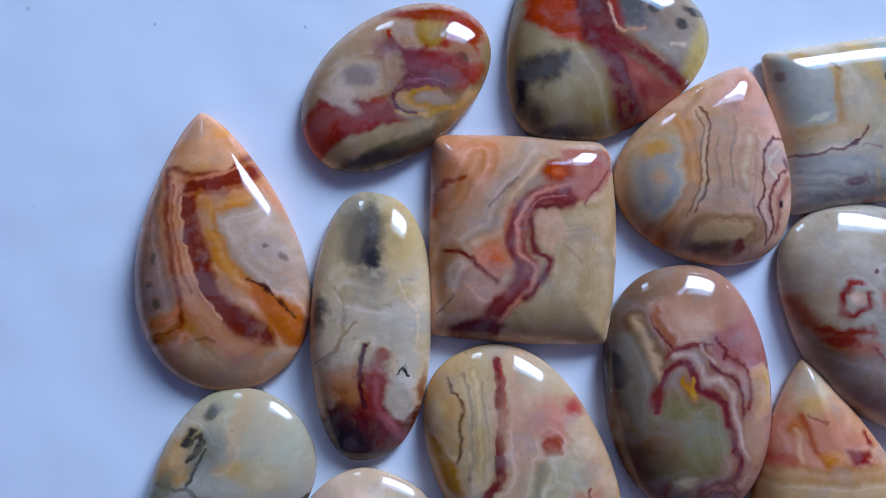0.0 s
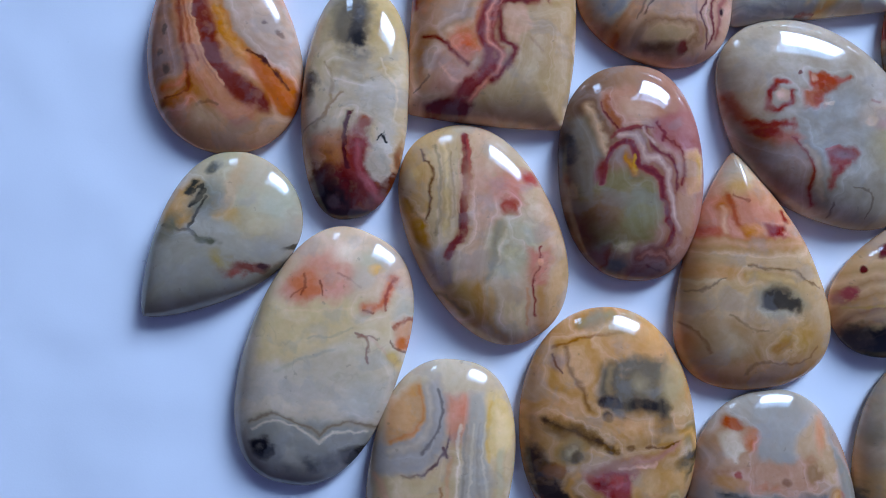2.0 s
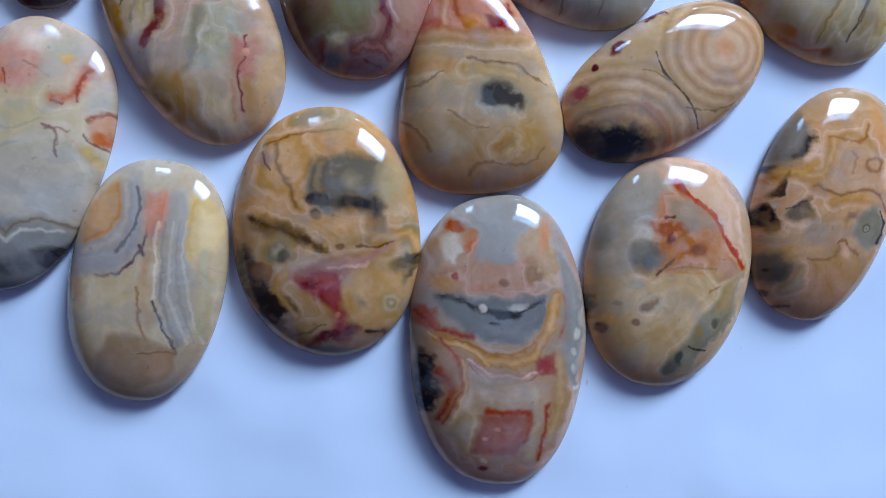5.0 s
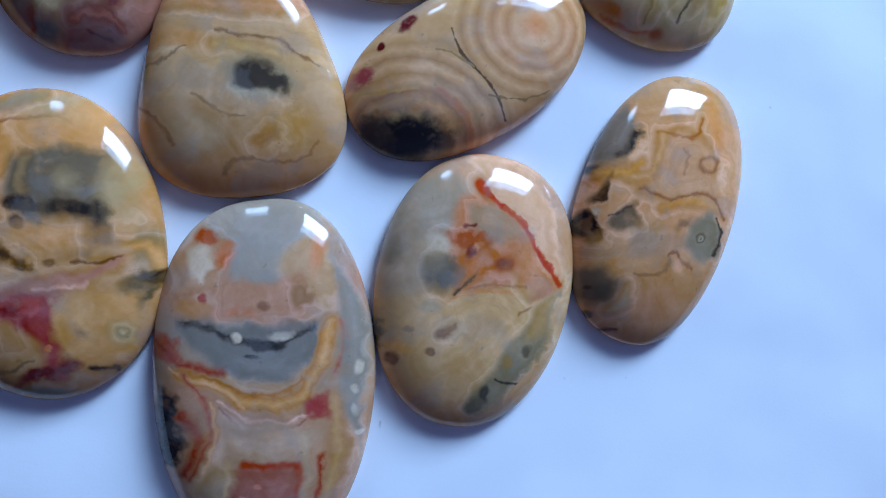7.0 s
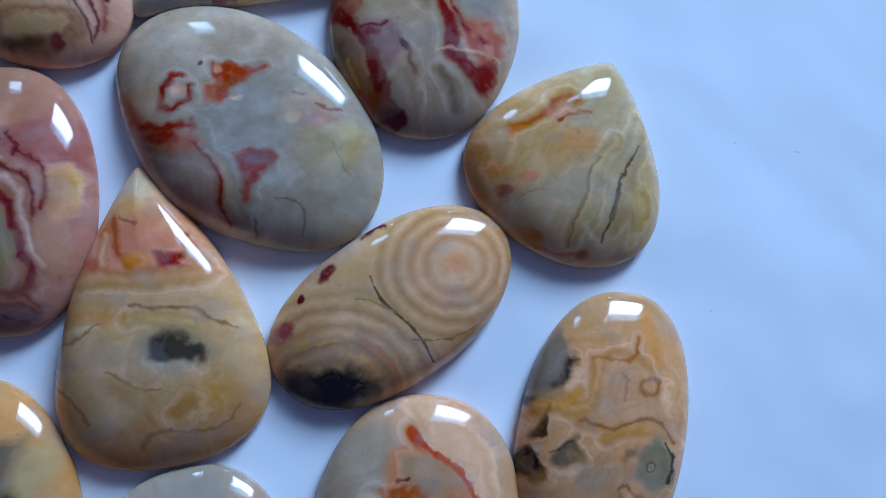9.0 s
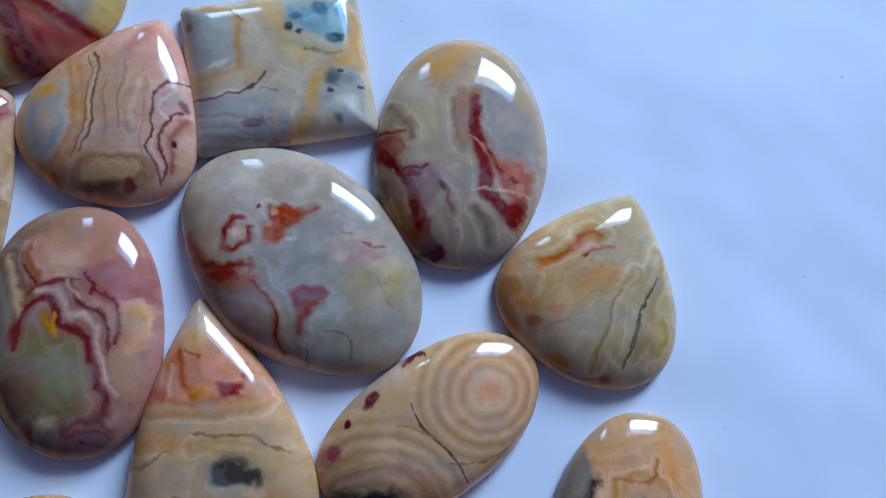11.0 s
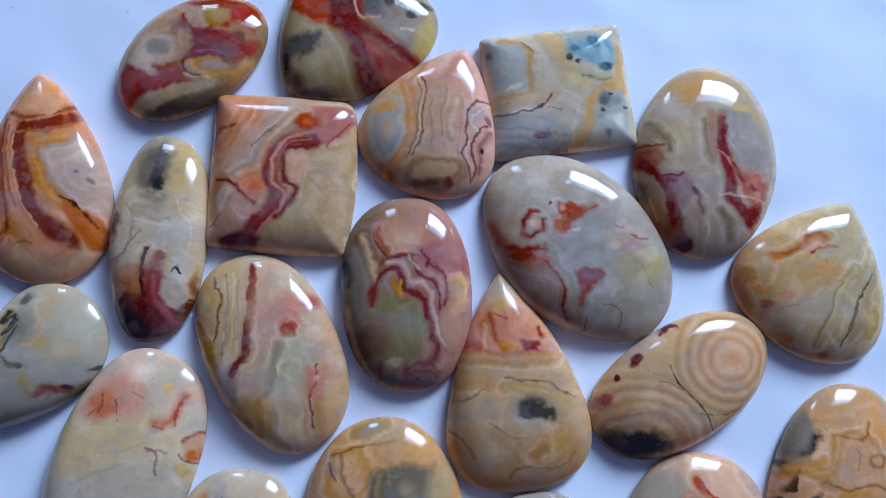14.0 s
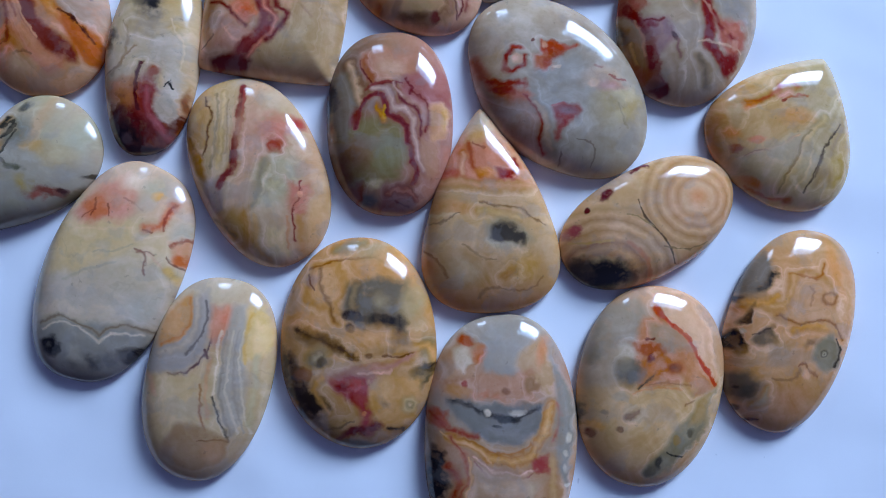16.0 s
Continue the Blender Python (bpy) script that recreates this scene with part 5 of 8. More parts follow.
s.blob(0.37, 0.98, 0.12, 0.61, -15, (0.644, 0.376, 0.192), soft=0.8, top=0.7)
s.blob(0.58, 0.29, 0.44, 0.26, 0, (0.532, 0.348, 0.141), soft=0.7, top=0.7)
s.blob(-0.04, 0.7, 0.26, 0.38, -20, (0.27, 0.222, 0.142), soft=0.6)
s.blob(0.08, 0.1, 0.44, 0.26, 0, (0.449, 0.351, 0.238), soft=0.6)
s.line([(-0.27, 0.95), (-0.34, 0.77), (-0.22, 0.87), (-0.13, 0.83), (-0.29, 0.6)], 0.061, (0.051, 0.042, 0.028), soft=0.7, rough=0.12)
s.blob(-0.03, 1.26, 0.12, 0.10, 40, (0.129, 0.107, 0.072), soft=0.6)
s.line([(-0.08, 0.7), (-0.19, 0.39), (-0.35, 0.17), (-0.17, 0.01), (0.09, -0.07)], 0.044, (0.081, 0.062, 0.038), soft=0.8)
s.line([(-0.35, 0.17), (-0.61, 0.26), (-0.74, 0.28)], 0.035, (0.134, 0.083, 0.048), soft=0.8)
s.blob(-0.04, -0.03, 0.21, 0.08, -10, (0.131, 0.116, 0.063), soft=0.6)
s.blob(0.86, 1.43, 0.26, 0.52, -20, (0.544, 0.374, 0.232), soft=0.8, top=0.6)
s.blob(0.21, -0.34, 0.17, 0.10, -40, (0.397, 0.253, 0.076), soft=0.8, rough=1.2)
s.blob(0.62, -0.39, 0.33, 0.10, 8, (0.23, 0.052, 0.028), soft=0.7, rough=1.6)
s.blob(0.45, -0.5, 0.14, 0.08, 0, (0.316, 0.07, 0.035), soft=0.7, rough=1.6)
s.blob(0.83, -0.32, 0.10, 0.07, 0, (0.072, 0.022, 0.016), soft=0.6)
s.blob(1.33, -0.06, 0.16, 0.04, 10, (0.08, 0.056, 0.028), soft=0.6)
s.blob(1.04, -0.38, 0.26, 0.09, 30, (0.183, 0.133, 0.068), soft=0.7)
s.blob(-0.57, -0.44, 0.44, 0.52, -20, (0.367, 0.287, 0.195), soft=0.7, top=0.6)
s.blob(-0.61, 0.25, 0.12, 0.26, -30, (0.242, 0.188, 0.106), soft=0.7)
cabochon("teardrop_stone", outline(1.616, 1.188, 2.00, 0.210, 0.499, -0.032, -2.263), (-3.01, -2.82), s.finish(), 0.52, "pale greenish grey polished agate teardrop with mossy veins")

# large milky polished agate oval with pink crown and dark foot
s = Stone("pink_oval_agate", 12, coarse=0.055, fine=0.024)
s.base(0.56, 1.90, -104, 3.97, [(0.709, 0.435, 0.251), (0.722, 0.408, 0.235), (0.71, 0.445, 0.236), (0.729, 0.479, 0.238), (0.667, 0.467, 0.267), (0.637, 0.456, 0.283), (0.622, 0.444, 0.289), (0.669, 0.479, 0.291), (0.429, 0.328, 0.227), (0.22, 0.174, 0.133)], 0.01, 5)
s.area([(-0.96, -0.05), (-0.89, 0.87), (-0.07, 0.97), (0.48, 0.88), (0.40, 0.42), (-0.32, -0.05)], (0.761, 0.491, 0.218), soft=0.196, rough=0.072)
s.area([(-0.71, 1.05), (-0.35, 1.52), (0.19, 1.80), (0.47, 1.34), (0.20, 0.97), (-0.43, 0.87)], (0.72, 0.281, 0.158), soft=0.172, rough=0.120)
s.area([(-0.53, 1.24), (-0.26, 1.38), (-0.03, 1.01), (-0.34, 0.92)], (0.684, 0.175, 0.0616), soft=0.124, rough=0.144)
s.line([(-0.35, 1.33), (-0.30, 1.10), (-0.34, 0.96)], 0.029, (0.198, 0.0305, 0.0109), soft=0.95, rough=0.036, top=0.7)
s.line([(-0.30, 1.10), (-0.48, 0.96)], 0.029, (0.392, 0.0802, 0.031), soft=0.95, rough=0.036, top=0.7)
s.line([(-0.09, 1.24), (-0.02, 0.99)], 0.029, (0.179, 0.0249, 0.0107), soft=0.95, rough=0.036, top=0.7)
s.line([(0.15, 1.39), (0.38, 1.30), (0.57, 1.16)], 0.029, (0.4, 0.115, 0.0672), soft=0.95, rough=0.036, top=0.7)
s.blob(0.33, 1.71, 0.26, 0.17, 0, (0.846, 0.556, 0.343), soft=0.84, rough=0.65)
s.blob(0.76, 1.58, 0.28, 0.20, 0, (0.6, 0.443, 0.265), soft=0.84, rough=0.65)
s.blob(0.84, 1.44, 0.13, 0.09, 0, (0.822, 0.407, 0.113), soft=0.56, rough=0.65)
s.blob(0.61, 1.30, 0.20, 0.17, 0, (0.619, 0.422, 0.265), soft=0.84, rough=0.65)
s.blob(1.31, 0.61, 0.18, 0.32, 0, (0.565, 0.432, 0.287), soft=0.90, rough=0.65)
s.line([(1.12, 1.26), (1.07, 1.02), (0.94, 0.84), (0.65, 0.83)], 0.139, (0.666, 0.159, 0.0532), soft=0.95, rough=0.120, rings=[(0.666, 0.159, 0.0532), (0.728, 0.289, 0.14)])
s.line([(1.14, 1.26), (1.05, 0.98), (1.01, 0.75)], 0.035, (0.278, 0.0258, 0.0102), soft=0.95, rough=0.036, top=0.7)
s.line([(0.62, 0.79), (0.80, 0.74)], 0.029, (0.238, 0.0371, 0.0158), soft=0.95, rough=0.036, top=0.7)
s.area([(1.13, 0.52), (1.42, 0.56), (1.45, 0.06), (1.22, 0.19)], (0.78, 0.373, 0.192), soft=0.088, rough=0.072)
s.blob(1.31, 0.24, 0.13, 0.11, 0, (0.665, 0.159, 0.0394), soft=0.56, rough=1.04)
s.line([(1.11, 0.47), (1.26, 0.56), (1.42, 0.56), (1.50, 0.43)], 0.035, (0.303, 0.0316, 0.0141), soft=0.95, rough=0.036, top=0.7)
s.line([(1.08, 0.28), (1.24, 0.15), (1.41, 0.04)], 0.029, (0.147, 0.0299, 0.0107), soft=0.95, rough=0.036, top=0.7)
s.line([(0.53, 0.42), (0.69, 0.33), (0.72, 0.05), (0.75, -0.04)], 0.032, (0.22, 0.0438, 0.0244), soft=0.95, rough=0.036, top=0.7)
s.line([(0.56, 0.37), (0.72, 0.37), (0.86, 0.28)], 0.029, (0.349, 0.127, 0.0746), soft=0.95, rough=0.036, top=0.7)
s.line([(0.72, 0.33), (1.04, 0.10), (1.27, -0.22)], 0.035, (0.706, 0.408, 0.235), soft=0.95, rough=0.036, top=0.7)
s.line([(-0.52, 0.73), (-0.16, 0.76), (0.39, 0.83)], 0.035, (0.84, 0.523, 0.256), soft=0.95, rough=0.036, top=0.7)
s.line([(-0.15, 0.32), (0.30, 0.42), (0.49, 0.51)], 0.035, (0.557, 0.378, 0.19), soft=0.95, rough=0.036, top=0.7)
s.line([(-0.68, -0.23), (-0.23, -0.05), (0.22, 0.14)], 0.046, (0.561, 0.405, 0.241), soft=0.95, rough=0.036)
s.line([(1.13, 0.05), (1.32, -0.31), (1.23, -0.68)], 0.125, (0.746, 0.444, 0.145), soft=0.95, rough=0.036)
s.blob(-0.22, -0.68, 0.74, 0.23, 6, (0.718, 0.504, 0.313), soft=0.90, rough=0.65)
s.blob(0.78, -0.68, 0.37, 0.28, 0, (0.581, 0.455, 0.316), soft=0.90, rough=0.65)
s.area([(-1.07, -1.14), (-0.67, -0.96), (0.88, -1.14), (0.79, -1.59), (0.07, -1.95), (-0.74, -1.86)], (0.382, 0.309, 0.223), soft=0.148, rough=0.072)
s.line([(-1.07, -1.05), (-0.67, -0.90), (-0.40, -0.96), (-0.17, -1.09), (-0.01, -1.27), (0.15, -1.12), (0.51, -1.00), (0.97, -1.12)], 0.058, (0.32, 0.21, 0.122), soft=0.95, rough=0.036, rings=[(0.32, 0.21, 0.122), (0.525, 0.378, 0.231)])
s.line([(-1.02, -1.16), (-0.67, -1.02), (-0.30, -1.09), (-0.03, -1.39), (0.24, -1.21), (0.78, -1.15)], 0.046, (0.764, 0.567, 0.361), soft=0.95, rough=0.036)
s.area([(-1.05, -1.41), (-0.80, -1.28), (-0.61, -1.46), (-0.75, -1.61), (-0.97, -1.59)], (0.0146, 0.0112, 0.0107), soft=0.088, rough=0.144)
s.area([(0.34, -1.55), (0.79, -1.41), (0.75, -1.59), (0.43, -1.79)], (0.0249, 0.0191, 0.0183), soft=0.088, rough=0.144)
s.blob(-0.48, -1.48, 0.09, 0.15, 0, (0.2, 0.161, 0.124), soft=0.56, rough=1.30)
s.blob(-0.20, -1.77, 0.26, 0.15, 0, (0.129, 0.11, 0.0902), soft=0.84, rough=1.30)
s.blob(-0.39, -1.59, 0.11, 0.28, 30, (0.531, 0.42, 0.286), soft=0.90, rough=0.65)
s.blob(0.16, -1.68, 0.18, 0.11, 0, (0.221, 0.184, 0.147), soft=0.90, rough=1.30)
cabochon("oval_stone", outline(1.271, 2.316, 2.54, -0.109, 0.217, -0.019, 2.842), (-1.12, -4.58), s.finish(lace=0.03), 0.58, "large milky polished agate oval with pink crown and dark foot")

# striped cream polished agate oval with purple vein
s = Stone("banded_agate", 13, coarse=0.055, fine=0.024)
s.base(-1.35, 0.08, -5, 2.72, [(0.604, 0.32, 0.109), (0.623, 0.354, 0.137), (0.627, 0.38, 0.178), (0.637, 0.341, 0.176), (0.612, 0.37, 0.19), (0.612, 0.369, 0.185), (0.636, 0.332, 0.164), (0.636, 0.34, 0.145)], 0.02, 5)
s.area([(-1.36, 0.74), (-1.09, 1.31), (-0.95, 1.03), (-1.00, 0.27), (-1.21, 0.18)], (0.662, 0.331, 0.104), soft=0.124, rough=0.072)
s.blob(-1.22, 0.88, 0.11, 0.13, 0, (0.741, 0.406, 0.133), soft=0.84, rough=0.65)
s.line([(-1.09, 1.33), (-1.04, 1.12), (-0.90, 0.98), (-0.94, 0.56), (-0.98, 0.18)], 0.046, (0.186, 0.0637, 0.0163), soft=0.95, rough=0.036, rings=[(0.186, 0.0637, 0.0163), (0.409, 0.186, 0.0561)])
s.line([(-1.34, 0.44), (-1.12, 0.25), (-0.96, 0.13)], 0.040, (0.224, 0.0715, 0.0148), soft=0.95, rough=0.036, top=0.7)
s.area([(-1.31, 0.36), (-0.98, 0.13), (-0.93, -0.29), (-1.12, -0.20)], (0.725, 0.308, 0.0545), soft=0.112, rough=0.072)
s.line([(-0.83, 1.41), (-0.76, 0.94), (-0.82, 0.37), (-0.79, -0.10)], 0.046, (0.417, 0.241, 0.0958), soft=0.95, rough=0.036)
s.line([(-0.70, 1.41), (-0.64, 0.94), (-0.71, 0.28), (-0.66, -0.10)], 0.058, (0.794, 0.492, 0.218), soft=0.95, rough=0.036)
s.line([(-0.57, 1.22), (-0.55, 0.66), (-0.59, 0.18)], 0.040, (0.415, 0.222, 0.0952), soft=0.95, rough=0.036, top=0.7)
s.area([(-0.93, -0.66), (-0.88, -0.38), (-0.61, -0.29), (-0.56, -0.85), (-0.79, -0.94)], (0.543, 0.354, 0.239), soft=0.124, rough=0.072)
s.line([(-0.61, -0.29), (-0.62, -0.57), (-0.51, -0.84)], 0.097, (0.419, 0.243, 0.17), soft=0.95, rough=0.036, rings=[(0.419, 0.243, 0.17), (0.553, 0.331, 0.201)])
s.line([(-0.33, 1.56), (-0.32, 1.13), (-0.38, 0.66), (-0.43, 0.28), (-0.41, -0.05), (-0.53, -0.24), (-0.61, -0.47)], 0.106, (0.205, 0.0254, 0.0234), soft=0.6, rough=0.060, rings=[(0.205, 0.0254, 0.0234), (0.286, 0.0492, 0.0358), (0.555, 0.245, 0.148)])
s.line([(-0.27, 1.46), (-0.27, 1.04), (-0.32, 0.66)], 0.046, (0.387, 0.0535, 0.0397), soft=0.95, rough=0.036)
s.line([(-0.42, 1.22), (-0.45, 0.66), (-0.49, 0.23)], 0.035, (0.789, 0.436, 0.237), soft=0.95, rough=0.036, top=0.7)
s.line([(-0.49, 0.23), (-0.47, -0.00)], 0.035, (0.116, 0.0196, 0.0156), soft=0.95, rough=0.036, top=0.7)
s.blob(-0.10, 0.57, 0.28, 0.55, 0, (0.713, 0.343, 0.19), soft=0.90, rough=0.65)
s.blob(0.41, 0.67, 0.28, 0.32, 0, (0.681, 0.228, 0.133), soft=0.90, rough=1.30)
s.blob(0.32, 0.37, 0.13, 0.11, 0, (0.48, 0.0816, 0.0448), soft=0.56, rough=1.30)
s.blob(0.69, 0.91, 0.15, 0.13, -50, (0.474, 0.0575, 0.0373), soft=0.84, rough=0.65)
s.blob(0.27, 1.33, 0.28, 0.18, 0, (0.631, 0.406, 0.234), soft=0.90, rough=0.65)
s.area([(0.04, -0.09), (0.32, 0.20), (0.69, 0.11), (0.88, -0.36), (0.51, -0.74), (0.14, -0.74)], (0.56, 0.404, 0.212), soft=0.172, rough=0.120)
s.line([(0.18, 0.10), (0.14, -0.37), (0.09, -0.79)], 0.083, (0.425, 0.304, 0.172), soft=0.95, rough=0.036)
s.line([(0.27, 0.01), (0.21, -0.56)], 0.046, (0.761, 0.541, 0.315), soft=0.95, rough=0.036)
s.blob(0.42, -0.37, 0.13, 0.11, 0, (0.676, 0.49, 0.253), soft=0.56, rough=1.30)
s.area([(0.70, -0.27), (0.98, -0.31), (1.00, -0.92), (0.84, -0.83)], (0.646, 0.202, 0.106), soft=0.124, rough=0.144)
s.line([(0.86, -0.22), (0.88, -0.55), (0.86, -0.88), (0.89, -1.30)], 0.046, (0.282, 0.0377, 0.023), soft=0.95, rough=0.060, rings=[(0.282, 0.0377, 0.023), (0.569, 0.208, 0.105)])
s.blob(0.88, -0.46, 0.04, 0.06, 0, (0.85, 0.336, 0.154), soft=0.56, rough=0.65)
s.area([(-0.27, -1.21), (-0.18, -0.93), (0.00, -0.84), (0.05, -1.40), (-0.18, -1.54)], (0.549, 0.234, 0.0426), soft=0.124, rough=0.072)
s.area([(-0.60, -0.94), (-0.23, -0.84), (-0.18, -1.40), (-0.41, -1.31)], (0.601, 0.306, 0.0825), soft=0.148, rough=0.072)
s.area([(0.28, -1.49), (0.33, -1.21), (0.70, -1.16), (0.79, -1.58), (0.42, -1.67)], (0.724, 0.445, 0.199), soft=0.124, rough=0.072)
s.line([(0.14, -0.93), (0.10, -1.49), (0.33, -1.72)], 0.058, (0.7, 0.381, 0.154), soft=0.95, rough=0.036)
s.line([(0.75, -0.93), (0.78, -1.48)], 0.046, (0.647, 0.266, 0.108), soft=0.95, rough=0.036)
s.line([(0.98, -0.92), (1.00, -1.48)], 0.097, (0.612, 0.277, 0.09), soft=0.95, rough=0.036)
s.blob(1.21, -0.92, 0.11, 0.37, -8, (0.678, 0.331, 0.11), soft=0.90, rough=0.65)
s.line([(-0.92, -0.96), (-0.60, -1.05), (-0.32, -1.31)], 0.058, (0.417, 0.241, 0.105), soft=0.95, rough=0.036)
cabochon("oval_stone", outline(1.220, 2.000, 2.33, -0.084, 0.129, -0.020, 3.626), (1.43, -2.47), s.finish(), 0.58, "striped cream polished agate oval with purple vein")

# purple and olive polished agate oval with lace border
s = Stone("purple_agate", 14, coarse=0.055, fine=0.024)
s.base(-1.19, -0.27, 1, 2.28, [(0.154, 0.0709, 0.0355), (0.276, 0.125, 0.0595), (0.411, 0.187, 0.0905), (0.472, 0.199, 0.113), (0.503, 0.2, 0.118)], 0.0, 5)
s.area([(-1.01, -0.27), (-0.34, -0.07), (0.23, -0.15), (0.32, -0.82), (0.22, -1.20), (-0.53, -1.40), (-1.00, -0.93)], (0.249, 0.161, 0.0455), soft=0.172, rough=0.072)
s.blob(-0.06, -0.73, 0.32, 0.37, 0, (0.311, 0.231, 0.0908), soft=0.90, rough=0.65)
s.blob(-0.63, -0.69, 0.37, 0.28, 0, (0.273, 0.117, 0.0312), soft=0.90, rough=0.65)
s.blob(-0.91, -1.12, 0.37, 0.37, 0, (0.15, 0.047, 0.0182), soft=0.90, rough=0.65)
s.area([(-1.17, 0.30), (-1.10, 0.78), (-0.82, 0.79), (-0.63, 0.22), (-0.82, -0.45), (-1.05, -0.27)], (0.269, 0.175, 0.0988), soft=0.124, rough=0.072)
s.blob(-1.17, 0.21, 0.09, 0.42, 0, (0.0634, 0.0457, 0.0372), soft=0.84, rough=1.17)
s.blob(-1.07, -0.93, 0.09, 0.23, 0, (0.0806, 0.0257, 0.0111), soft=0.84, rough=0.65)
s.blob(-1.07, -0.36, 0.07, 0.11, 0, (0.417, 0.242, 0.114), soft=0.56, rough=1.30)
s.area([(-0.63, 1.18), (-0.15, 1.33), (0.33, 1.19), (0.42, 0.81), (-0.15, 0.66), (-0.53, 0.79)], (0.552, 0.226, 0.119), soft=0.136, rough=0.072)
s.blob(-0.06, 0.95, 0.26, 0.20, 0, (0.658, 0.333, 0.184), soft=0.90, rough=0.65)
s.area([(-0.67, 1.08), (-0.53, 1.18), (-0.29, 0.60), (-0.48, 0.65), (-0.65, 0.84)], (0.397, 0.109, 0.0366), soft=0.076, rough=0.096)
s.line([(-0.67, 1.03), (-0.65, 0.84), (-0.48, 0.68), (-0.34, 0.56)], 0.046, (0.16, 0.019, 0.00944), soft=0.95, rough=0.072, rings=[(0.16, 0.019, 0.00944), (0.337, 0.0699, 0.0303)])
s.line([(-0.91, 0.98), (-0.82, 0.69), (-0.67, 0.45), (-0.61, 0.26)], 0.125, (0.755, 0.425, 0.221), soft=0.95, rough=0.096, rings=[(0.755, 0.425, 0.221), (0.508, 0.244, 0.126)])
s.area([(0.23, 0.81), (1.09, 1.02), (1.18, 0.34), (0.70, 0.24), (0.23, 0.42)], (0.413, 0.12, 0.0878), soft=0.124, rough=0.120)
s.blob(0.90, 0.82, 0.23, 0.28, 0, (0.466, 0.158, 0.112), soft=0.90, rough=0.65)
s.line([(-0.58, -0.26), (-0.61, 0.03), (-0.49, 0.27), (-0.30, 0.37), (-0.15, 0.32), (-0.06, 0.03), (0.18, -0.04), (0.34, -0.15), (0.37, -0.53), (0.46, -0.86), (0.60, -1.05), (0.51, -1.24)], 0.083, (0.204, 0.0234, 0.0249), soft=0.6, rough=0.048, rings=[(0.204, 0.0234, 0.0249), (0.311, 0.056, 0.047), (0.502, 0.19, 0.123)])
s.line([(-0.39, 0.51), (-0.06, 0.47), (0.06, 0.13), (0.27, 0.14), (0.44, -0.01), (0.49, -0.39), (0.58, -0.77), (0.74, -1.00)], 0.106, (0.752, 0.448, 0.301), soft=0.6, rough=0.048, rings=[(0.752, 0.448, 0.301), (0.546, 0.266, 0.19), (0.294, 0.0901, 0.0724)])
s.line([(-0.29, 0.60), (0.09, 0.59), (0.18, 0.28), (0.47, 0.19), (0.61, -0.05), (0.62, -0.43), (0.75, -0.81), (0.89, -1.11)], 0.058, (0.207, 0.0322, 0.0324), soft=0.95, rough=0.060, rings=[(0.207, 0.0322, 0.0324), (0.403, 0.128, 0.088)])
s.line([(-0.53, 0.46), (-0.39, 0.56), (-0.15, 0.63), (0.23, 0.61)], 0.046, (0.285, 0.0448, 0.0355), soft=0.95, rough=0.036)
s.line([(0.04, 0.61), (0.13, 0.42), (0.23, 0.33)], 0.046, (0.663, 0.357, 0.241), soft=0.95, rough=0.036)
s.line([(0.42, 0.47), (0.66, 0.33), (0.75, 0.05), (0.70, -0.24)], 0.052, (0.24, 0.0374, 0.031), soft=0.95, rough=0.072, rings=[(0.24, 0.0374, 0.031), (0.431, 0.128, 0.0834)])
s.line([(0.28, 0.76), (0.42, 0.57), (0.37, 0.42)], 0.046, (0.215, 0.0216, 0.0218), soft=0.95, rough=0.036)
s.blob(-0.67, -0.07, 0.09, 0.17, 0, (0.26, 0.035, 0.0227), soft=0.84, rough=0.65)
s.line([(-0.25, 0.13), (-0.15, -0.01), (-0.11, -0.11)], 0.083, (0.68, 0.264, 0.0417), soft=0.95, rough=0.036, rings=[(0.68, 0.264, 0.0417), (0.395, 0.102, 0.0272)])
s.line([(-0.12, 0.13), (-0.11, -0.04)], 0.035, (0.85, 0.406, 0.0451), soft=0.95, rough=0.036, top=0.7)
s.area([(0.78, 0.24), (1.01, 0.34), (1.08, -0.33), (0.89, -0.43), (0.80, -0.14)], (0.745, 0.357, 0.166), soft=0.088, rough=0.072)
s.blob(1.04, 0.05, 0.07, 0.23, 0, (0.782, 0.408, 0.144), soft=0.84, rough=0.65)
s.area([(0.65, -0.43), (1.03, -0.47), (0.98, -1.00), (0.84, -1.10), (0.65, -0.72)], (0.602, 0.287, 0.157), soft=0.100, rough=0.072)
s.blob(-0.20, -1.34, 0.15, 0.09, 0, (0.617, 0.421, 0.192), soft=0.84, rough=0.65)
s.blob(-0.30, -1.63, 0.20, 0.13, 0, (0.152, 0.126, 0.102), soft=0.84, rough=0.65)
s.area([(-0.06, -1.39), (0.41, -1.24), (0.74, -1.48), (0.50, -1.76), (-0.06, -1.86)], (0.257, 0.085, 0.0578), soft=0.124, rough=0.144)
s.line([(0.03, -1.48), (0.41, -1.34), (0.69, -1.52)], 0.058, (0.468, 0.173, 0.112), soft=0.95, rough=0.096, rings=[(0.468, 0.173, 0.112), (0.243, 0.0518, 0.0386)])
s.blob(-0.53, -1.58, 0.15, 0.23, -20, (0.265, 0.0601, 0.0295), soft=0.56, rough=1.30)
s.blob(-0.86, -1.54, 0.23, 0.13, 0, (0.137, 0.0265, 0.0105), soft=0.90, rough=0.65)
s.line([(0.22, -1.58), (0.50, -1.67)], 0.046, (0.147, 0.0269, 0.0231), soft=0.95, rough=0.036)
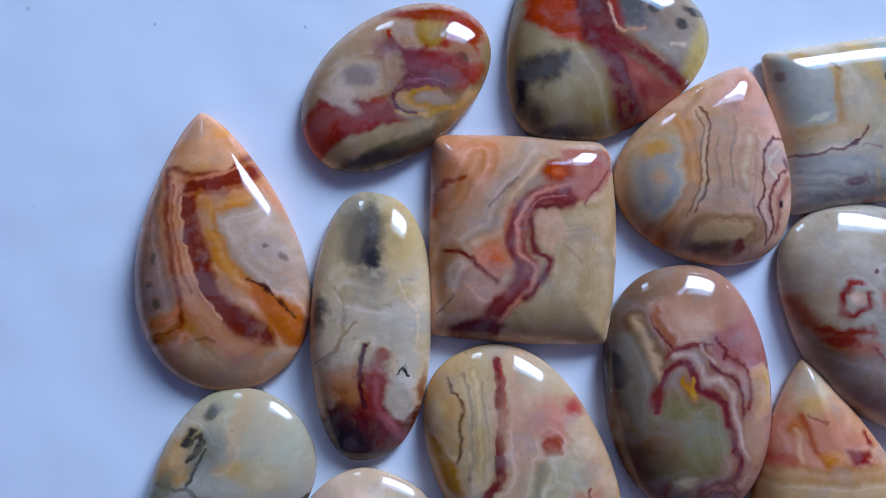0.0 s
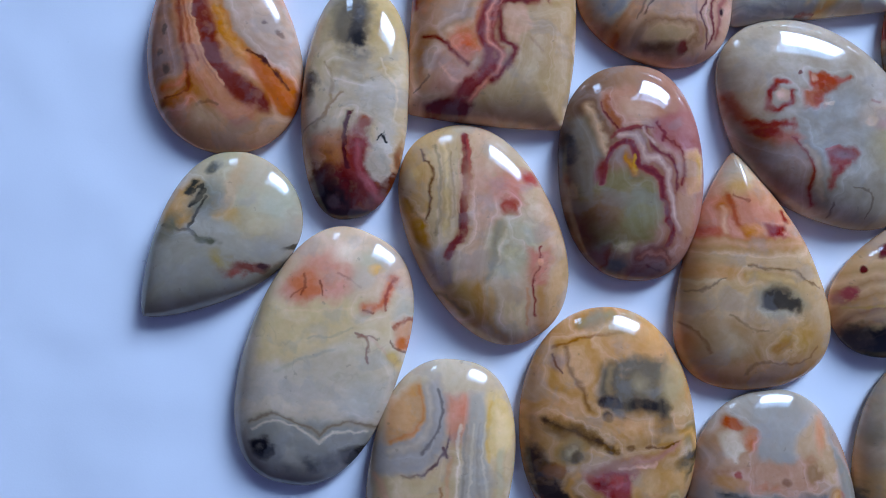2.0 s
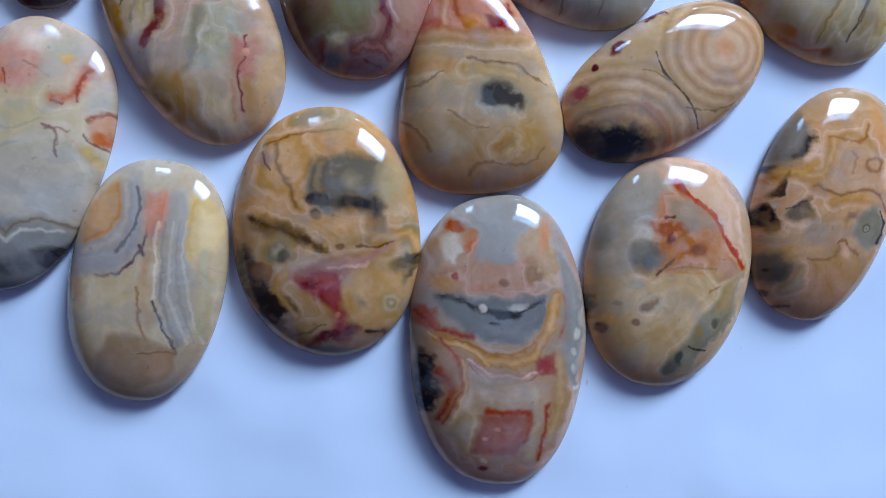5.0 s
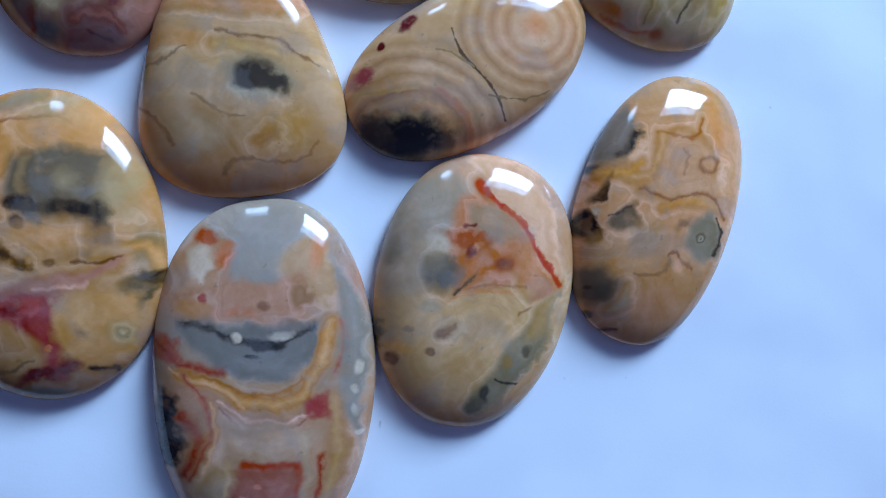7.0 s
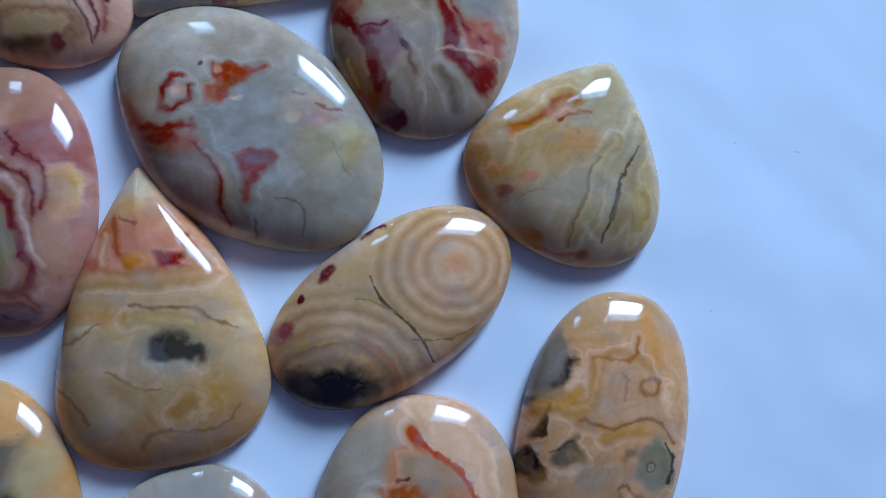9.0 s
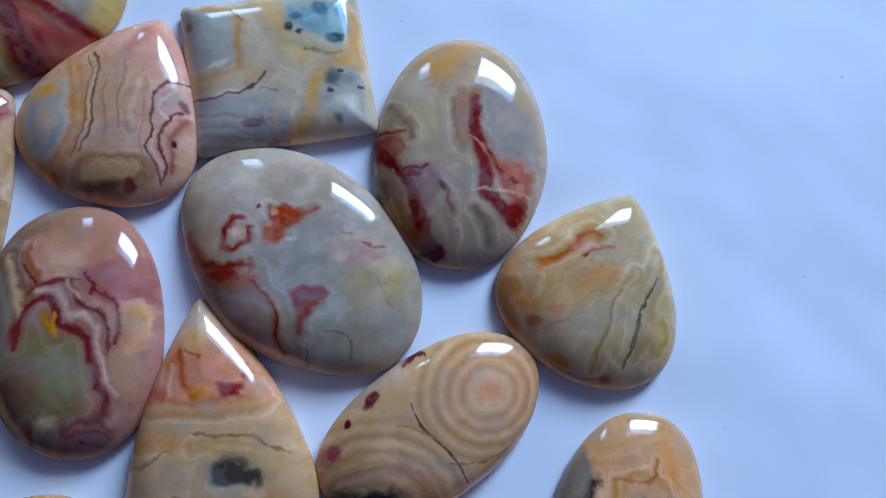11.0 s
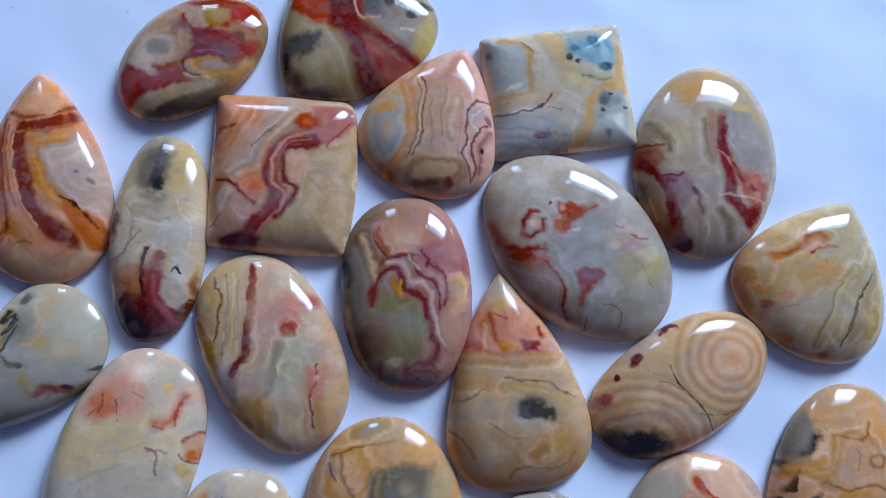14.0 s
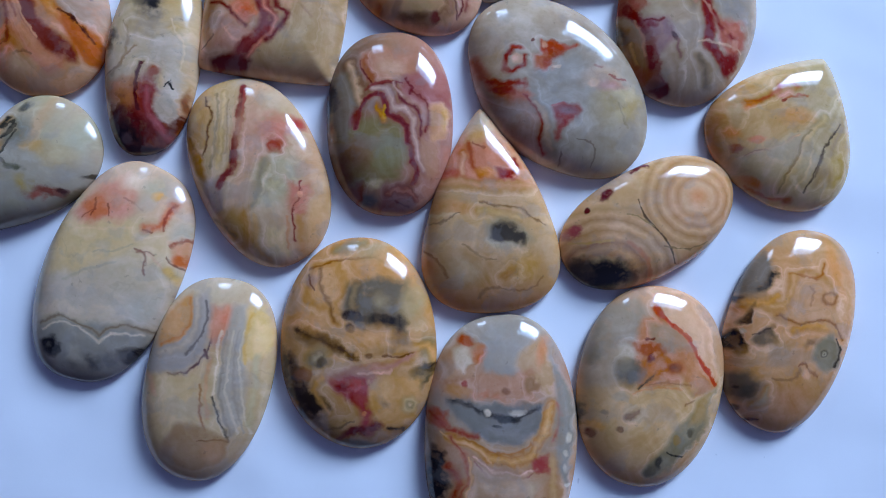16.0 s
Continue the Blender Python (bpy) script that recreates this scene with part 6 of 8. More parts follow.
cabochon("oval_stone", outline(1.233, 1.897, 2.37, -0.068, 0.104, 0.025, 0.080), (3.88, -1.33), s.finish(), 0.60, "purple and olive polished agate oval with lace border")

# honey coloured polished agate teardrop with red tip and dark eye
s = Stone("tear_mid_agate", 15, coarse=0.055, fine=0.024)
s.base(-0.25, 1.74, -86, 3.61, [(0.702, 0.382, 0.191), (0.685, 0.267, 0.114), (0.673, 0.287, 0.123), (0.634, 0.331, 0.124), (0.651, 0.355, 0.131), (0.606, 0.33, 0.136), (0.6, 0.294, 0.0956), (0.594, 0.252, 0.0778)], 0.02, 5)
s.area([(-0.50, 1.54), (-0.30, 1.88), (0.03, 1.55), (-0.11, 1.41), (-0.40, 1.40)], (0.695, 0.445, 0.236), soft=0.124, rough=0.072)
s.blob(-0.26, 1.40, 0.18, 0.09, 0, (0.734, 0.355, 0.0931), soft=0.90, rough=0.65)
s.area([(-0.93, 0.53), (-0.69, 1.16), (-0.40, 1.26), (0.51, 0.94), (0.69, 0.60), (0.12, 0.50)], (0.695, 0.228, 0.107), soft=0.124, rough=0.144)
s.blob(-0.59, 1.16, 0.11, 0.13, 0, (0.667, 0.174, 0.0347), soft=0.84, rough=1.30)
s.line([(-0.45, 1.30), (-0.36, 0.88), (-0.22, 0.59)], 0.083, (0.516, 0.104, 0.0392), soft=0.95, rough=0.036)
s.line([(-0.35, 1.31), (-0.12, 1.17)], 0.035, (0.332, 0.0523, 0.0149), soft=0.95, rough=0.036, top=0.7)
s.blob(-0.84, 0.63, 0.20, 0.09, 0, (0.575, 0.0762, 0.0257), soft=0.84, rough=1.30)
s.line([(-0.57, 1.06), (-0.53, 0.59)], 0.083, (0.823, 0.384, 0.193), soft=0.95, rough=0.036)
s.blob(-0.12, 0.64, 0.18, 0.13, 0, (0.756, 0.246, 0.0439), soft=0.84, rough=0.65)
s.area([(0.12, 0.74), (0.39, 0.74), (0.42, 0.55), (0.16, 0.55)], (0.367, 0.0267, 0.0214), soft=0.076, rough=0.120)
s.line([(0.46, 0.98), (0.50, 0.81), (0.39, 0.69)], 0.058, (0.329, 0.0356, 0.0231), soft=0.95, rough=0.036)
s.area([(0.46, 0.79), (0.69, 0.75), (0.79, 0.51), (0.55, 0.51)], (0.782, 0.384, 0.206), soft=0.100, rough=0.072)
s.line([(-0.98, 0.44), (-0.27, 0.40), (0.69, 0.46)], 0.111, (0.745, 0.357, 0.166), soft=0.95, rough=0.036, rings=[(0.745, 0.357, 0.166), (0.694, 0.332, 0.13)])
s.blob(-0.75, -0.08, 0.42, 0.13, 0, (0.687, 0.295, 0.075), soft=0.90, rough=0.65)
s.line([(-1.08, -0.22), (-0.84, -0.25), (-0.56, -0.22)], 0.046, (0.75, 0.462, 0.208), soft=0.95, rough=0.036)
s.line([(-1.08, -0.37), (-0.75, -0.33), (-0.56, -0.17)], 0.035, (0.251, 0.111, 0.0357), soft=0.95, rough=0.036, top=0.7)
s.line([(-0.22, 0.07), (0.11, 0.01), (0.59, 0.05), (0.83, -0.11), (1.11, -0.25)], 0.046, (0.309, 0.139, 0.0389), soft=0.95, rough=0.060, rings=[(0.309, 0.139, 0.0389), (0.579, 0.293, 0.0902)])
s.line([(-0.22, -0.07), (0.20, -0.12), (0.59, -0.16)], 0.083, (0.744, 0.423, 0.156), soft=0.95, rough=0.036)
s.area([(-0.04, -0.36), (0.30, -0.21), (0.77, -0.35), (0.87, -0.54), (0.39, -0.68), (0.01, -0.64)], (0.433, 0.282, 0.126), soft=0.136, rough=0.072)
s.area([(0.05, -0.60), (0.11, -0.37), (0.34, -0.30), (0.73, -0.42), (0.68, -0.59)], (0.0669, 0.0455, 0.0246), soft=0.088, rough=0.144)
s.blob(0.25, -0.64, 0.28, 0.06, 0, (0.523, 0.367, 0.189), soft=0.84, rough=0.65)
s.line([(-0.42, -0.74), (-0.23, -0.88), (-0.04, -0.98), (0.19, -0.92)], 0.035, (0.29, 0.138, 0.0388), soft=0.95, rough=0.036, top=0.7)
s.blob(-0.43, -1.25, 0.42, 0.32, 0, (0.643, 0.39, 0.186), soft=0.70, rough=0.65, rings=[(0.643, 0.39, 0.186), (0.595, 0.354, 0.164), (0.532, 0.284, 0.113)])
s.blob(0.72, -1.06, 0.32, 0.28, 0, (0.658, 0.311, 0.0649), soft=0.90, rough=0.65)
s.blob(0.43, -1.25, 0.20, 0.17, 0, (0.693, 0.332, 0.12), soft=0.56, rough=0.65, rings=[(0.693, 0.332, 0.12), (0.596, 0.264, 0.0781), (0.678, 0.331, 0.11)])
s.line([(0.28, -1.48), (0.57, -1.56), (0.95, -1.48), (1.14, -1.29)], 0.040, (0.374, 0.14, 0.0324), soft=0.95, rough=0.036, top=0.7)
s.line([(-1.13, -0.93), (-0.95, -1.07), (-0.76, -1.40)], 0.046, (0.349, 0.14, 0.0424), soft=0.95, rough=0.036)
s.line([(-0.10, -1.72), (0.04, -1.58), (0.28, -1.50)], 0.046, (0.407, 0.177, 0.052), soft=0.95, rough=0.036)
s.blob(-1.14, -1.21, 0.17, 0.18, 0, (0.619, 0.236, 0.0588), soft=0.90, rough=0.65)
cabochon("teardrop_stone", outline(2.006, 1.454, 2.25, 0.297, 0.693, 0.015, 1.701), (5.89, -2.91), s.finish(), 0.60, "honey coloured polished agate teardrop with red tip and dark eye")

# peach polished agate oval with concentric rings and black spot
s = Stone("peach_agate", 16, coarse=0.02, fine=0.012)
s.base(-1.63, -0.42, 19, 3.29, [(0.626, 0.317, 0.117), (0.662, 0.355, 0.144), (0.662, 0.355, 0.144), (0.68, 0.319, 0.111), (0.634, 0.25, 0.069)])
s.blob(1.3, 0.36, 0.30, 0.82, -10, (0.662, 0.251, 0.069), soft=0.8)
s.blob(-0.86, -1.25, 1.61, 1.50, 0, (0.614, 0.266, 0.087), soft=0.12, rough=0.06, rings=[(0.049, 0.034, 0.025), (0.072, 0.05, 0.033), (0.194, 0.125, 0.054), (0.515, 0.277, 0.086), (0.636, 0.371, 0.136), (0.504, 0.217, 0.071), (0.684, 0.336, 0.119), (0.453, 0.189, 0.069), (0.724, 0.377, 0.155), (0.562, 0.264, 0.086), (0.764, 0.42, 0.197), (0.511, 0.247, 0.091), (0.73, 0.398, 0.185), (0.57, 0.297, 0.108), (0.696, 0.376, 0.164)])
s.blob(0.8, 0.47, 1.12, 1.05, 0, (0.688, 0.339, 0.144), soft=0.06, rough=0.04, rings=[(0.686, 0.237, 0.064), (0.734, 0.304, 0.104), (0.756, 0.38, 0.175), (0.766, 0.421, 0.207), (0.62, 0.283, 0.108), (0.76, 0.4, 0.186), (0.59, 0.266, 0.1), (0.764, 0.42, 0.197), (0.534, 0.248, 0.085), (0.729, 0.398, 0.175), (0.538, 0.263, 0.092), (0.695, 0.376, 0.155)])
s.blob(-0.89, -1.1, 0.58, 0.31, 6, (0.017, 0.013, 0.013), soft=0.5, rough=0.8)
s.blob(-1.35, -1.08, 0.30, 0.18, -10, (0.078, 0.046, 0.028), soft=0.6, rough=0.8)
s.line([(-0.48, -0.51), (-0.12, -0.78), (0.03, -1.22)], 0.067, (0.623, 0.195, 0.061), soft=0.8, top=0.8)
s.line([(-0.34, 0.34), (-0.2, 0.03), (-0.02, -0.16), (0.27, -0.43), (0.46, -0.81)], 0.030, (0.14, 0.069, 0.024), soft=0.8)
s.line([(-0.02, -0.16), (-0.32, -0.0), (-0.54, 0.04)], 0.022, (0.392, 0.224, 0.074), soft=0.9)
s.line([(0.19, -0.5), (0.71, -0.52), (1.1, -0.35)], 0.022, (0.287, 0.158, 0.051), soft=0.9)
s.blob(-0.74, 0.73, 0.52, 0.15, 40, (0.59, 0.356, 0.21), soft=0.7)
s.line([(-0.44, 0.87), (-0.28, 1.02), (-0.13, 1.06)], 0.060, (0.173, 0.024, 0.027), soft=0.6, rough=0.14)
s.blob(-0.93, 0.43, 0.15, 0.07, 50, (0.155, 0.012, 0.015), soft=0.5, rough=1.6)
s.blob(-1.26, 0.09, 0.05, 0.08, -15, (0.129, 0.009, 0.008), soft=0.4, rough=0.9)
s.blob(-1.45, -0.29, 0.19, 0.10, 50, (0.395, 0.064, 0.059), soft=0.6, rough=2.0)
s.line([(-1.56, -0.57), (-1.2, -0.51), (-0.77, -0.46)], 0.037, (0.624, 0.331, 0.09), soft=0.9)
cabochon("oval_stone", outline(1.865, 1.140, 2.30, -0.081, 0.209, 0.033, 0.569), (9.04, -2.91), s.finish(lace=0.02), 0.56, "peach polished agate oval with concentric rings and black spot")

# grey and cream polished agate oval with wavy stripes
s = Stone("gray_small_agate", 17, coarse=0.055, fine=0.024)
s.base(-0.85, 1.72, -77, 3.44, [(0.575, 0.405, 0.242), (0.592, 0.379, 0.203), (0.609, 0.354, 0.164), (0.644, 0.406, 0.192), (0.614, 0.389, 0.185), (0.482, 0.284, 0.137)], 0.01, 5)
s.area([(-1.07, 0.44), (-0.66, 1.17), (-0.12, 1.63), (0.07, 1.17), (-0.06, 0.44), (-0.47, 0.08), (-1.01, -0.01)], (0.428, 0.319, 0.236), soft=0.136, rough=0.072)
s.area([(-0.89, 0.62), (-0.85, 1.17), (-0.48, 1.45), (-0.43, 0.90), (-0.57, 0.67)], (0.707, 0.323, 0.11), soft=0.112, rough=0.072)
s.line([(-0.44, 1.45), (-0.43, 0.99), (-0.55, 0.72), (-0.84, 0.58)], 0.083, (0.64, 0.226, 0.0655), soft=0.95, rough=0.036, rings=[(0.64, 0.226, 0.0655), (0.66, 0.356, 0.165)])
s.line([(-0.30, 1.45), (-0.28, 0.90), (-0.47, 0.53), (-0.84, 0.44)], 0.097, (0.576, 0.406, 0.273), soft=0.95, rough=0.036)
s.line([(-0.10, 1.45), (-0.04, 1.08), (-0.18, 0.72), (-0.38, 0.44)], 0.046, (0.198, 0.143, 0.111), soft=0.95, rough=0.036)
s.line([(0.14, 1.08), (0.10, 0.72), (-0.02, 0.40), (-0.38, 0.08), (-0.65, -0.01)], 0.046, (0.154, 0.0638, 0.0436), soft=0.95, rough=0.060, rings=[(0.154, 0.0638, 0.0436), (0.36, 0.204, 0.133)])
s.line([(-0.02, 0.53), (0.03, 0.35)], 0.046, (0.134, 0.036, 0.0234), soft=0.95, rough=0.036)
s.area([(0.07, 1.36), (0.48, 1.31), (0.39, 0.90), (0.21, 0.63), (0.07, 0.90)], (0.668, 0.247, 0.121), soft=0.124, rough=0.072)
s.blob(0.34, 1.13, 0.13, 0.13, 0, (0.715, 0.21, 0.0939), soft=0.90, rough=0.65)
s.area([(0.31, -0.10), (0.43, 1.36), (0.71, 1.36), (0.72, -0.65), (0.50, -1.01)], (0.493, 0.368, 0.251), soft=0.112, rough=0.072)
s.line([(0.27, 0.90), (0.21, 0.44), (0.26, -0.01), (0.28, -0.46), (0.41, -1.01)], 0.040, (0.85, 0.608, 0.371), soft=0.95, rough=0.036, top=0.7)
s.line([(0.36, 0.90), (0.30, 0.44), (0.35, -0.01), (0.38, -0.46), (0.50, -1.01)], 0.040, (0.338, 0.24, 0.156), soft=0.95, rough=0.036, top=0.7)
s.line([(0.48, 0.90), (0.41, 0.44), (0.46, -0.01), (0.49, -0.46), (0.61, -1.01)], 0.040, (0.704, 0.516, 0.328), soft=0.95, rough=0.036, top=0.7)
s.line([(0.59, 0.90), (0.52, 0.44), (0.57, -0.01), (0.60, -0.46), (0.72, -1.01)], 0.040, (0.396, 0.283, 0.189), soft=0.95, rough=0.036, top=0.7)
s.line([(0.70, 0.90), (0.63, 0.44), (0.68, -0.01), (0.71, -0.46), (0.83, -1.01)], 0.040, (0.738, 0.541, 0.344), soft=0.95, rough=0.036, top=0.7)
s.line([(0.25, -0.28), (0.30, -0.55), (0.41, -0.92), (0.47, -1.14)], 0.046, (0.126, 0.0822, 0.0486), soft=0.95, rough=0.036, rings=[(0.126, 0.0822, 0.0486), (0.31, 0.21, 0.122)])
s.area([(0.72, 0.44), (0.76, 1.36), (0.99, 1.32), (1.13, 0.63), (0.99, 0.45)], (0.746, 0.444, 0.157), soft=0.112, rough=0.072)
s.area([(0.90, 1.09), (1.10, 0.90), (1.10, 0.45), (0.95, 0.49)], (0.839, 0.523, 0.226), soft=0.076, rough=0.072)
s.line([(0.82, 1.27), (0.73, 0.81), (0.76, 0.35)], 0.058, (0.697, 0.379, 0.0934), soft=0.95, rough=0.036)
s.line([(0.99, 0.45), (0.90, -0.10), (0.82, -0.83)], 0.111, (0.596, 0.421, 0.213), soft=0.95, rough=0.036)
s.area([(-1.00, -0.64), (-0.83, -0.10), (-0.10, 0.08), (0.09, -0.64), (-0.82, -1.18)], (0.659, 0.411, 0.187), soft=0.136, rough=0.072)
s.line([(-0.01, -0.10), (0.04, -0.46), (0.06, -0.83)], 0.046, (0.405, 0.155, 0.049), soft=0.95, rough=0.036, rings=[(0.405, 0.155, 0.049), (0.603, 0.307, 0.123)])
s.line([(0.08, 0.35), (0.10, -0.10), (0.16, -0.64)], 0.058, (0.698, 0.356, 0.165), soft=0.95, rough=0.036)
s.area([(-0.63, -1.45), (-0.59, -1.09), (-0.37, -0.78), (0.04, -0.82), (0.45, -1.14), (0.46, -1.46), (-0.09, -1.68)], (0.466, 0.258, 0.124), soft=0.100, rough=0.072)
s.line([(-0.05, -1.08), (0.23, -1.06), (0.45, -1.14)], 0.035, (0.208, 0.0835, 0.0298), soft=0.95, rough=0.036, top=0.7)
s.blob(0.23, -1.28, 0.20, 0.17, 0, (0.543, 0.264, 0.113), soft=0.90, rough=0.65)
s.line([(-1.01, -0.01), (-0.87, -0.37)], 0.083, (0.699, 0.357, 0.178), soft=0.95, rough=0.036)
cabochon("oval_stone", outline(1.180, 1.961, 2.36, -0.052, 0.092, 0.048, -0.138), (0.87, -6.43), s.finish(lace=0.03), 0.58, "grey and cream polished agate oval with wavy stripes")

# mossy ochre polished agate oval with magenta patch
s = Stone("bottom_agate", 18, coarse=0.055, fine=0.024)
s.base(-0.36, 1.92, -82, 4.00, [(0.591, 0.262, 0.0806), (0.643, 0.283, 0.0862), (0.577, 0.262, 0.076), (0.55, 0.262, 0.0848), (0.536, 0.254, 0.0799), (0.466, 0.205, 0.0574)], 0.02, 5)
s.area([(-1.15, 0.77), (-1.02, 1.41), (-0.42, 1.60), (-0.25, 1.14), (-0.38, 0.49), (-0.76, 0.47)], (0.685, 0.314, 0.104), soft=0.111, rough=0.072)
s.line([(-1.05, 1.32), (-0.64, 1.47), (-0.11, 1.54), (0.59, 1.47)], 0.041, (0.398, 0.142, 0.0339), soft=0.95, rough=0.036)
s.line([(-0.83, 1.34), (-0.74, 0.95), (-0.54, 0.64), (-0.45, 0.37)], 0.074, (0.346, 0.142, 0.0434), soft=0.95, rough=0.036, rings=[(0.346, 0.142, 0.0434), (0.466, 0.205, 0.0638)])
s.blob(-0.97, 1.09, 0.15, 0.12, 0, (0.474, 0.243, 0.142), soft=0.56, rough=0.65)
s.line([(-1.05, 1.21), (-0.89, 0.94)], 0.041, (0.247, 0.0922, 0.0464), soft=0.95, rough=0.036)
s.blob(-0.98, 0.31, 0.37, 0.21, 0, (0.697, 0.297, 0.0901), soft=0.90, rough=0.65)
s.blob(0.23, 1.68, 0.50, 0.18, 0, (0.477, 0.281, 0.114), soft=0.90, rough=0.65)
s.line([(-0.58, 1.71), (-0.05, 1.82)], 0.124, (0.416, 0.26, 0.112), soft=0.95, rough=0.036)
s.area([(-0.31, 0.58), (-0.25, 1.02), (0.21, 1.20), (0.83, 1.20), (0.93, 0.80), (0.80, 0.07), (0.53, 0.06), (0.01, 0.28)], (0.175, 0.116, 0.0596), soft=0.132, rough=0.144)
s.blob(0.42, 0.82, 0.25, 0.23, 0, (0.469, 0.311, 0.149), soft=0.56, rough=0.39, rings=[(0.469, 0.311, 0.149), (0.333, 0.221, 0.11), (0.222, 0.143, 0.0734)])
s.line([(-0.09, 1.03), (-0.16, 0.66), (-0.07, 0.51)], 0.074, (0.357, 0.214, 0.0979), soft=0.95, rough=0.036)
s.blob(1.01, 0.81, 0.23, 0.37, 0, (0.479, 0.293, 0.114), soft=0.84, rough=0.65)
s.blob(0.51, 0.46, 0.31, 0.10, 0, (0.0267, 0.0175, 0.011), soft=0.56, rough=1.17)
s.blob(-0.11, 0.49, 0.18, 0.07, 0, (0.0431, 0.0231, 0.0125), soft=0.56, rough=1.17)
s.blob(-0.26, 0.46, 0.07, 0.06, 0, (0.0285, 0.0144, 0.008), soft=0.56, rough=0.65)
s.blob(-0.18, 0.27, 0.08, 0.08, 0, (0.0941, 0.0452, 0.0177), soft=0.56, rough=1.17)
s.line([(0.78, 0.55), (0.73, 0.27), (0.68, 0.08)], 0.111, (0.0436, 0.0271, 0.0137), soft=0.95, rough=0.096, rings=[(0.0436, 0.0271, 0.0137), (0.174, 0.106, 0.0462)])
s.blob(0.29, 0.13, 0.41, 0.18, 0, (0.698, 0.305, 0.0871), soft=0.90, rough=0.65)
s.blob(0.66, 1.59, 0.33, 0.21, 0, (0.725, 0.328, 0.105), soft=0.90, rough=0.65)
s.blob(-0.62, -0.07, 0.58, 0.12, -20, (0.217, 0.107, 0.0373), soft=0.84, rough=1.30)
s.blob(0.65, -0.14, 0.33, 0.08, 0, (0.404, 0.181, 0.0448), soft=0.84, rough=1.30)
s.blob(-0.88, -1.35, 0.41, 0.12, -30, (0.121, 0.0545, 0.0176), soft=0.84, rough=1.30)
s.blob(1.27, 0.01, 0.17, 0.25, 0, (0.303, 0.179, 0.0604), soft=0.84, rough=1.30)
s.line([(-1.12, 0.18), (-0.82, 0.04), (-0.43, -0.13), (-0.04, -0.25)], 0.087, (0.0855, 0.0345, 0.0112), soft=0.95, rough=0.144, rings=[(0.0855, 0.0345, 0.0112), (0.248, 0.103, 0.0276)])
s.blob(-0.08, -0.25, 0.12, 0.07, 0, (0.168, 0.0704, 0.0159), soft=0.56, rough=1.17)
s.blob(0.23, -0.23, 0.07, 0.06, 0, (0.247, 0.0978, 0.0201), soft=0.56, rough=0.65)
s.blob(-0.73, -0.35, 0.23, 0.20, 0, (0.468, 0.302, 0.134), soft=0.56, rough=0.52, rings=[(0.468, 0.302, 0.134), (0.256, 0.155, 0.0645), (0.508, 0.281, 0.0964)])
s.blob(-0.65, -0.43, 0.08, 0.08, 0, (0.139, 0.0796, 0.0321), soft=0.56, rough=0.65)
s.area([(-1.41, -0.50), (-1.41, -0.11), (-1.18, -0.41), (-0.78, -1.11), (-0.99, -1.35), (-1.31, -0.97)], (0.0639, 0.0275, 0.0108), soft=0.121, rough=0.180)
s.area([(-1.05, -0.96), (-0.70, -1.03), (-0.51, -1.22), (-0.77, -1.35)], (0.0458, 0.0213, 0.00871), soft=0.089, rough=0.144)
s.blob(-0.98, -0.64, 0.15, 0.10, 0, (0.455, 0.143, 0.0298), soft=0.56, rough=1.17)
s.blob(-1.15, -1.20, 0.12, 0.13, 0, (0.337, 0.0927, 0.0172), soft=0.56, rough=1.17)
s.blob(1.22, -0.56, 0.18, 0.20, 0, (0.147, 0.0964, 0.0403), soft=0.56, rough=1.04)
s.blob(1.37, -0.39, 0.17, 0.08, 0, (0.0616, 0.0378, 0.0153), soft=0.56, rough=1.04)
s.line([(1.29, -0.39), (1.49, -0.30)], 0.041, (0.0228, 0.0129, 0.008), soft=0.95, rough=0.036)
s.area([(-0.60, -0.71), (0.12, -0.40), (0.66, -0.38), (0.28, -0.67), (-0.25, -0.85)], (0.498, 0.197, 0.106), soft=0.089, rough=0.120)
s.line([(0.12, -0.52), (0.58, -0.44), (0.89, -0.25), (1.00, -0.12)], 0.111, (0.534, 0.219, 0.132), soft=0.95, rough=0.036, rings=[(0.534, 0.219, 0.132), (0.689, 0.328, 0.148)])
s.line([(0.08, -0.54), (0.51, -0.54), (0.66, -0.46)], 0.041, (0.821, 0.404, 0.24), soft=0.95, rough=0.036)
s.area([(-0.45, -0.78), (-0.11, -0.61), (0.28, -0.63), (0.33, -0.87), (0.14, -1.12), (-0.17, -1.01)], (0.359, 0.0435, 0.038), soft=0.121, rough=0.168)
s.blob(0.05, -0.76, 0.12, 0.08, 0, (0.506, 0.0759, 0.0596), soft=0.56, rough=1.17)
s.blob(-0.25, -0.85, 0.12, 0.07, 0, (0.252, 0.0193, 0.0177), soft=0.56, rough=1.17)
s.line([(0.14, -1.00), (0.27, -1.31), (0.32, -1.63)], 0.186, (0.378, 0.0358, 0.0321), soft=0.95, rough=0.096, rings=[(0.378, 0.0358, 0.0321), (0.482, 0.107, 0.0608)])
s.blob(0.23, -1.31, 0.05, 0.06, 0, (0.666, 0.192, 0.0583), soft=0.56, rough=0.65)
s.line([(-0.29, -1.81), (0.01, -1.68), (0.39, -1.55), (0.58, -1.46)], 0.111, (0.196, 0.00963, 0.008), soft=0.95, rough=0.168, rings=[(0.196, 0.00963, 0.008), (0.277, 0.029, 0.0164)])
s.blob(0.12, -1.64, 0.21, 0.08, 0, (0.172, 0.0107, 0.00904), soft=0.56, rough=1.17)
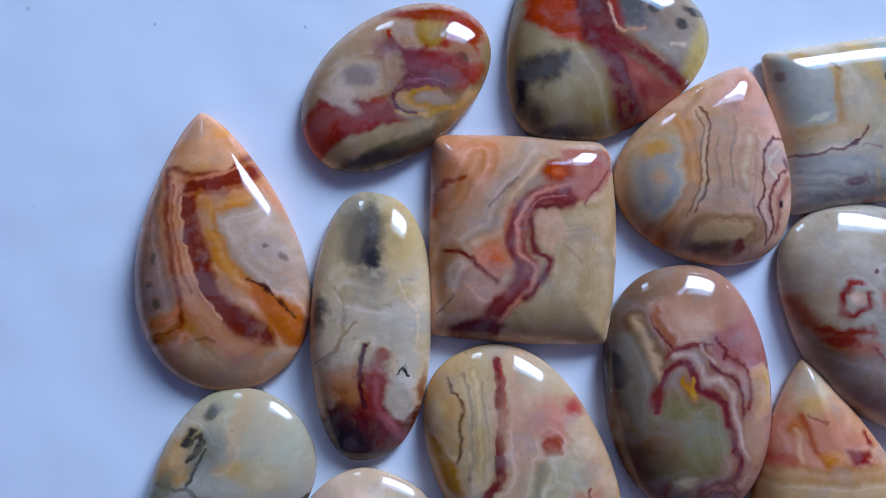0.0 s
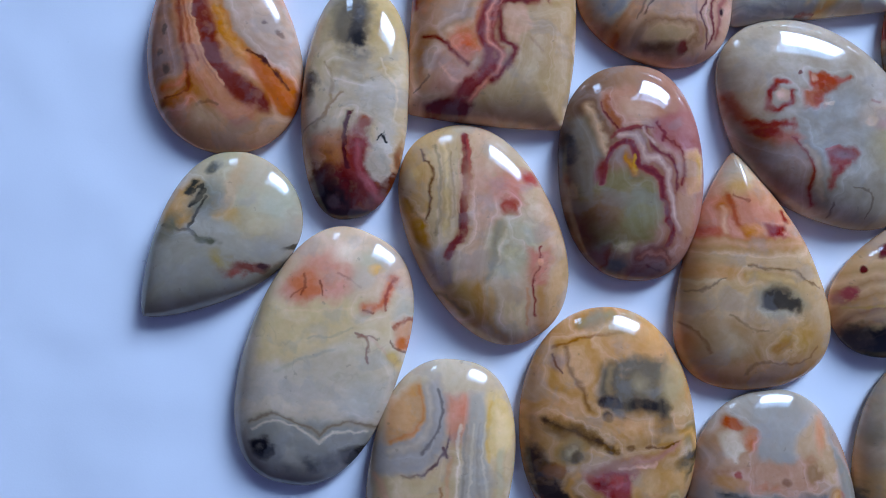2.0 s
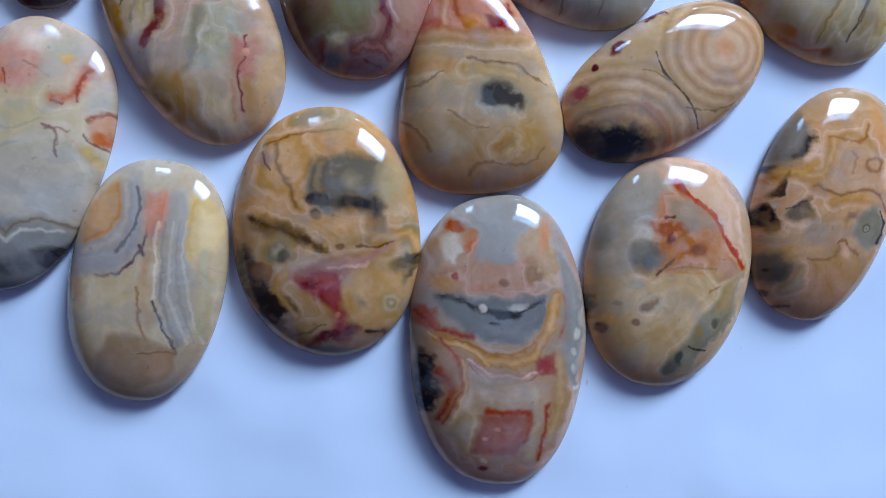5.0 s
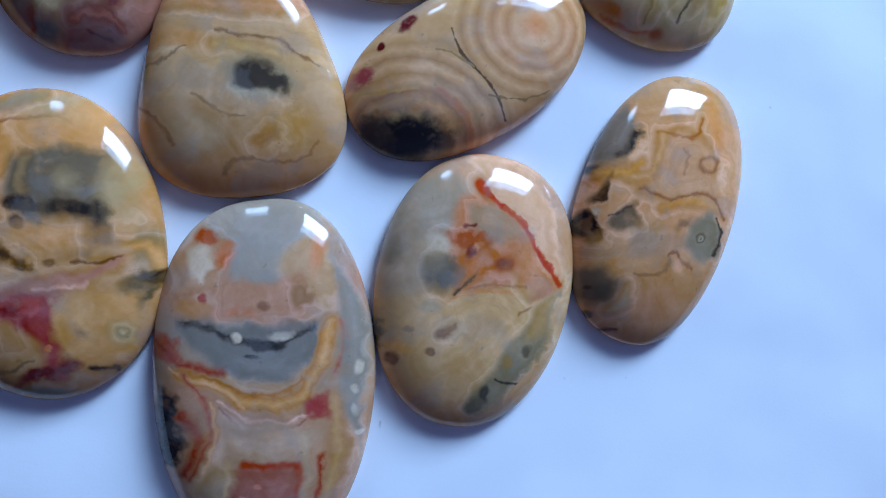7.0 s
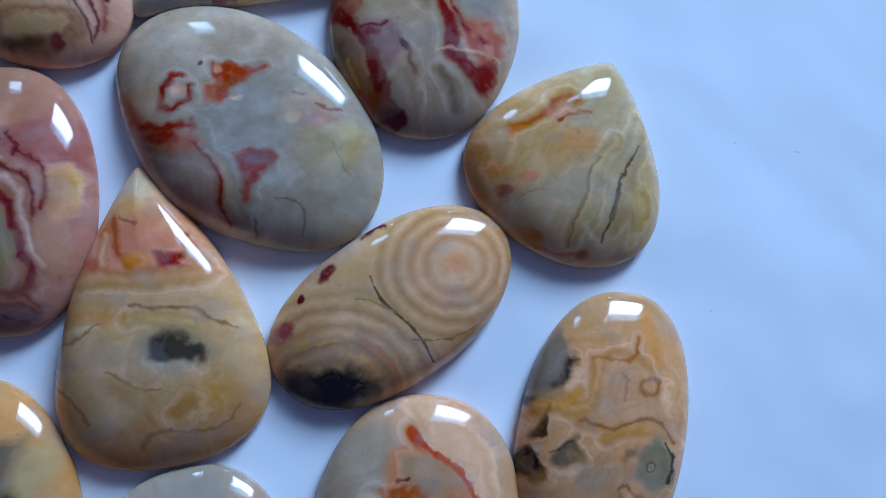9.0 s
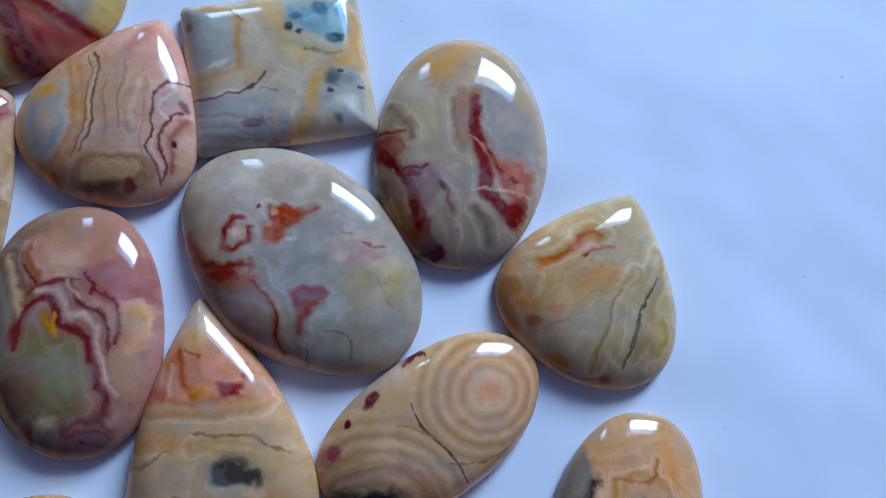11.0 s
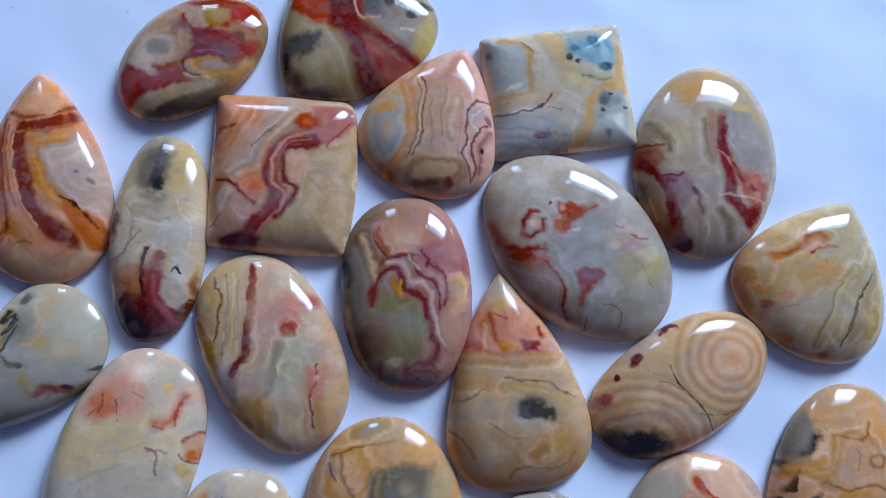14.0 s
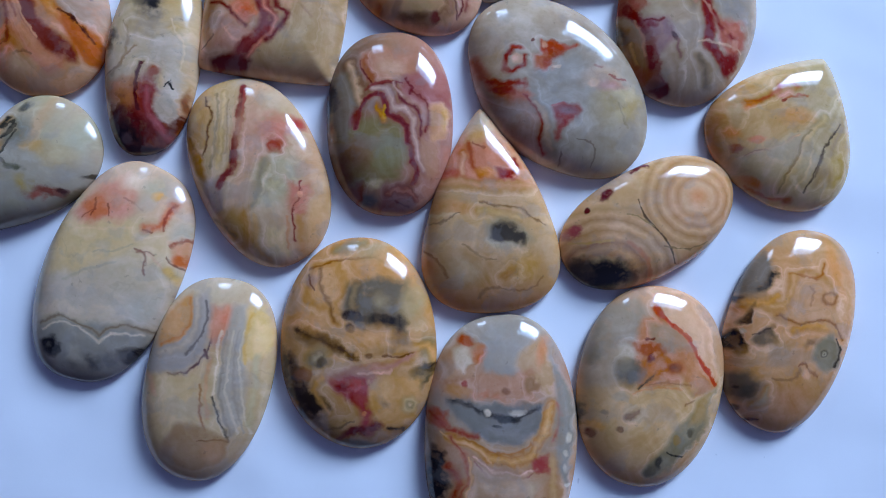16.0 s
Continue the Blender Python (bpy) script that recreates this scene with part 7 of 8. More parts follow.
s.area([(0.33, -0.83), (0.67, -0.58), (1.22, -0.64), (1.17, -1.29), (0.62, -1.46), (0.38, -1.23)], (0.687, 0.327, 0.0992), soft=0.089, rough=0.072)
s.blob(0.61, -1.06, 0.12, 0.10, 0, (0.409, 0.205, 0.0774), soft=0.56, rough=0.65, rings=[(0.409, 0.205, 0.0774), (0.691, 0.35, 0.128)])
s.blob(1.08, -1.06, 0.18, 0.18, 0, (0.705, 0.452, 0.212), soft=0.56, rough=0.33, rings=[(0.705, 0.452, 0.212), (0.416, 0.26, 0.107), (0.661, 0.409, 0.173), (0.508, 0.281, 0.0964)])
s.area([(-0.57, -1.50), (-0.23, -1.41), (0.12, -1.44), (-0.30, -1.65)], (0.598, 0.312, 0.11), soft=0.111, rough=0.072)
s.line([(-0.57, -1.66), (-0.22, -1.57), (0.08, -1.46)], 0.041, (0.3, 0.155, 0.0547), soft=0.95, rough=0.036)
s.blob(0.10, -1.90, 0.50, 0.07, 0, (0.216, 0.154, 0.0781), soft=0.84, rough=0.65)
s.line([(0.70, -1.54), (0.90, -1.50), (0.94, -1.55)], 0.052, (0.0395, 0.0193, 0.008), soft=0.95, rough=0.036)
s.line([(0.50, -0.22), (0.81, -0.21), (1.00, -0.12)], 0.041, (0.203, 0.0709, 0.0133), soft=0.95, rough=0.036)
s.line([(-0.60, -0.71), (-0.74, -0.95), (-0.46, -1.34)], 0.074, (0.736, 0.351, 0.113), soft=0.95, rough=0.036)
s.line([(0.73, -0.09), (1.27, 0.01), (1.44, -0.22)], 0.124, (0.687, 0.327, 0.0992), soft=0.95, rough=0.036)
cabochon("oval_stone", outline(1.991, 1.551, 2.18, -0.099, 0.143, 0.025, -1.468), (3.62, -5.61), s.finish(), 0.60, "mossy ochre polished agate oval with magenta patch")

# large grey, pink and cream polished agate oval with dark cavity
s = Stone("big_agate", 19, coarse=0.055, fine=0.024)
s.base(-0.42, 2.18, -85, 4.37, [(0.388, 0.293, 0.203), (0.411, 0.261, 0.162), (0.503, 0.225, 0.11), (0.384, 0.261, 0.168), (0.466, 0.262, 0.131), (0.526, 0.263, 0.126), (0.548, 0.284, 0.137), (0.507, 0.255, 0.131), (0.524, 0.244, 0.125)], 0.02, 5)
s.area([(-0.65, 1.67), (-0.42, 2.09), (0.23, 2.17), (0.46, 1.72), (0.11, 1.21), (-0.38, 1.23)], (0.362, 0.281, 0.208), soft=0.132, rough=0.072)
s.blob(0.10, 1.46, 0.29, 0.15, 0, (0.388, 0.294, 0.209), soft=0.90, rough=0.65)
s.area([(-1.20, 1.49), (-0.90, 1.87), (-0.56, 1.68), (-0.62, 1.10), (-1.10, 1.00)], (0.548, 0.284, 0.148), soft=0.111, rough=0.144)
s.area([(-1.03, 1.62), (-0.85, 1.68), (-0.70, 1.34), (-0.83, 1.22), (-0.97, 1.29)], (0.689, 0.482, 0.309), soft=0.068, rough=0.072)
s.blob(-0.85, 1.79, 0.12, 0.07, 0, (0.463, 0.075, 0.0228), soft=0.56, rough=0.65)
s.blob(-0.57, 1.51, 0.12, 0.18, 0, (0.61, 0.176, 0.0708), soft=0.84, rough=1.17)
s.area([(0.18, 1.38), (0.26, 1.63), (0.65, 1.98), (0.84, 1.49), (0.78, 0.91), (0.44, 1.14)], (0.552, 0.313, 0.156), soft=0.111, rough=0.144)
s.blob(0.67, 1.65, 0.10, 0.29, -10, (0.66, 0.265, 0.117), soft=0.84, rough=0.65)
s.area([(-1.14, 1.00), (0.43, 1.31), (0.54, 0.82), (-0.03, 0.63), (-0.69, 0.77)], (0.504, 0.232, 0.118), soft=0.121, rough=0.180)
s.blob(-0.78, 0.97, 0.05, 0.07, 0, (0.347, 0.0417, 0.0146), soft=0.56, rough=0.65)
s.blob(-0.05, 0.96, 0.07, 0.06, 0, (0.293, 0.116, 0.0526), soft=0.56, rough=0.65)
s.blob(0.44, 1.06, 0.13, 0.13, 0, (0.403, 0.206, 0.103), soft=0.56, rough=1.30)
s.blob(-0.37, 0.82, 0.25, 0.08, 0, (0.535, 0.191, 0.0862), soft=0.56, rough=1.30)
s.blob(-0.93, 0.85, 0.21, 0.10, 0, (0.57, 0.263, 0.107), soft=0.56, rough=1.30)
s.area([(-1.05, 0.64), (-0.52, 0.70), (0.62, 0.74), (0.68, 0.32), (0.32, 0.02), (-0.25, -0.03), (-0.75, 0.28)], (0.233, 0.193, 0.151), soft=0.100, rough=0.120)
s.line([(-1.01, 0.68), (-0.68, 0.63), (-0.44, 0.54), (-0.11, 0.46), (0.14, 0.43), (0.38, 0.60), (0.59, 0.69)], 0.087, (0.0615, 0.0478, 0.0369), soft=0.95, rough=0.168, rings=[(0.0615, 0.0478, 0.0369), (0.131, 0.106, 0.0794)])
s.blob(-0.03, 0.47, 0.20, 0.07, 0, (0.0208, 0.0191, 0.0168), soft=0.56, rough=0.65)
s.blob(-0.14, 0.31, 0.08, 0.03, 0, (0.0343, 0.0338, 0.03), soft=0.56, rough=0.65)
s.blob(-0.34, 0.54, 0.07, 0.06, 0, (0.694, 0.522, 0.354), soft=0.56, rough=0.65)
s.blob(0.18, 0.60, 0.12, 0.07, 0, (0.619, 0.48, 0.344), soft=0.56, rough=0.65)
s.blob(0.07, 0.18, 0.37, 0.13, 0, (0.277, 0.228, 0.182), soft=0.90, rough=0.65)
s.blob(-1.20, 0.35, 0.23, 0.17, -30, (0.44, 0.0954, 0.0471), soft=0.56, rough=1.30)
s.line([(-1.32, 0.43), (-0.99, 0.15), (-0.50, 0.08)], 0.124, (0.35, 0.049, 0.0253), soft=0.95, rough=0.120, rings=[(0.35, 0.049, 0.0253), (0.481, 0.16, 0.0846)])
s.area([(-1.22, 0.02), (-0.74, 0.03), (-0.64, -0.37), (-0.96, -0.63), (-1.21, -0.30)], (0.482, 0.243, 0.131), soft=0.111, rough=0.072)
s.line([(-1.02, 0.03), (-0.74, -0.05), (-0.32, -0.28), (0.17, -0.34), (0.58, -0.14), (0.73, 0.24), (0.75, 0.74)], 0.137, (0.705, 0.342, 0.11), soft=0.6, rough=0.036, rings=[(0.705, 0.342, 0.11), (0.551, 0.225, 0.0647), (0.748, 0.376, 0.132)])
s.line([(-0.74, 0.03), (-0.33, -0.16), (0.17, -0.21), (0.53, 0.03)], 0.041, (0.484, 0.19, 0.0565), soft=0.95, rough=0.036)
s.line([(-1.15, 0.10), (-0.65, -0.13), (-0.24, -0.36)], 0.041, (0.749, 0.377, 0.165), soft=0.95, rough=0.036)
s.line([(-0.60, -0.33), (-0.36, -0.41), (-0.15, -0.51), (0.35, -0.53), (0.55, -0.39), (0.75, -0.34)], 0.052, (0.845, 0.485, 0.312), soft=0.95, rough=0.036, rings=[(0.845, 0.485, 0.312), (0.451, 0.145, 0.101)])
s.line([(-0.60, -0.41), (-0.23, -0.58), (0.35, -0.60), (0.59, -0.44)], 0.031, (0.307, 0.0648, 0.0507), soft=0.95, rough=0.036, top=0.7)
s.area([(0.58, -0.26), (0.79, -0.19), (0.82, -0.42), (0.63, -0.39)], (0.419, 0.0697, 0.0556), soft=0.057, rough=0.096)
s.line([(0.87, 0.74), (0.97, 0.50), (0.90, 0.08)], 0.074, (0.436, 0.0751, 0.0408), soft=0.95, rough=0.096, rings=[(0.436, 0.0751, 0.0408), (0.592, 0.265, 0.137)])
s.area([(0.84, 1.57), (1.20, 0.92), (1.33, -0.08), (1.23, -0.75), (1.04, -0.25)], (0.315, 0.251, 0.184), soft=0.100, rough=0.072)
s.blob(1.19, 0.17, 0.06, 0.08, 0, (0.595, 0.452, 0.306), soft=0.56, rough=0.65)
s.blob(1.20, -0.08, 0.06, 0.06, 0, (0.595, 0.452, 0.306), soft=0.56, rough=0.65)
s.blob(1.22, -0.37, 0.06, 0.10, 0, (0.595, 0.452, 0.306), soft=0.56, rough=0.65)
s.blob(1.23, -0.71, 0.06, 0.05, 0, (0.595, 0.452, 0.306), soft=0.56, rough=0.65)
s.area([(-0.54, -0.54), (0.77, -0.59), (0.54, -1.09), (-0.45, -1.11)], (0.554, 0.327, 0.186), soft=0.100, rough=0.072)
s.area([(-1.34, -0.63), (-1.29, -0.18), (-1.09, -0.30), (-0.99, -0.71), (-1.06, -1.08), (-1.22, -1.12)], (0.0163, 0.0103, 0.00878), soft=0.089, rough=0.144)
s.line([(-0.98, 0.03), (-0.77, -0.29), (-0.71, -0.78), (-0.85, -1.28)], 0.087, (0.443, 0.107, 0.0535), soft=0.95, rough=0.036, rings=[(0.443, 0.107, 0.0535), (0.631, 0.306, 0.15)])
s.line([(-1.00, -0.46), (-0.83, -0.79), (-0.93, -1.20)], 0.111, (0.375, 0.0491, 0.0215), soft=0.95, rough=0.036, rings=[(0.375, 0.0491, 0.0215), (0.511, 0.16, 0.0695)])
s.line([(-0.68, -0.37), (-0.64, -0.87), (-0.72, -1.36)], 0.041, (0.749, 0.377, 0.165), soft=0.95, rough=0.036)
s.area([(-0.84, -1.44), (-0.61, -1.11), (-0.25, -1.07), (-0.26, -1.77), (-0.58, -1.85)], (0.537, 0.304, 0.133), soft=0.111, rough=0.072)
s.line([(-0.41, -1.03), (-0.45, -1.52), (-0.54, -1.93)], 0.052, (0.639, 0.375, 0.176), soft=0.95, rough=0.036)
s.area([(-0.42, -1.85), (-0.29, -1.09), (0.49, -1.05), (0.47, -1.43), (0.36, -1.85)], (0.445, 0.148, 0.0921), soft=0.111, rough=0.060)
s.line([(-0.21, -1.06), (0.49, -1.08), (0.46, -1.60)], 0.087, (0.464, 0.0753, 0.0358), soft=0.95, rough=0.036)
s.blob(-0.03, -1.35, 0.06, 0.04, 0, (0.699, 0.267, 0.173), soft=0.56, rough=0.65)
s.blob(-0.19, -1.52, 0.07, 0.04, 0, (0.705, 0.309, 0.201), soft=0.56, rough=0.65)
s.blob(0.06, -1.60, 0.17, 0.12, 0, (0.513, 0.161, 0.108), soft=0.90, rough=0.65)
s.line([(0.60, -0.68), (0.59, -1.26), (0.53, -1.93)], 0.111, (0.569, 0.35, 0.187), soft=0.95, rough=0.036)
s.line([(0.78, -1.01), (0.76, -1.51), (0.66, -1.93)], 0.074, (0.406, 0.0656, 0.0304), soft=0.95, rough=0.072, rings=[(0.406, 0.0656, 0.0304), (0.553, 0.226, 0.105)])
s.line([(0.92, -0.25), (0.95, -0.92), (0.85, -1.59)], 0.124, (0.598, 0.327, 0.129), soft=0.95, rough=0.036, rings=[(0.598, 0.327, 0.129), (0.525, 0.263, 0.106)])
s.area([(-0.50, -1.85), (0.24, -1.83), (0.17, -2.14), (-0.25, -2.10)], (0.562, 0.284, 0.16), soft=0.089, rough=0.072)
s.blob(-0.16, -2.08, 0.12, 0.07, 0, (0.213, 0.019, 0.0149), soft=0.56, rough=0.65)
s.blob(-0.17, -1.93, 0.08, 0.04, 0, (0.765, 0.483, 0.3), soft=0.56, rough=0.65)
cabochon("oval_stone", outline(1.448, 2.587, 2.41, -0.130, 0.262, 0.038, 0.041), (6.42, -7.23), s.finish(), 0.62, "large grey, pink and cream polished agate oval with dark cavity")

# ochre and grey polished agate oval with a red stripe
s = Stone("rstripe_agate", 20, coarse=0.055, fine=0.024)
s.base(-0.22, 1.79, -90, 3.64, [(0.685, 0.322, 0.142), (0.591, 0.32, 0.168), (0.563, 0.276, 0.12), (0.642, 0.343, 0.136), (0.658, 0.357, 0.131), (0.624, 0.32, 0.116), (0.562, 0.275, 0.0962)], 0.02, 5)
s.area([(-1.28, 0.56), (-1.06, 1.41), (-0.38, 1.53), (-0.19, 1.20), (-0.33, 0.60), (-0.82, -0.01), (-1.25, -0.11)], (0.429, 0.295, 0.179), soft=0.153, rough=0.072)
s.blob(-1.09, 0.23, 0.29, 0.41, 15, (0.504, 0.319, 0.179), soft=0.90, rough=0.65)
s.blob(-1.14, 0.48, 0.10, 0.17, 0, (0.313, 0.214, 0.122), soft=0.90, rough=1.30)
s.area([(-0.13, 1.80), (0.49, 1.75), (1.05, 1.10), (1.16, 0.24), (1.01, 0.06), (0.25, 1.14)], (0.795, 0.422, 0.22), soft=0.057, rough=0.036)
s.area([(-0.51, 0.60), (-0.28, 1.20), (0.07, 1.30), (0.63, 0.65), (0.82, 0.23), (0.39, -0.04), (-0.31, 0.01)], (0.578, 0.2, 0.0641), soft=0.121, rough=0.168)
s.area([(-0.18, 1.08), (0.25, 1.10), (0.53, 0.73), (0.18, 0.67), (-0.17, 0.78)], (0.487, 0.283, 0.148), soft=0.100, rough=0.120)
s.area([(0.48, 0.04), (0.59, 0.48), (0.91, 0.23), (1.06, -0.02), (0.67, -0.21)], (0.693, 0.278, 0.11), soft=0.100, rough=0.072)
s.blob(-0.25, 0.69, 0.25, 0.12, 0, (0.489, 0.112, 0.0334), soft=0.56, rough=1.30)
s.blob(-0.06, 0.36, 0.25, 0.15, 0, (0.637, 0.184, 0.0376), soft=0.56, rough=1.30)
s.blob(-0.17, 0.51, 0.07, 0.08, 0, (0.24, 0.0359, 0.0152), soft=0.56, rough=0.65)
s.blob(0.29, 0.33, 0.18, 0.12, 0, (0.251, 0.086, 0.0428), soft=0.56, rough=0.52, rings=[(0.251, 0.086, 0.0428), (0.344, 0.0872, 0.0337), (0.6, 0.168, 0.0475)])
s.line([(-0.26, 0.86), (-0.13, 0.85)], 0.041, (0.201, 0.0354, 0.0123), soft=0.95, rough=0.036)
s.blob(-0.53, 0.22, 0.23, 0.20, 0, (0.181, 0.138, 0.0923), soft=0.56, rough=0.65)
s.blob(-0.62, 0.34, 0.18, 0.10, 0, (0.29, 0.213, 0.134), soft=0.84, rough=0.65)
s.line([(-0.35, -0.07), (-0.21, 0.08), (-0.10, 0.21)], 0.052, (0.126, 0.0736, 0.0371), soft=0.95, rough=0.072, rings=[(0.126, 0.0736, 0.0371), (0.356, 0.164, 0.0615)])
s.blob(-0.63, 0.55, 0.17, 0.12, 0, (0.579, 0.392, 0.221), soft=0.90, rough=0.65)
s.line([(-0.07, 1.42), (0.07, 1.30), (0.34, 1.10), (0.57, 0.86), (0.76, 0.57), (0.95, 0.32), (1.10, 0.07)], 0.074, (0.504, 0.0449, 0.0178), soft=0.6, rough=0.096, rings=[(0.504, 0.0449, 0.0178), (0.601, 0.101, 0.0384), (0.733, 0.279, 0.125)])
s.blob(-0.02, 1.36, 0.12, 0.07, -35, (0.565, 0.0699, 0.0258), soft=0.56, rough=0.65)
s.area([(-1.02, -1.28), (-0.80, -0.60), (-0.47, -0.25), (0.39, 0.04), (0.75, -0.20), (0.27, -1.24), (-0.49, -1.60)], (0.674, 0.367, 0.135), soft=0.132, rough=0.120)
s.line([(-0.13, 0.02), (0.21, 0.08), (0.57, 0.00)], 0.031, (0.407, 0.15, 0.0438), soft=0.95, rough=0.036, top=0.7)
s.line([(-0.47, -0.16), (-0.04, -0.06), (0.39, -0.04)], 0.041, (0.691, 0.277, 0.0812), soft=0.95, rough=0.036)
s.line([(0.49, -0.30), (0.71, -0.23)], 0.031, (0.321, 0.109, 0.0242), soft=0.95, rough=0.036, top=0.7)
s.area([(-0.15, -1.59), (0.68, -0.46), (1.11, -0.10), (0.92, -0.80), (0.37, -1.50), (-0.05, -1.76)], (0.326, 0.239, 0.123), soft=0.111, rough=0.144)
s.area([(0.69, -0.63), (0.75, -0.20), (1.06, -0.11), (0.95, -0.54)], (0.518, 0.295, 0.109), soft=0.111, rough=0.072)
s.line([(0.27, -1.16), (0.45, -1.20), (0.58, -1.24)], 0.041, (0.0597, 0.0439, 0.0233), soft=0.95, rough=0.036)
s.blob(0.12, -1.42, 0.08, 0.12, 0, (0.082, 0.0634, 0.0343), soft=0.56, rough=1.17)
s.blob(-0.02, -1.59, 0.12, 0.12, 0, (0.18, 0.132, 0.0679), soft=0.56, rough=1.17)
s.blob(0.69, -0.80, 0.07, 0.07, 0, (0.16, 0.111, 0.0517), soft=0.56, rough=0.65)
s.blob(0.43, -0.94, 0.07, 0.06, 0, (0.419, 0.233, 0.0707), soft=0.56, rough=0.65)
s.blob(-0.50, -0.59, 0.10, 0.08, 0, (0.353, 0.149, 0.0434), soft=0.56, rough=1.30)
s.line([(-0.50, -0.59), (-0.33, -0.50)], 0.052, (0.412, 0.181, 0.0561), soft=0.95, rough=0.036)
s.blob(-0.64, -0.83, 0.06, 0.05, 0, (0.275, 0.108, 0.0321), soft=0.56, rough=0.65)
s.blob(-1.14, -0.98, 0.07, 0.09, 0, (0.201, 0.0417, 0.008), soft=0.56, rough=0.65)
s.blob(-1.06, -0.81, 0.15, 0.08, 0, (0.777, 0.343, 0.0557), soft=0.84, rough=0.65)
s.blob(-1.33, -0.57, 0.10, 0.21, 0, (0.0984, 0.0639, 0.0364), soft=0.84, rough=1.04)
s.blob(-1.34, -0.78, 0.08, 0.12, 0, (0.0445, 0.0285, 0.0148), soft=0.84, rough=0.65)
s.blob(-0.68, -0.25, 0.12, 0.08, 0, (0.491, 0.318, 0.167), soft=0.56, rough=1.30)
s.blob(-0.93, -0.56, 0.07, 0.04, 0, (0.42, 0.233, 0.0937), soft=0.56, rough=0.65)
cabochon("oval_stone", outline(1.386, 1.924, 2.18, 0.003, 0.015, -0.053, 2.974), (9.20, -6.02), s.finish(), 0.58, "ochre and grey polished agate oval with a red stripe")

# orange polished agate oval with black spots and grey eye
s = Stone("right_oval_agate", 21, coarse=0.055, fine=0.024)
s.base(-0.24, 1.78, -93, 3.75, [(0.613, 0.303, 0.115), (0.686, 0.304, 0.103), (0.705, 0.327, 0.117), (0.684, 0.291, 0.0903), (0.622, 0.273, 0.0798), (0.609, 0.281, 0.0928), (0.563, 0.248, 0.0915)], 0.02, 5)
s.area([(-0.43, 0.20), (-0.11, 1.09), (0.54, 1.13), (0.76, 0.44), (0.68, 0.09), (-0.06, 0.05)], (0.707, 0.337, 0.137), soft=0.111, rough=0.072)
s.line([(-0.20, 1.04), (-0.02, 1.03), (0.26, 0.98), (0.44, 1.12), (0.53, 1.30)], 0.052, (0.504, 0.17, 0.0528), soft=0.95, rough=0.036, rings=[(0.504, 0.17, 0.0528), (0.62, 0.261, 0.0841)])
s.blob(0.72, 1.14, 0.12, 0.50, 8, (0.736, 0.282, 0.0634), soft=0.90, rough=0.65)
s.line([(-0.15, 1.00), (-0.18, 0.65), (-0.31, 0.38), (-0.63, 0.41)], 0.111, (0.796, 0.402, 0.158), soft=0.95, rough=0.036, rings=[(0.796, 0.402, 0.158), (0.697, 0.282, 0.0775)])
s.line([(-0.48, 0.24), (-0.25, 0.17), (-0.01, 0.07), (0.40, 0.14), (0.73, 0.11), (0.90, -0.17)], 0.052, (0.38, 0.132, 0.0368), soft=0.95, rough=0.036, rings=[(0.38, 0.132, 0.0368), (0.603, 0.241, 0.0728)])
s.line([(-0.15, -0.04), (0.31, 0.05), (0.73, 0.00)], 0.074, (0.787, 0.351, 0.096), soft=0.95, rough=0.036)
s.blob(0.56, 0.56, 0.20, 0.17, 0, (0.723, 0.337, 0.137), soft=0.56, rough=0.26, rings=[(0.723, 0.337, 0.137), (0.706, 0.327, 0.128), (0.412, 0.153, 0.0517), (0.704, 0.318, 0.116)])
s.line([(0.20, 0.45), (0.28, 0.68), (0.18, 0.80)], 0.031, (0.51, 0.203, 0.074), soft=0.95, rough=0.036, top=0.7)
s.area([(-1.15, 0.85), (-1.02, 1.12), (-0.58, 1.41), (-0.47, 0.98), (-0.64, 0.67), (-1.00, 0.60)], (0.257, 0.172, 0.106), soft=0.121, rough=0.144)
s.blob(-0.90, 1.30, 0.18, 0.13, 40, (0.367, 0.219, 0.125), soft=0.90, rough=0.65)
s.line([(-0.49, 1.02), (-0.57, 0.80), (-0.73, 0.69)], 0.087, (0.0454, 0.0314, 0.0222), soft=0.95, rough=0.120, rings=[(0.0454, 0.0314, 0.0222), (0.129, 0.0853, 0.0527)])
s.blob(-1.05, 0.53, 0.07, 0.06, 0, (0.0625, 0.0317, 0.0177), soft=0.56, rough=0.65)
s.line([(-0.99, 0.48), (-0.63, 0.45), (-0.41, 0.55)], 0.087, (0.832, 0.376, 0.0969), soft=0.95, rough=0.036, rings=[(0.832, 0.376, 0.0969), (0.696, 0.282, 0.0632)])
s.blob(-1.08, 0.34, 0.13, 0.08, 0, (0.649, 0.222, 0.0382), soft=0.84, rough=0.65)
s.area([(-1.11, 0.08), (-0.89, 0.31), (-0.90, 0.11)], (0.0833, 0.0344, 0.0138), soft=0.057, rough=0.120)
s.area([(-1.42, -0.28), (-1.24, -0.05), (-1.05, -0.17), (-0.99, -0.43), (-1.13, -0.48), (-1.40, -0.41)], (0.0143, 0.008, 0.008), soft=0.078, rough=0.144)
s.blob(-1.07, -0.05, 0.06, 0.05, 0, (0.602, 0.374, 0.204), soft=0.56, rough=0.65)
s.area([(-0.89, -0.21), (-0.83, -0.08), (-0.56, -0.02), (-0.48, -0.28), (-0.73, -0.29)], (0.226, 0.13, 0.0607), soft=0.068, rough=0.072)
s.line([(-0.87, -0.10), (-0.59, -0.03)], 0.031, (0.0434, 0.0181, 0.008), soft=0.95, rough=0.036, top=0.7)
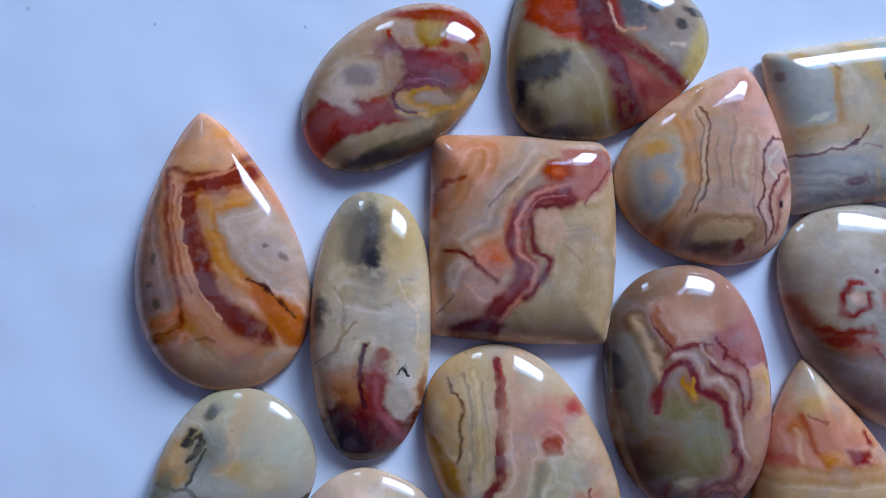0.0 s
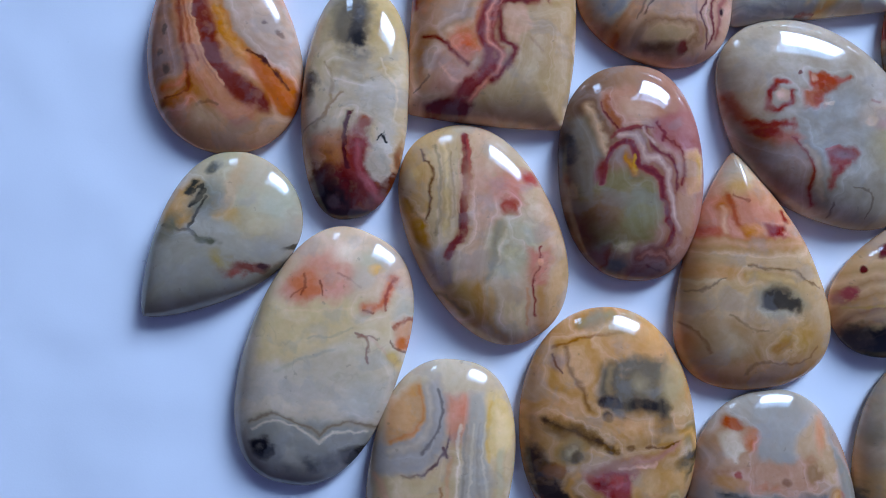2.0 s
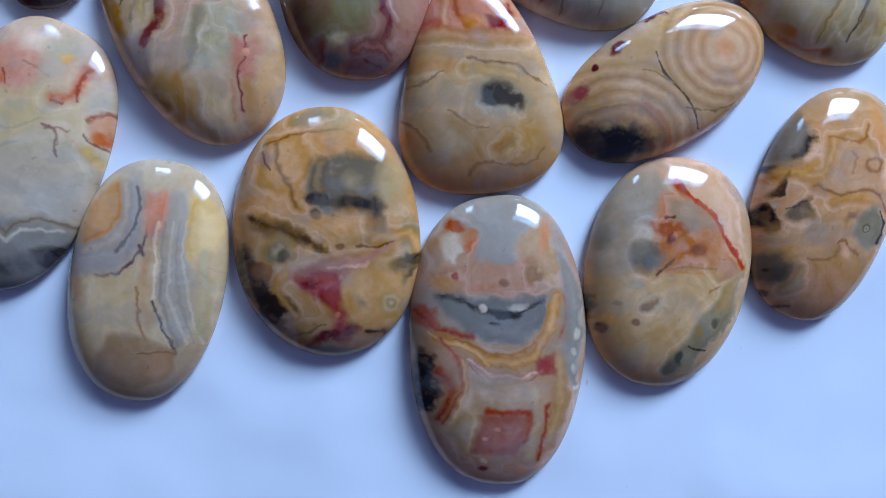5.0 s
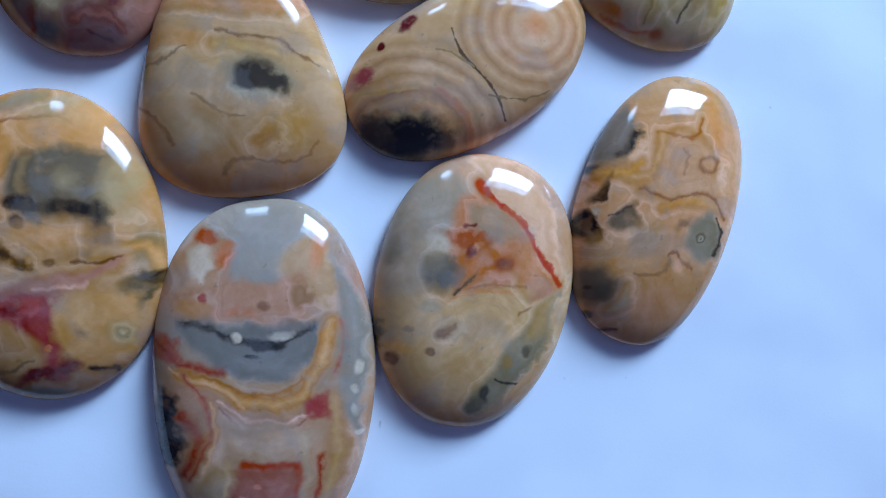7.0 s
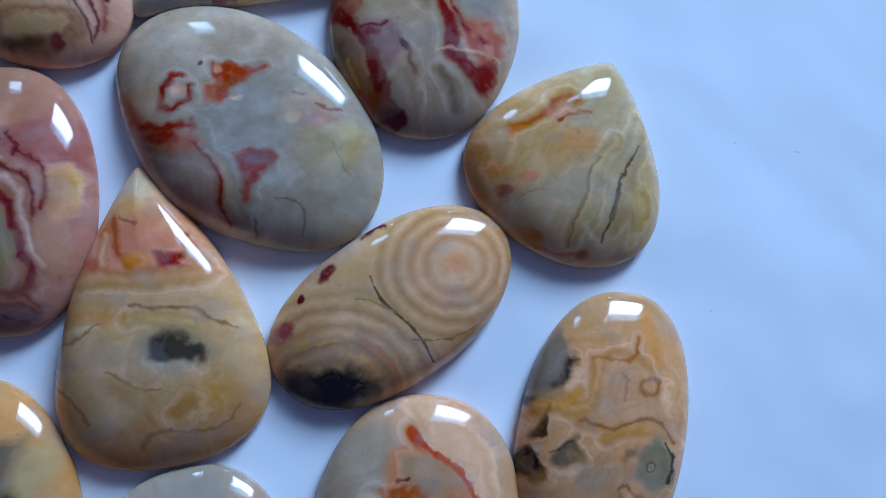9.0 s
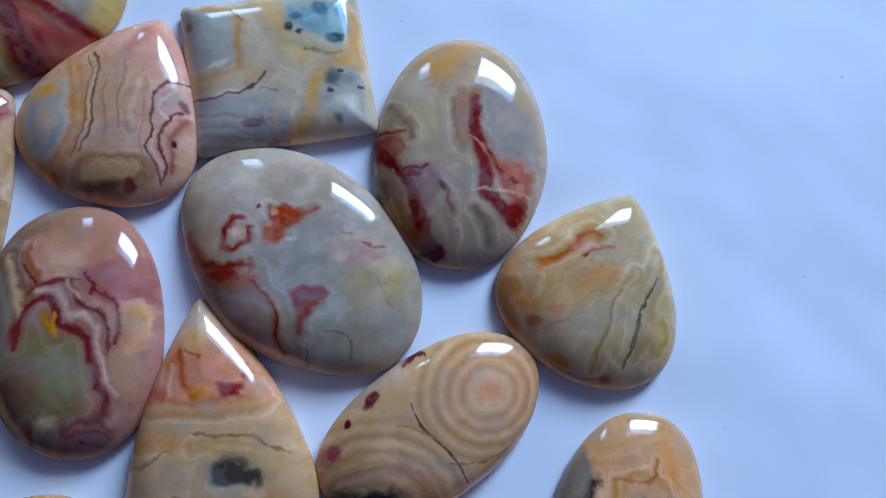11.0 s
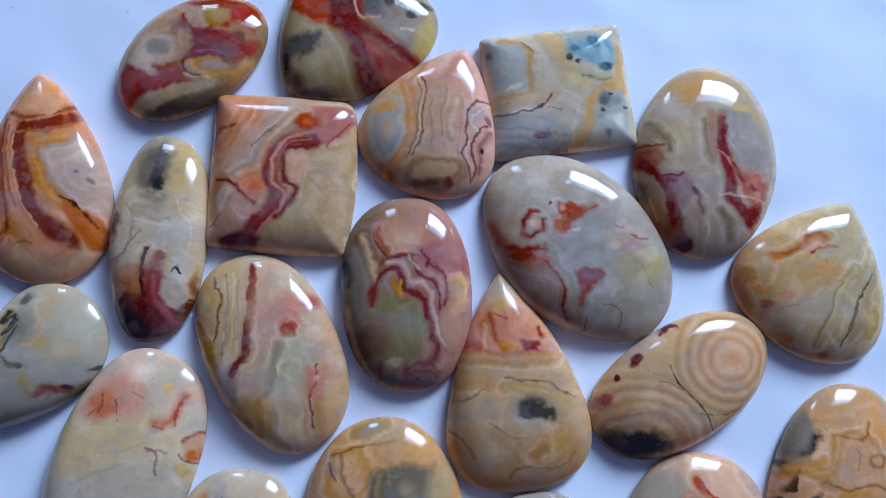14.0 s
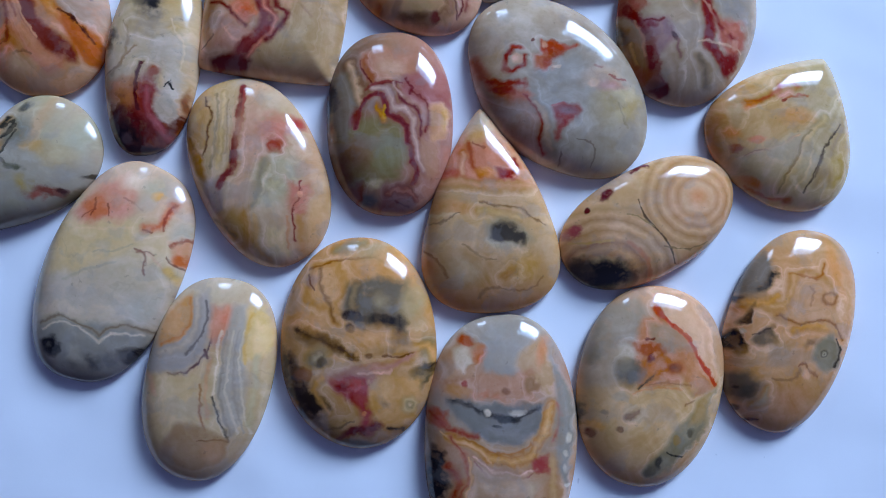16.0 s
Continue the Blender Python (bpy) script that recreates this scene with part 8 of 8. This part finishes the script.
s.blob(-0.36, -0.44, 0.25, 0.21, 0, (0.483, 0.239, 0.0824), soft=0.90, rough=0.65)
s.blob(-0.85, -0.68, 0.33, 0.25, 0, (0.658, 0.281, 0.0629), soft=0.90, rough=0.65)
s.area([(-1.40, -1.22), (-1.37, -0.96), (-0.93, -0.86), (-0.64, -1.11), (-0.72, -1.37), (-1.08, -1.38)], (0.197, 0.114, 0.0572), soft=0.153, rough=0.120)
s.blob(-0.87, -1.20, 0.13, 0.12, 0, (0.113, 0.0747, 0.0408), soft=0.84, rough=0.65)
s.blob(-1.05, -1.17, 0.07, 0.04, 0, (0.0853, 0.0482, 0.0234), soft=0.56, rough=0.65)
s.blob(-1.05, -1.60, 0.07, 0.07, 0, (0.0584, 0.0293, 0.0145), soft=0.56, rough=0.65)
s.line([(-0.79, -1.81), (-0.56, -1.82)], 0.052, (0.135, 0.0327, 0.00913), soft=0.95, rough=0.036)
s.area([(0.29, -0.55), (0.33, -0.24), (0.64, -0.09), (0.84, -0.30), (0.77, -0.70), (0.54, -0.80)], (0.328, 0.236, 0.129), soft=0.100, rough=0.072)
s.blob(0.50, -0.45, 0.11, 0.11, 0, (0.0866, 0.0578, 0.0321), soft=0.56, rough=0.26, rings=[(0.0866, 0.0578, 0.0321), (0.434, 0.313, 0.169), (0.162, 0.113, 0.0619), (0.371, 0.257, 0.131)])
s.line([(0.74, -0.13), (0.82, -0.35), (0.72, -0.70)], 0.041, (0.0676, 0.042, 0.0201), soft=0.95, rough=0.036)
s.blob(0.23, -0.24, 0.15, 0.07, 20, (0.357, 0.152, 0.0513), soft=0.84, rough=0.65)
s.line([(-0.02, -0.69), (0.11, -0.64), (0.21, -0.79), (0.40, -0.89)], 0.041, (0.323, 0.0991, 0.0251), soft=0.95, rough=0.060, rings=[(0.323, 0.0991, 0.0251), (0.542, 0.203, 0.0603)])
s.line([(-0.47, -0.93), (-0.15, -0.91), (-0.00, -0.73)], 0.041, (0.414, 0.174, 0.0523), soft=0.95, rough=0.036)
s.blob(0.12, -0.82, 0.08, 0.07, 0, (0.79, 0.353, 0.145), soft=0.56, rough=0.65)
s.blob(-0.17, -1.35, 0.41, 0.29, 0, (0.638, 0.274, 0.107), soft=0.90, rough=0.65)
s.line([(-0.76, -1.50), (-0.58, -1.37), (-0.53, -1.15)], 0.074, (0.562, 0.334, 0.153), soft=0.95, rough=0.036)
cabochon("oval_stone", outline(1.184, 2.038, 2.30, -0.078, 0.048, -0.007, -0.286), (11.84, -4.81), s.finish(), 0.58, "orange polished agate oval with black spots and grey eye")
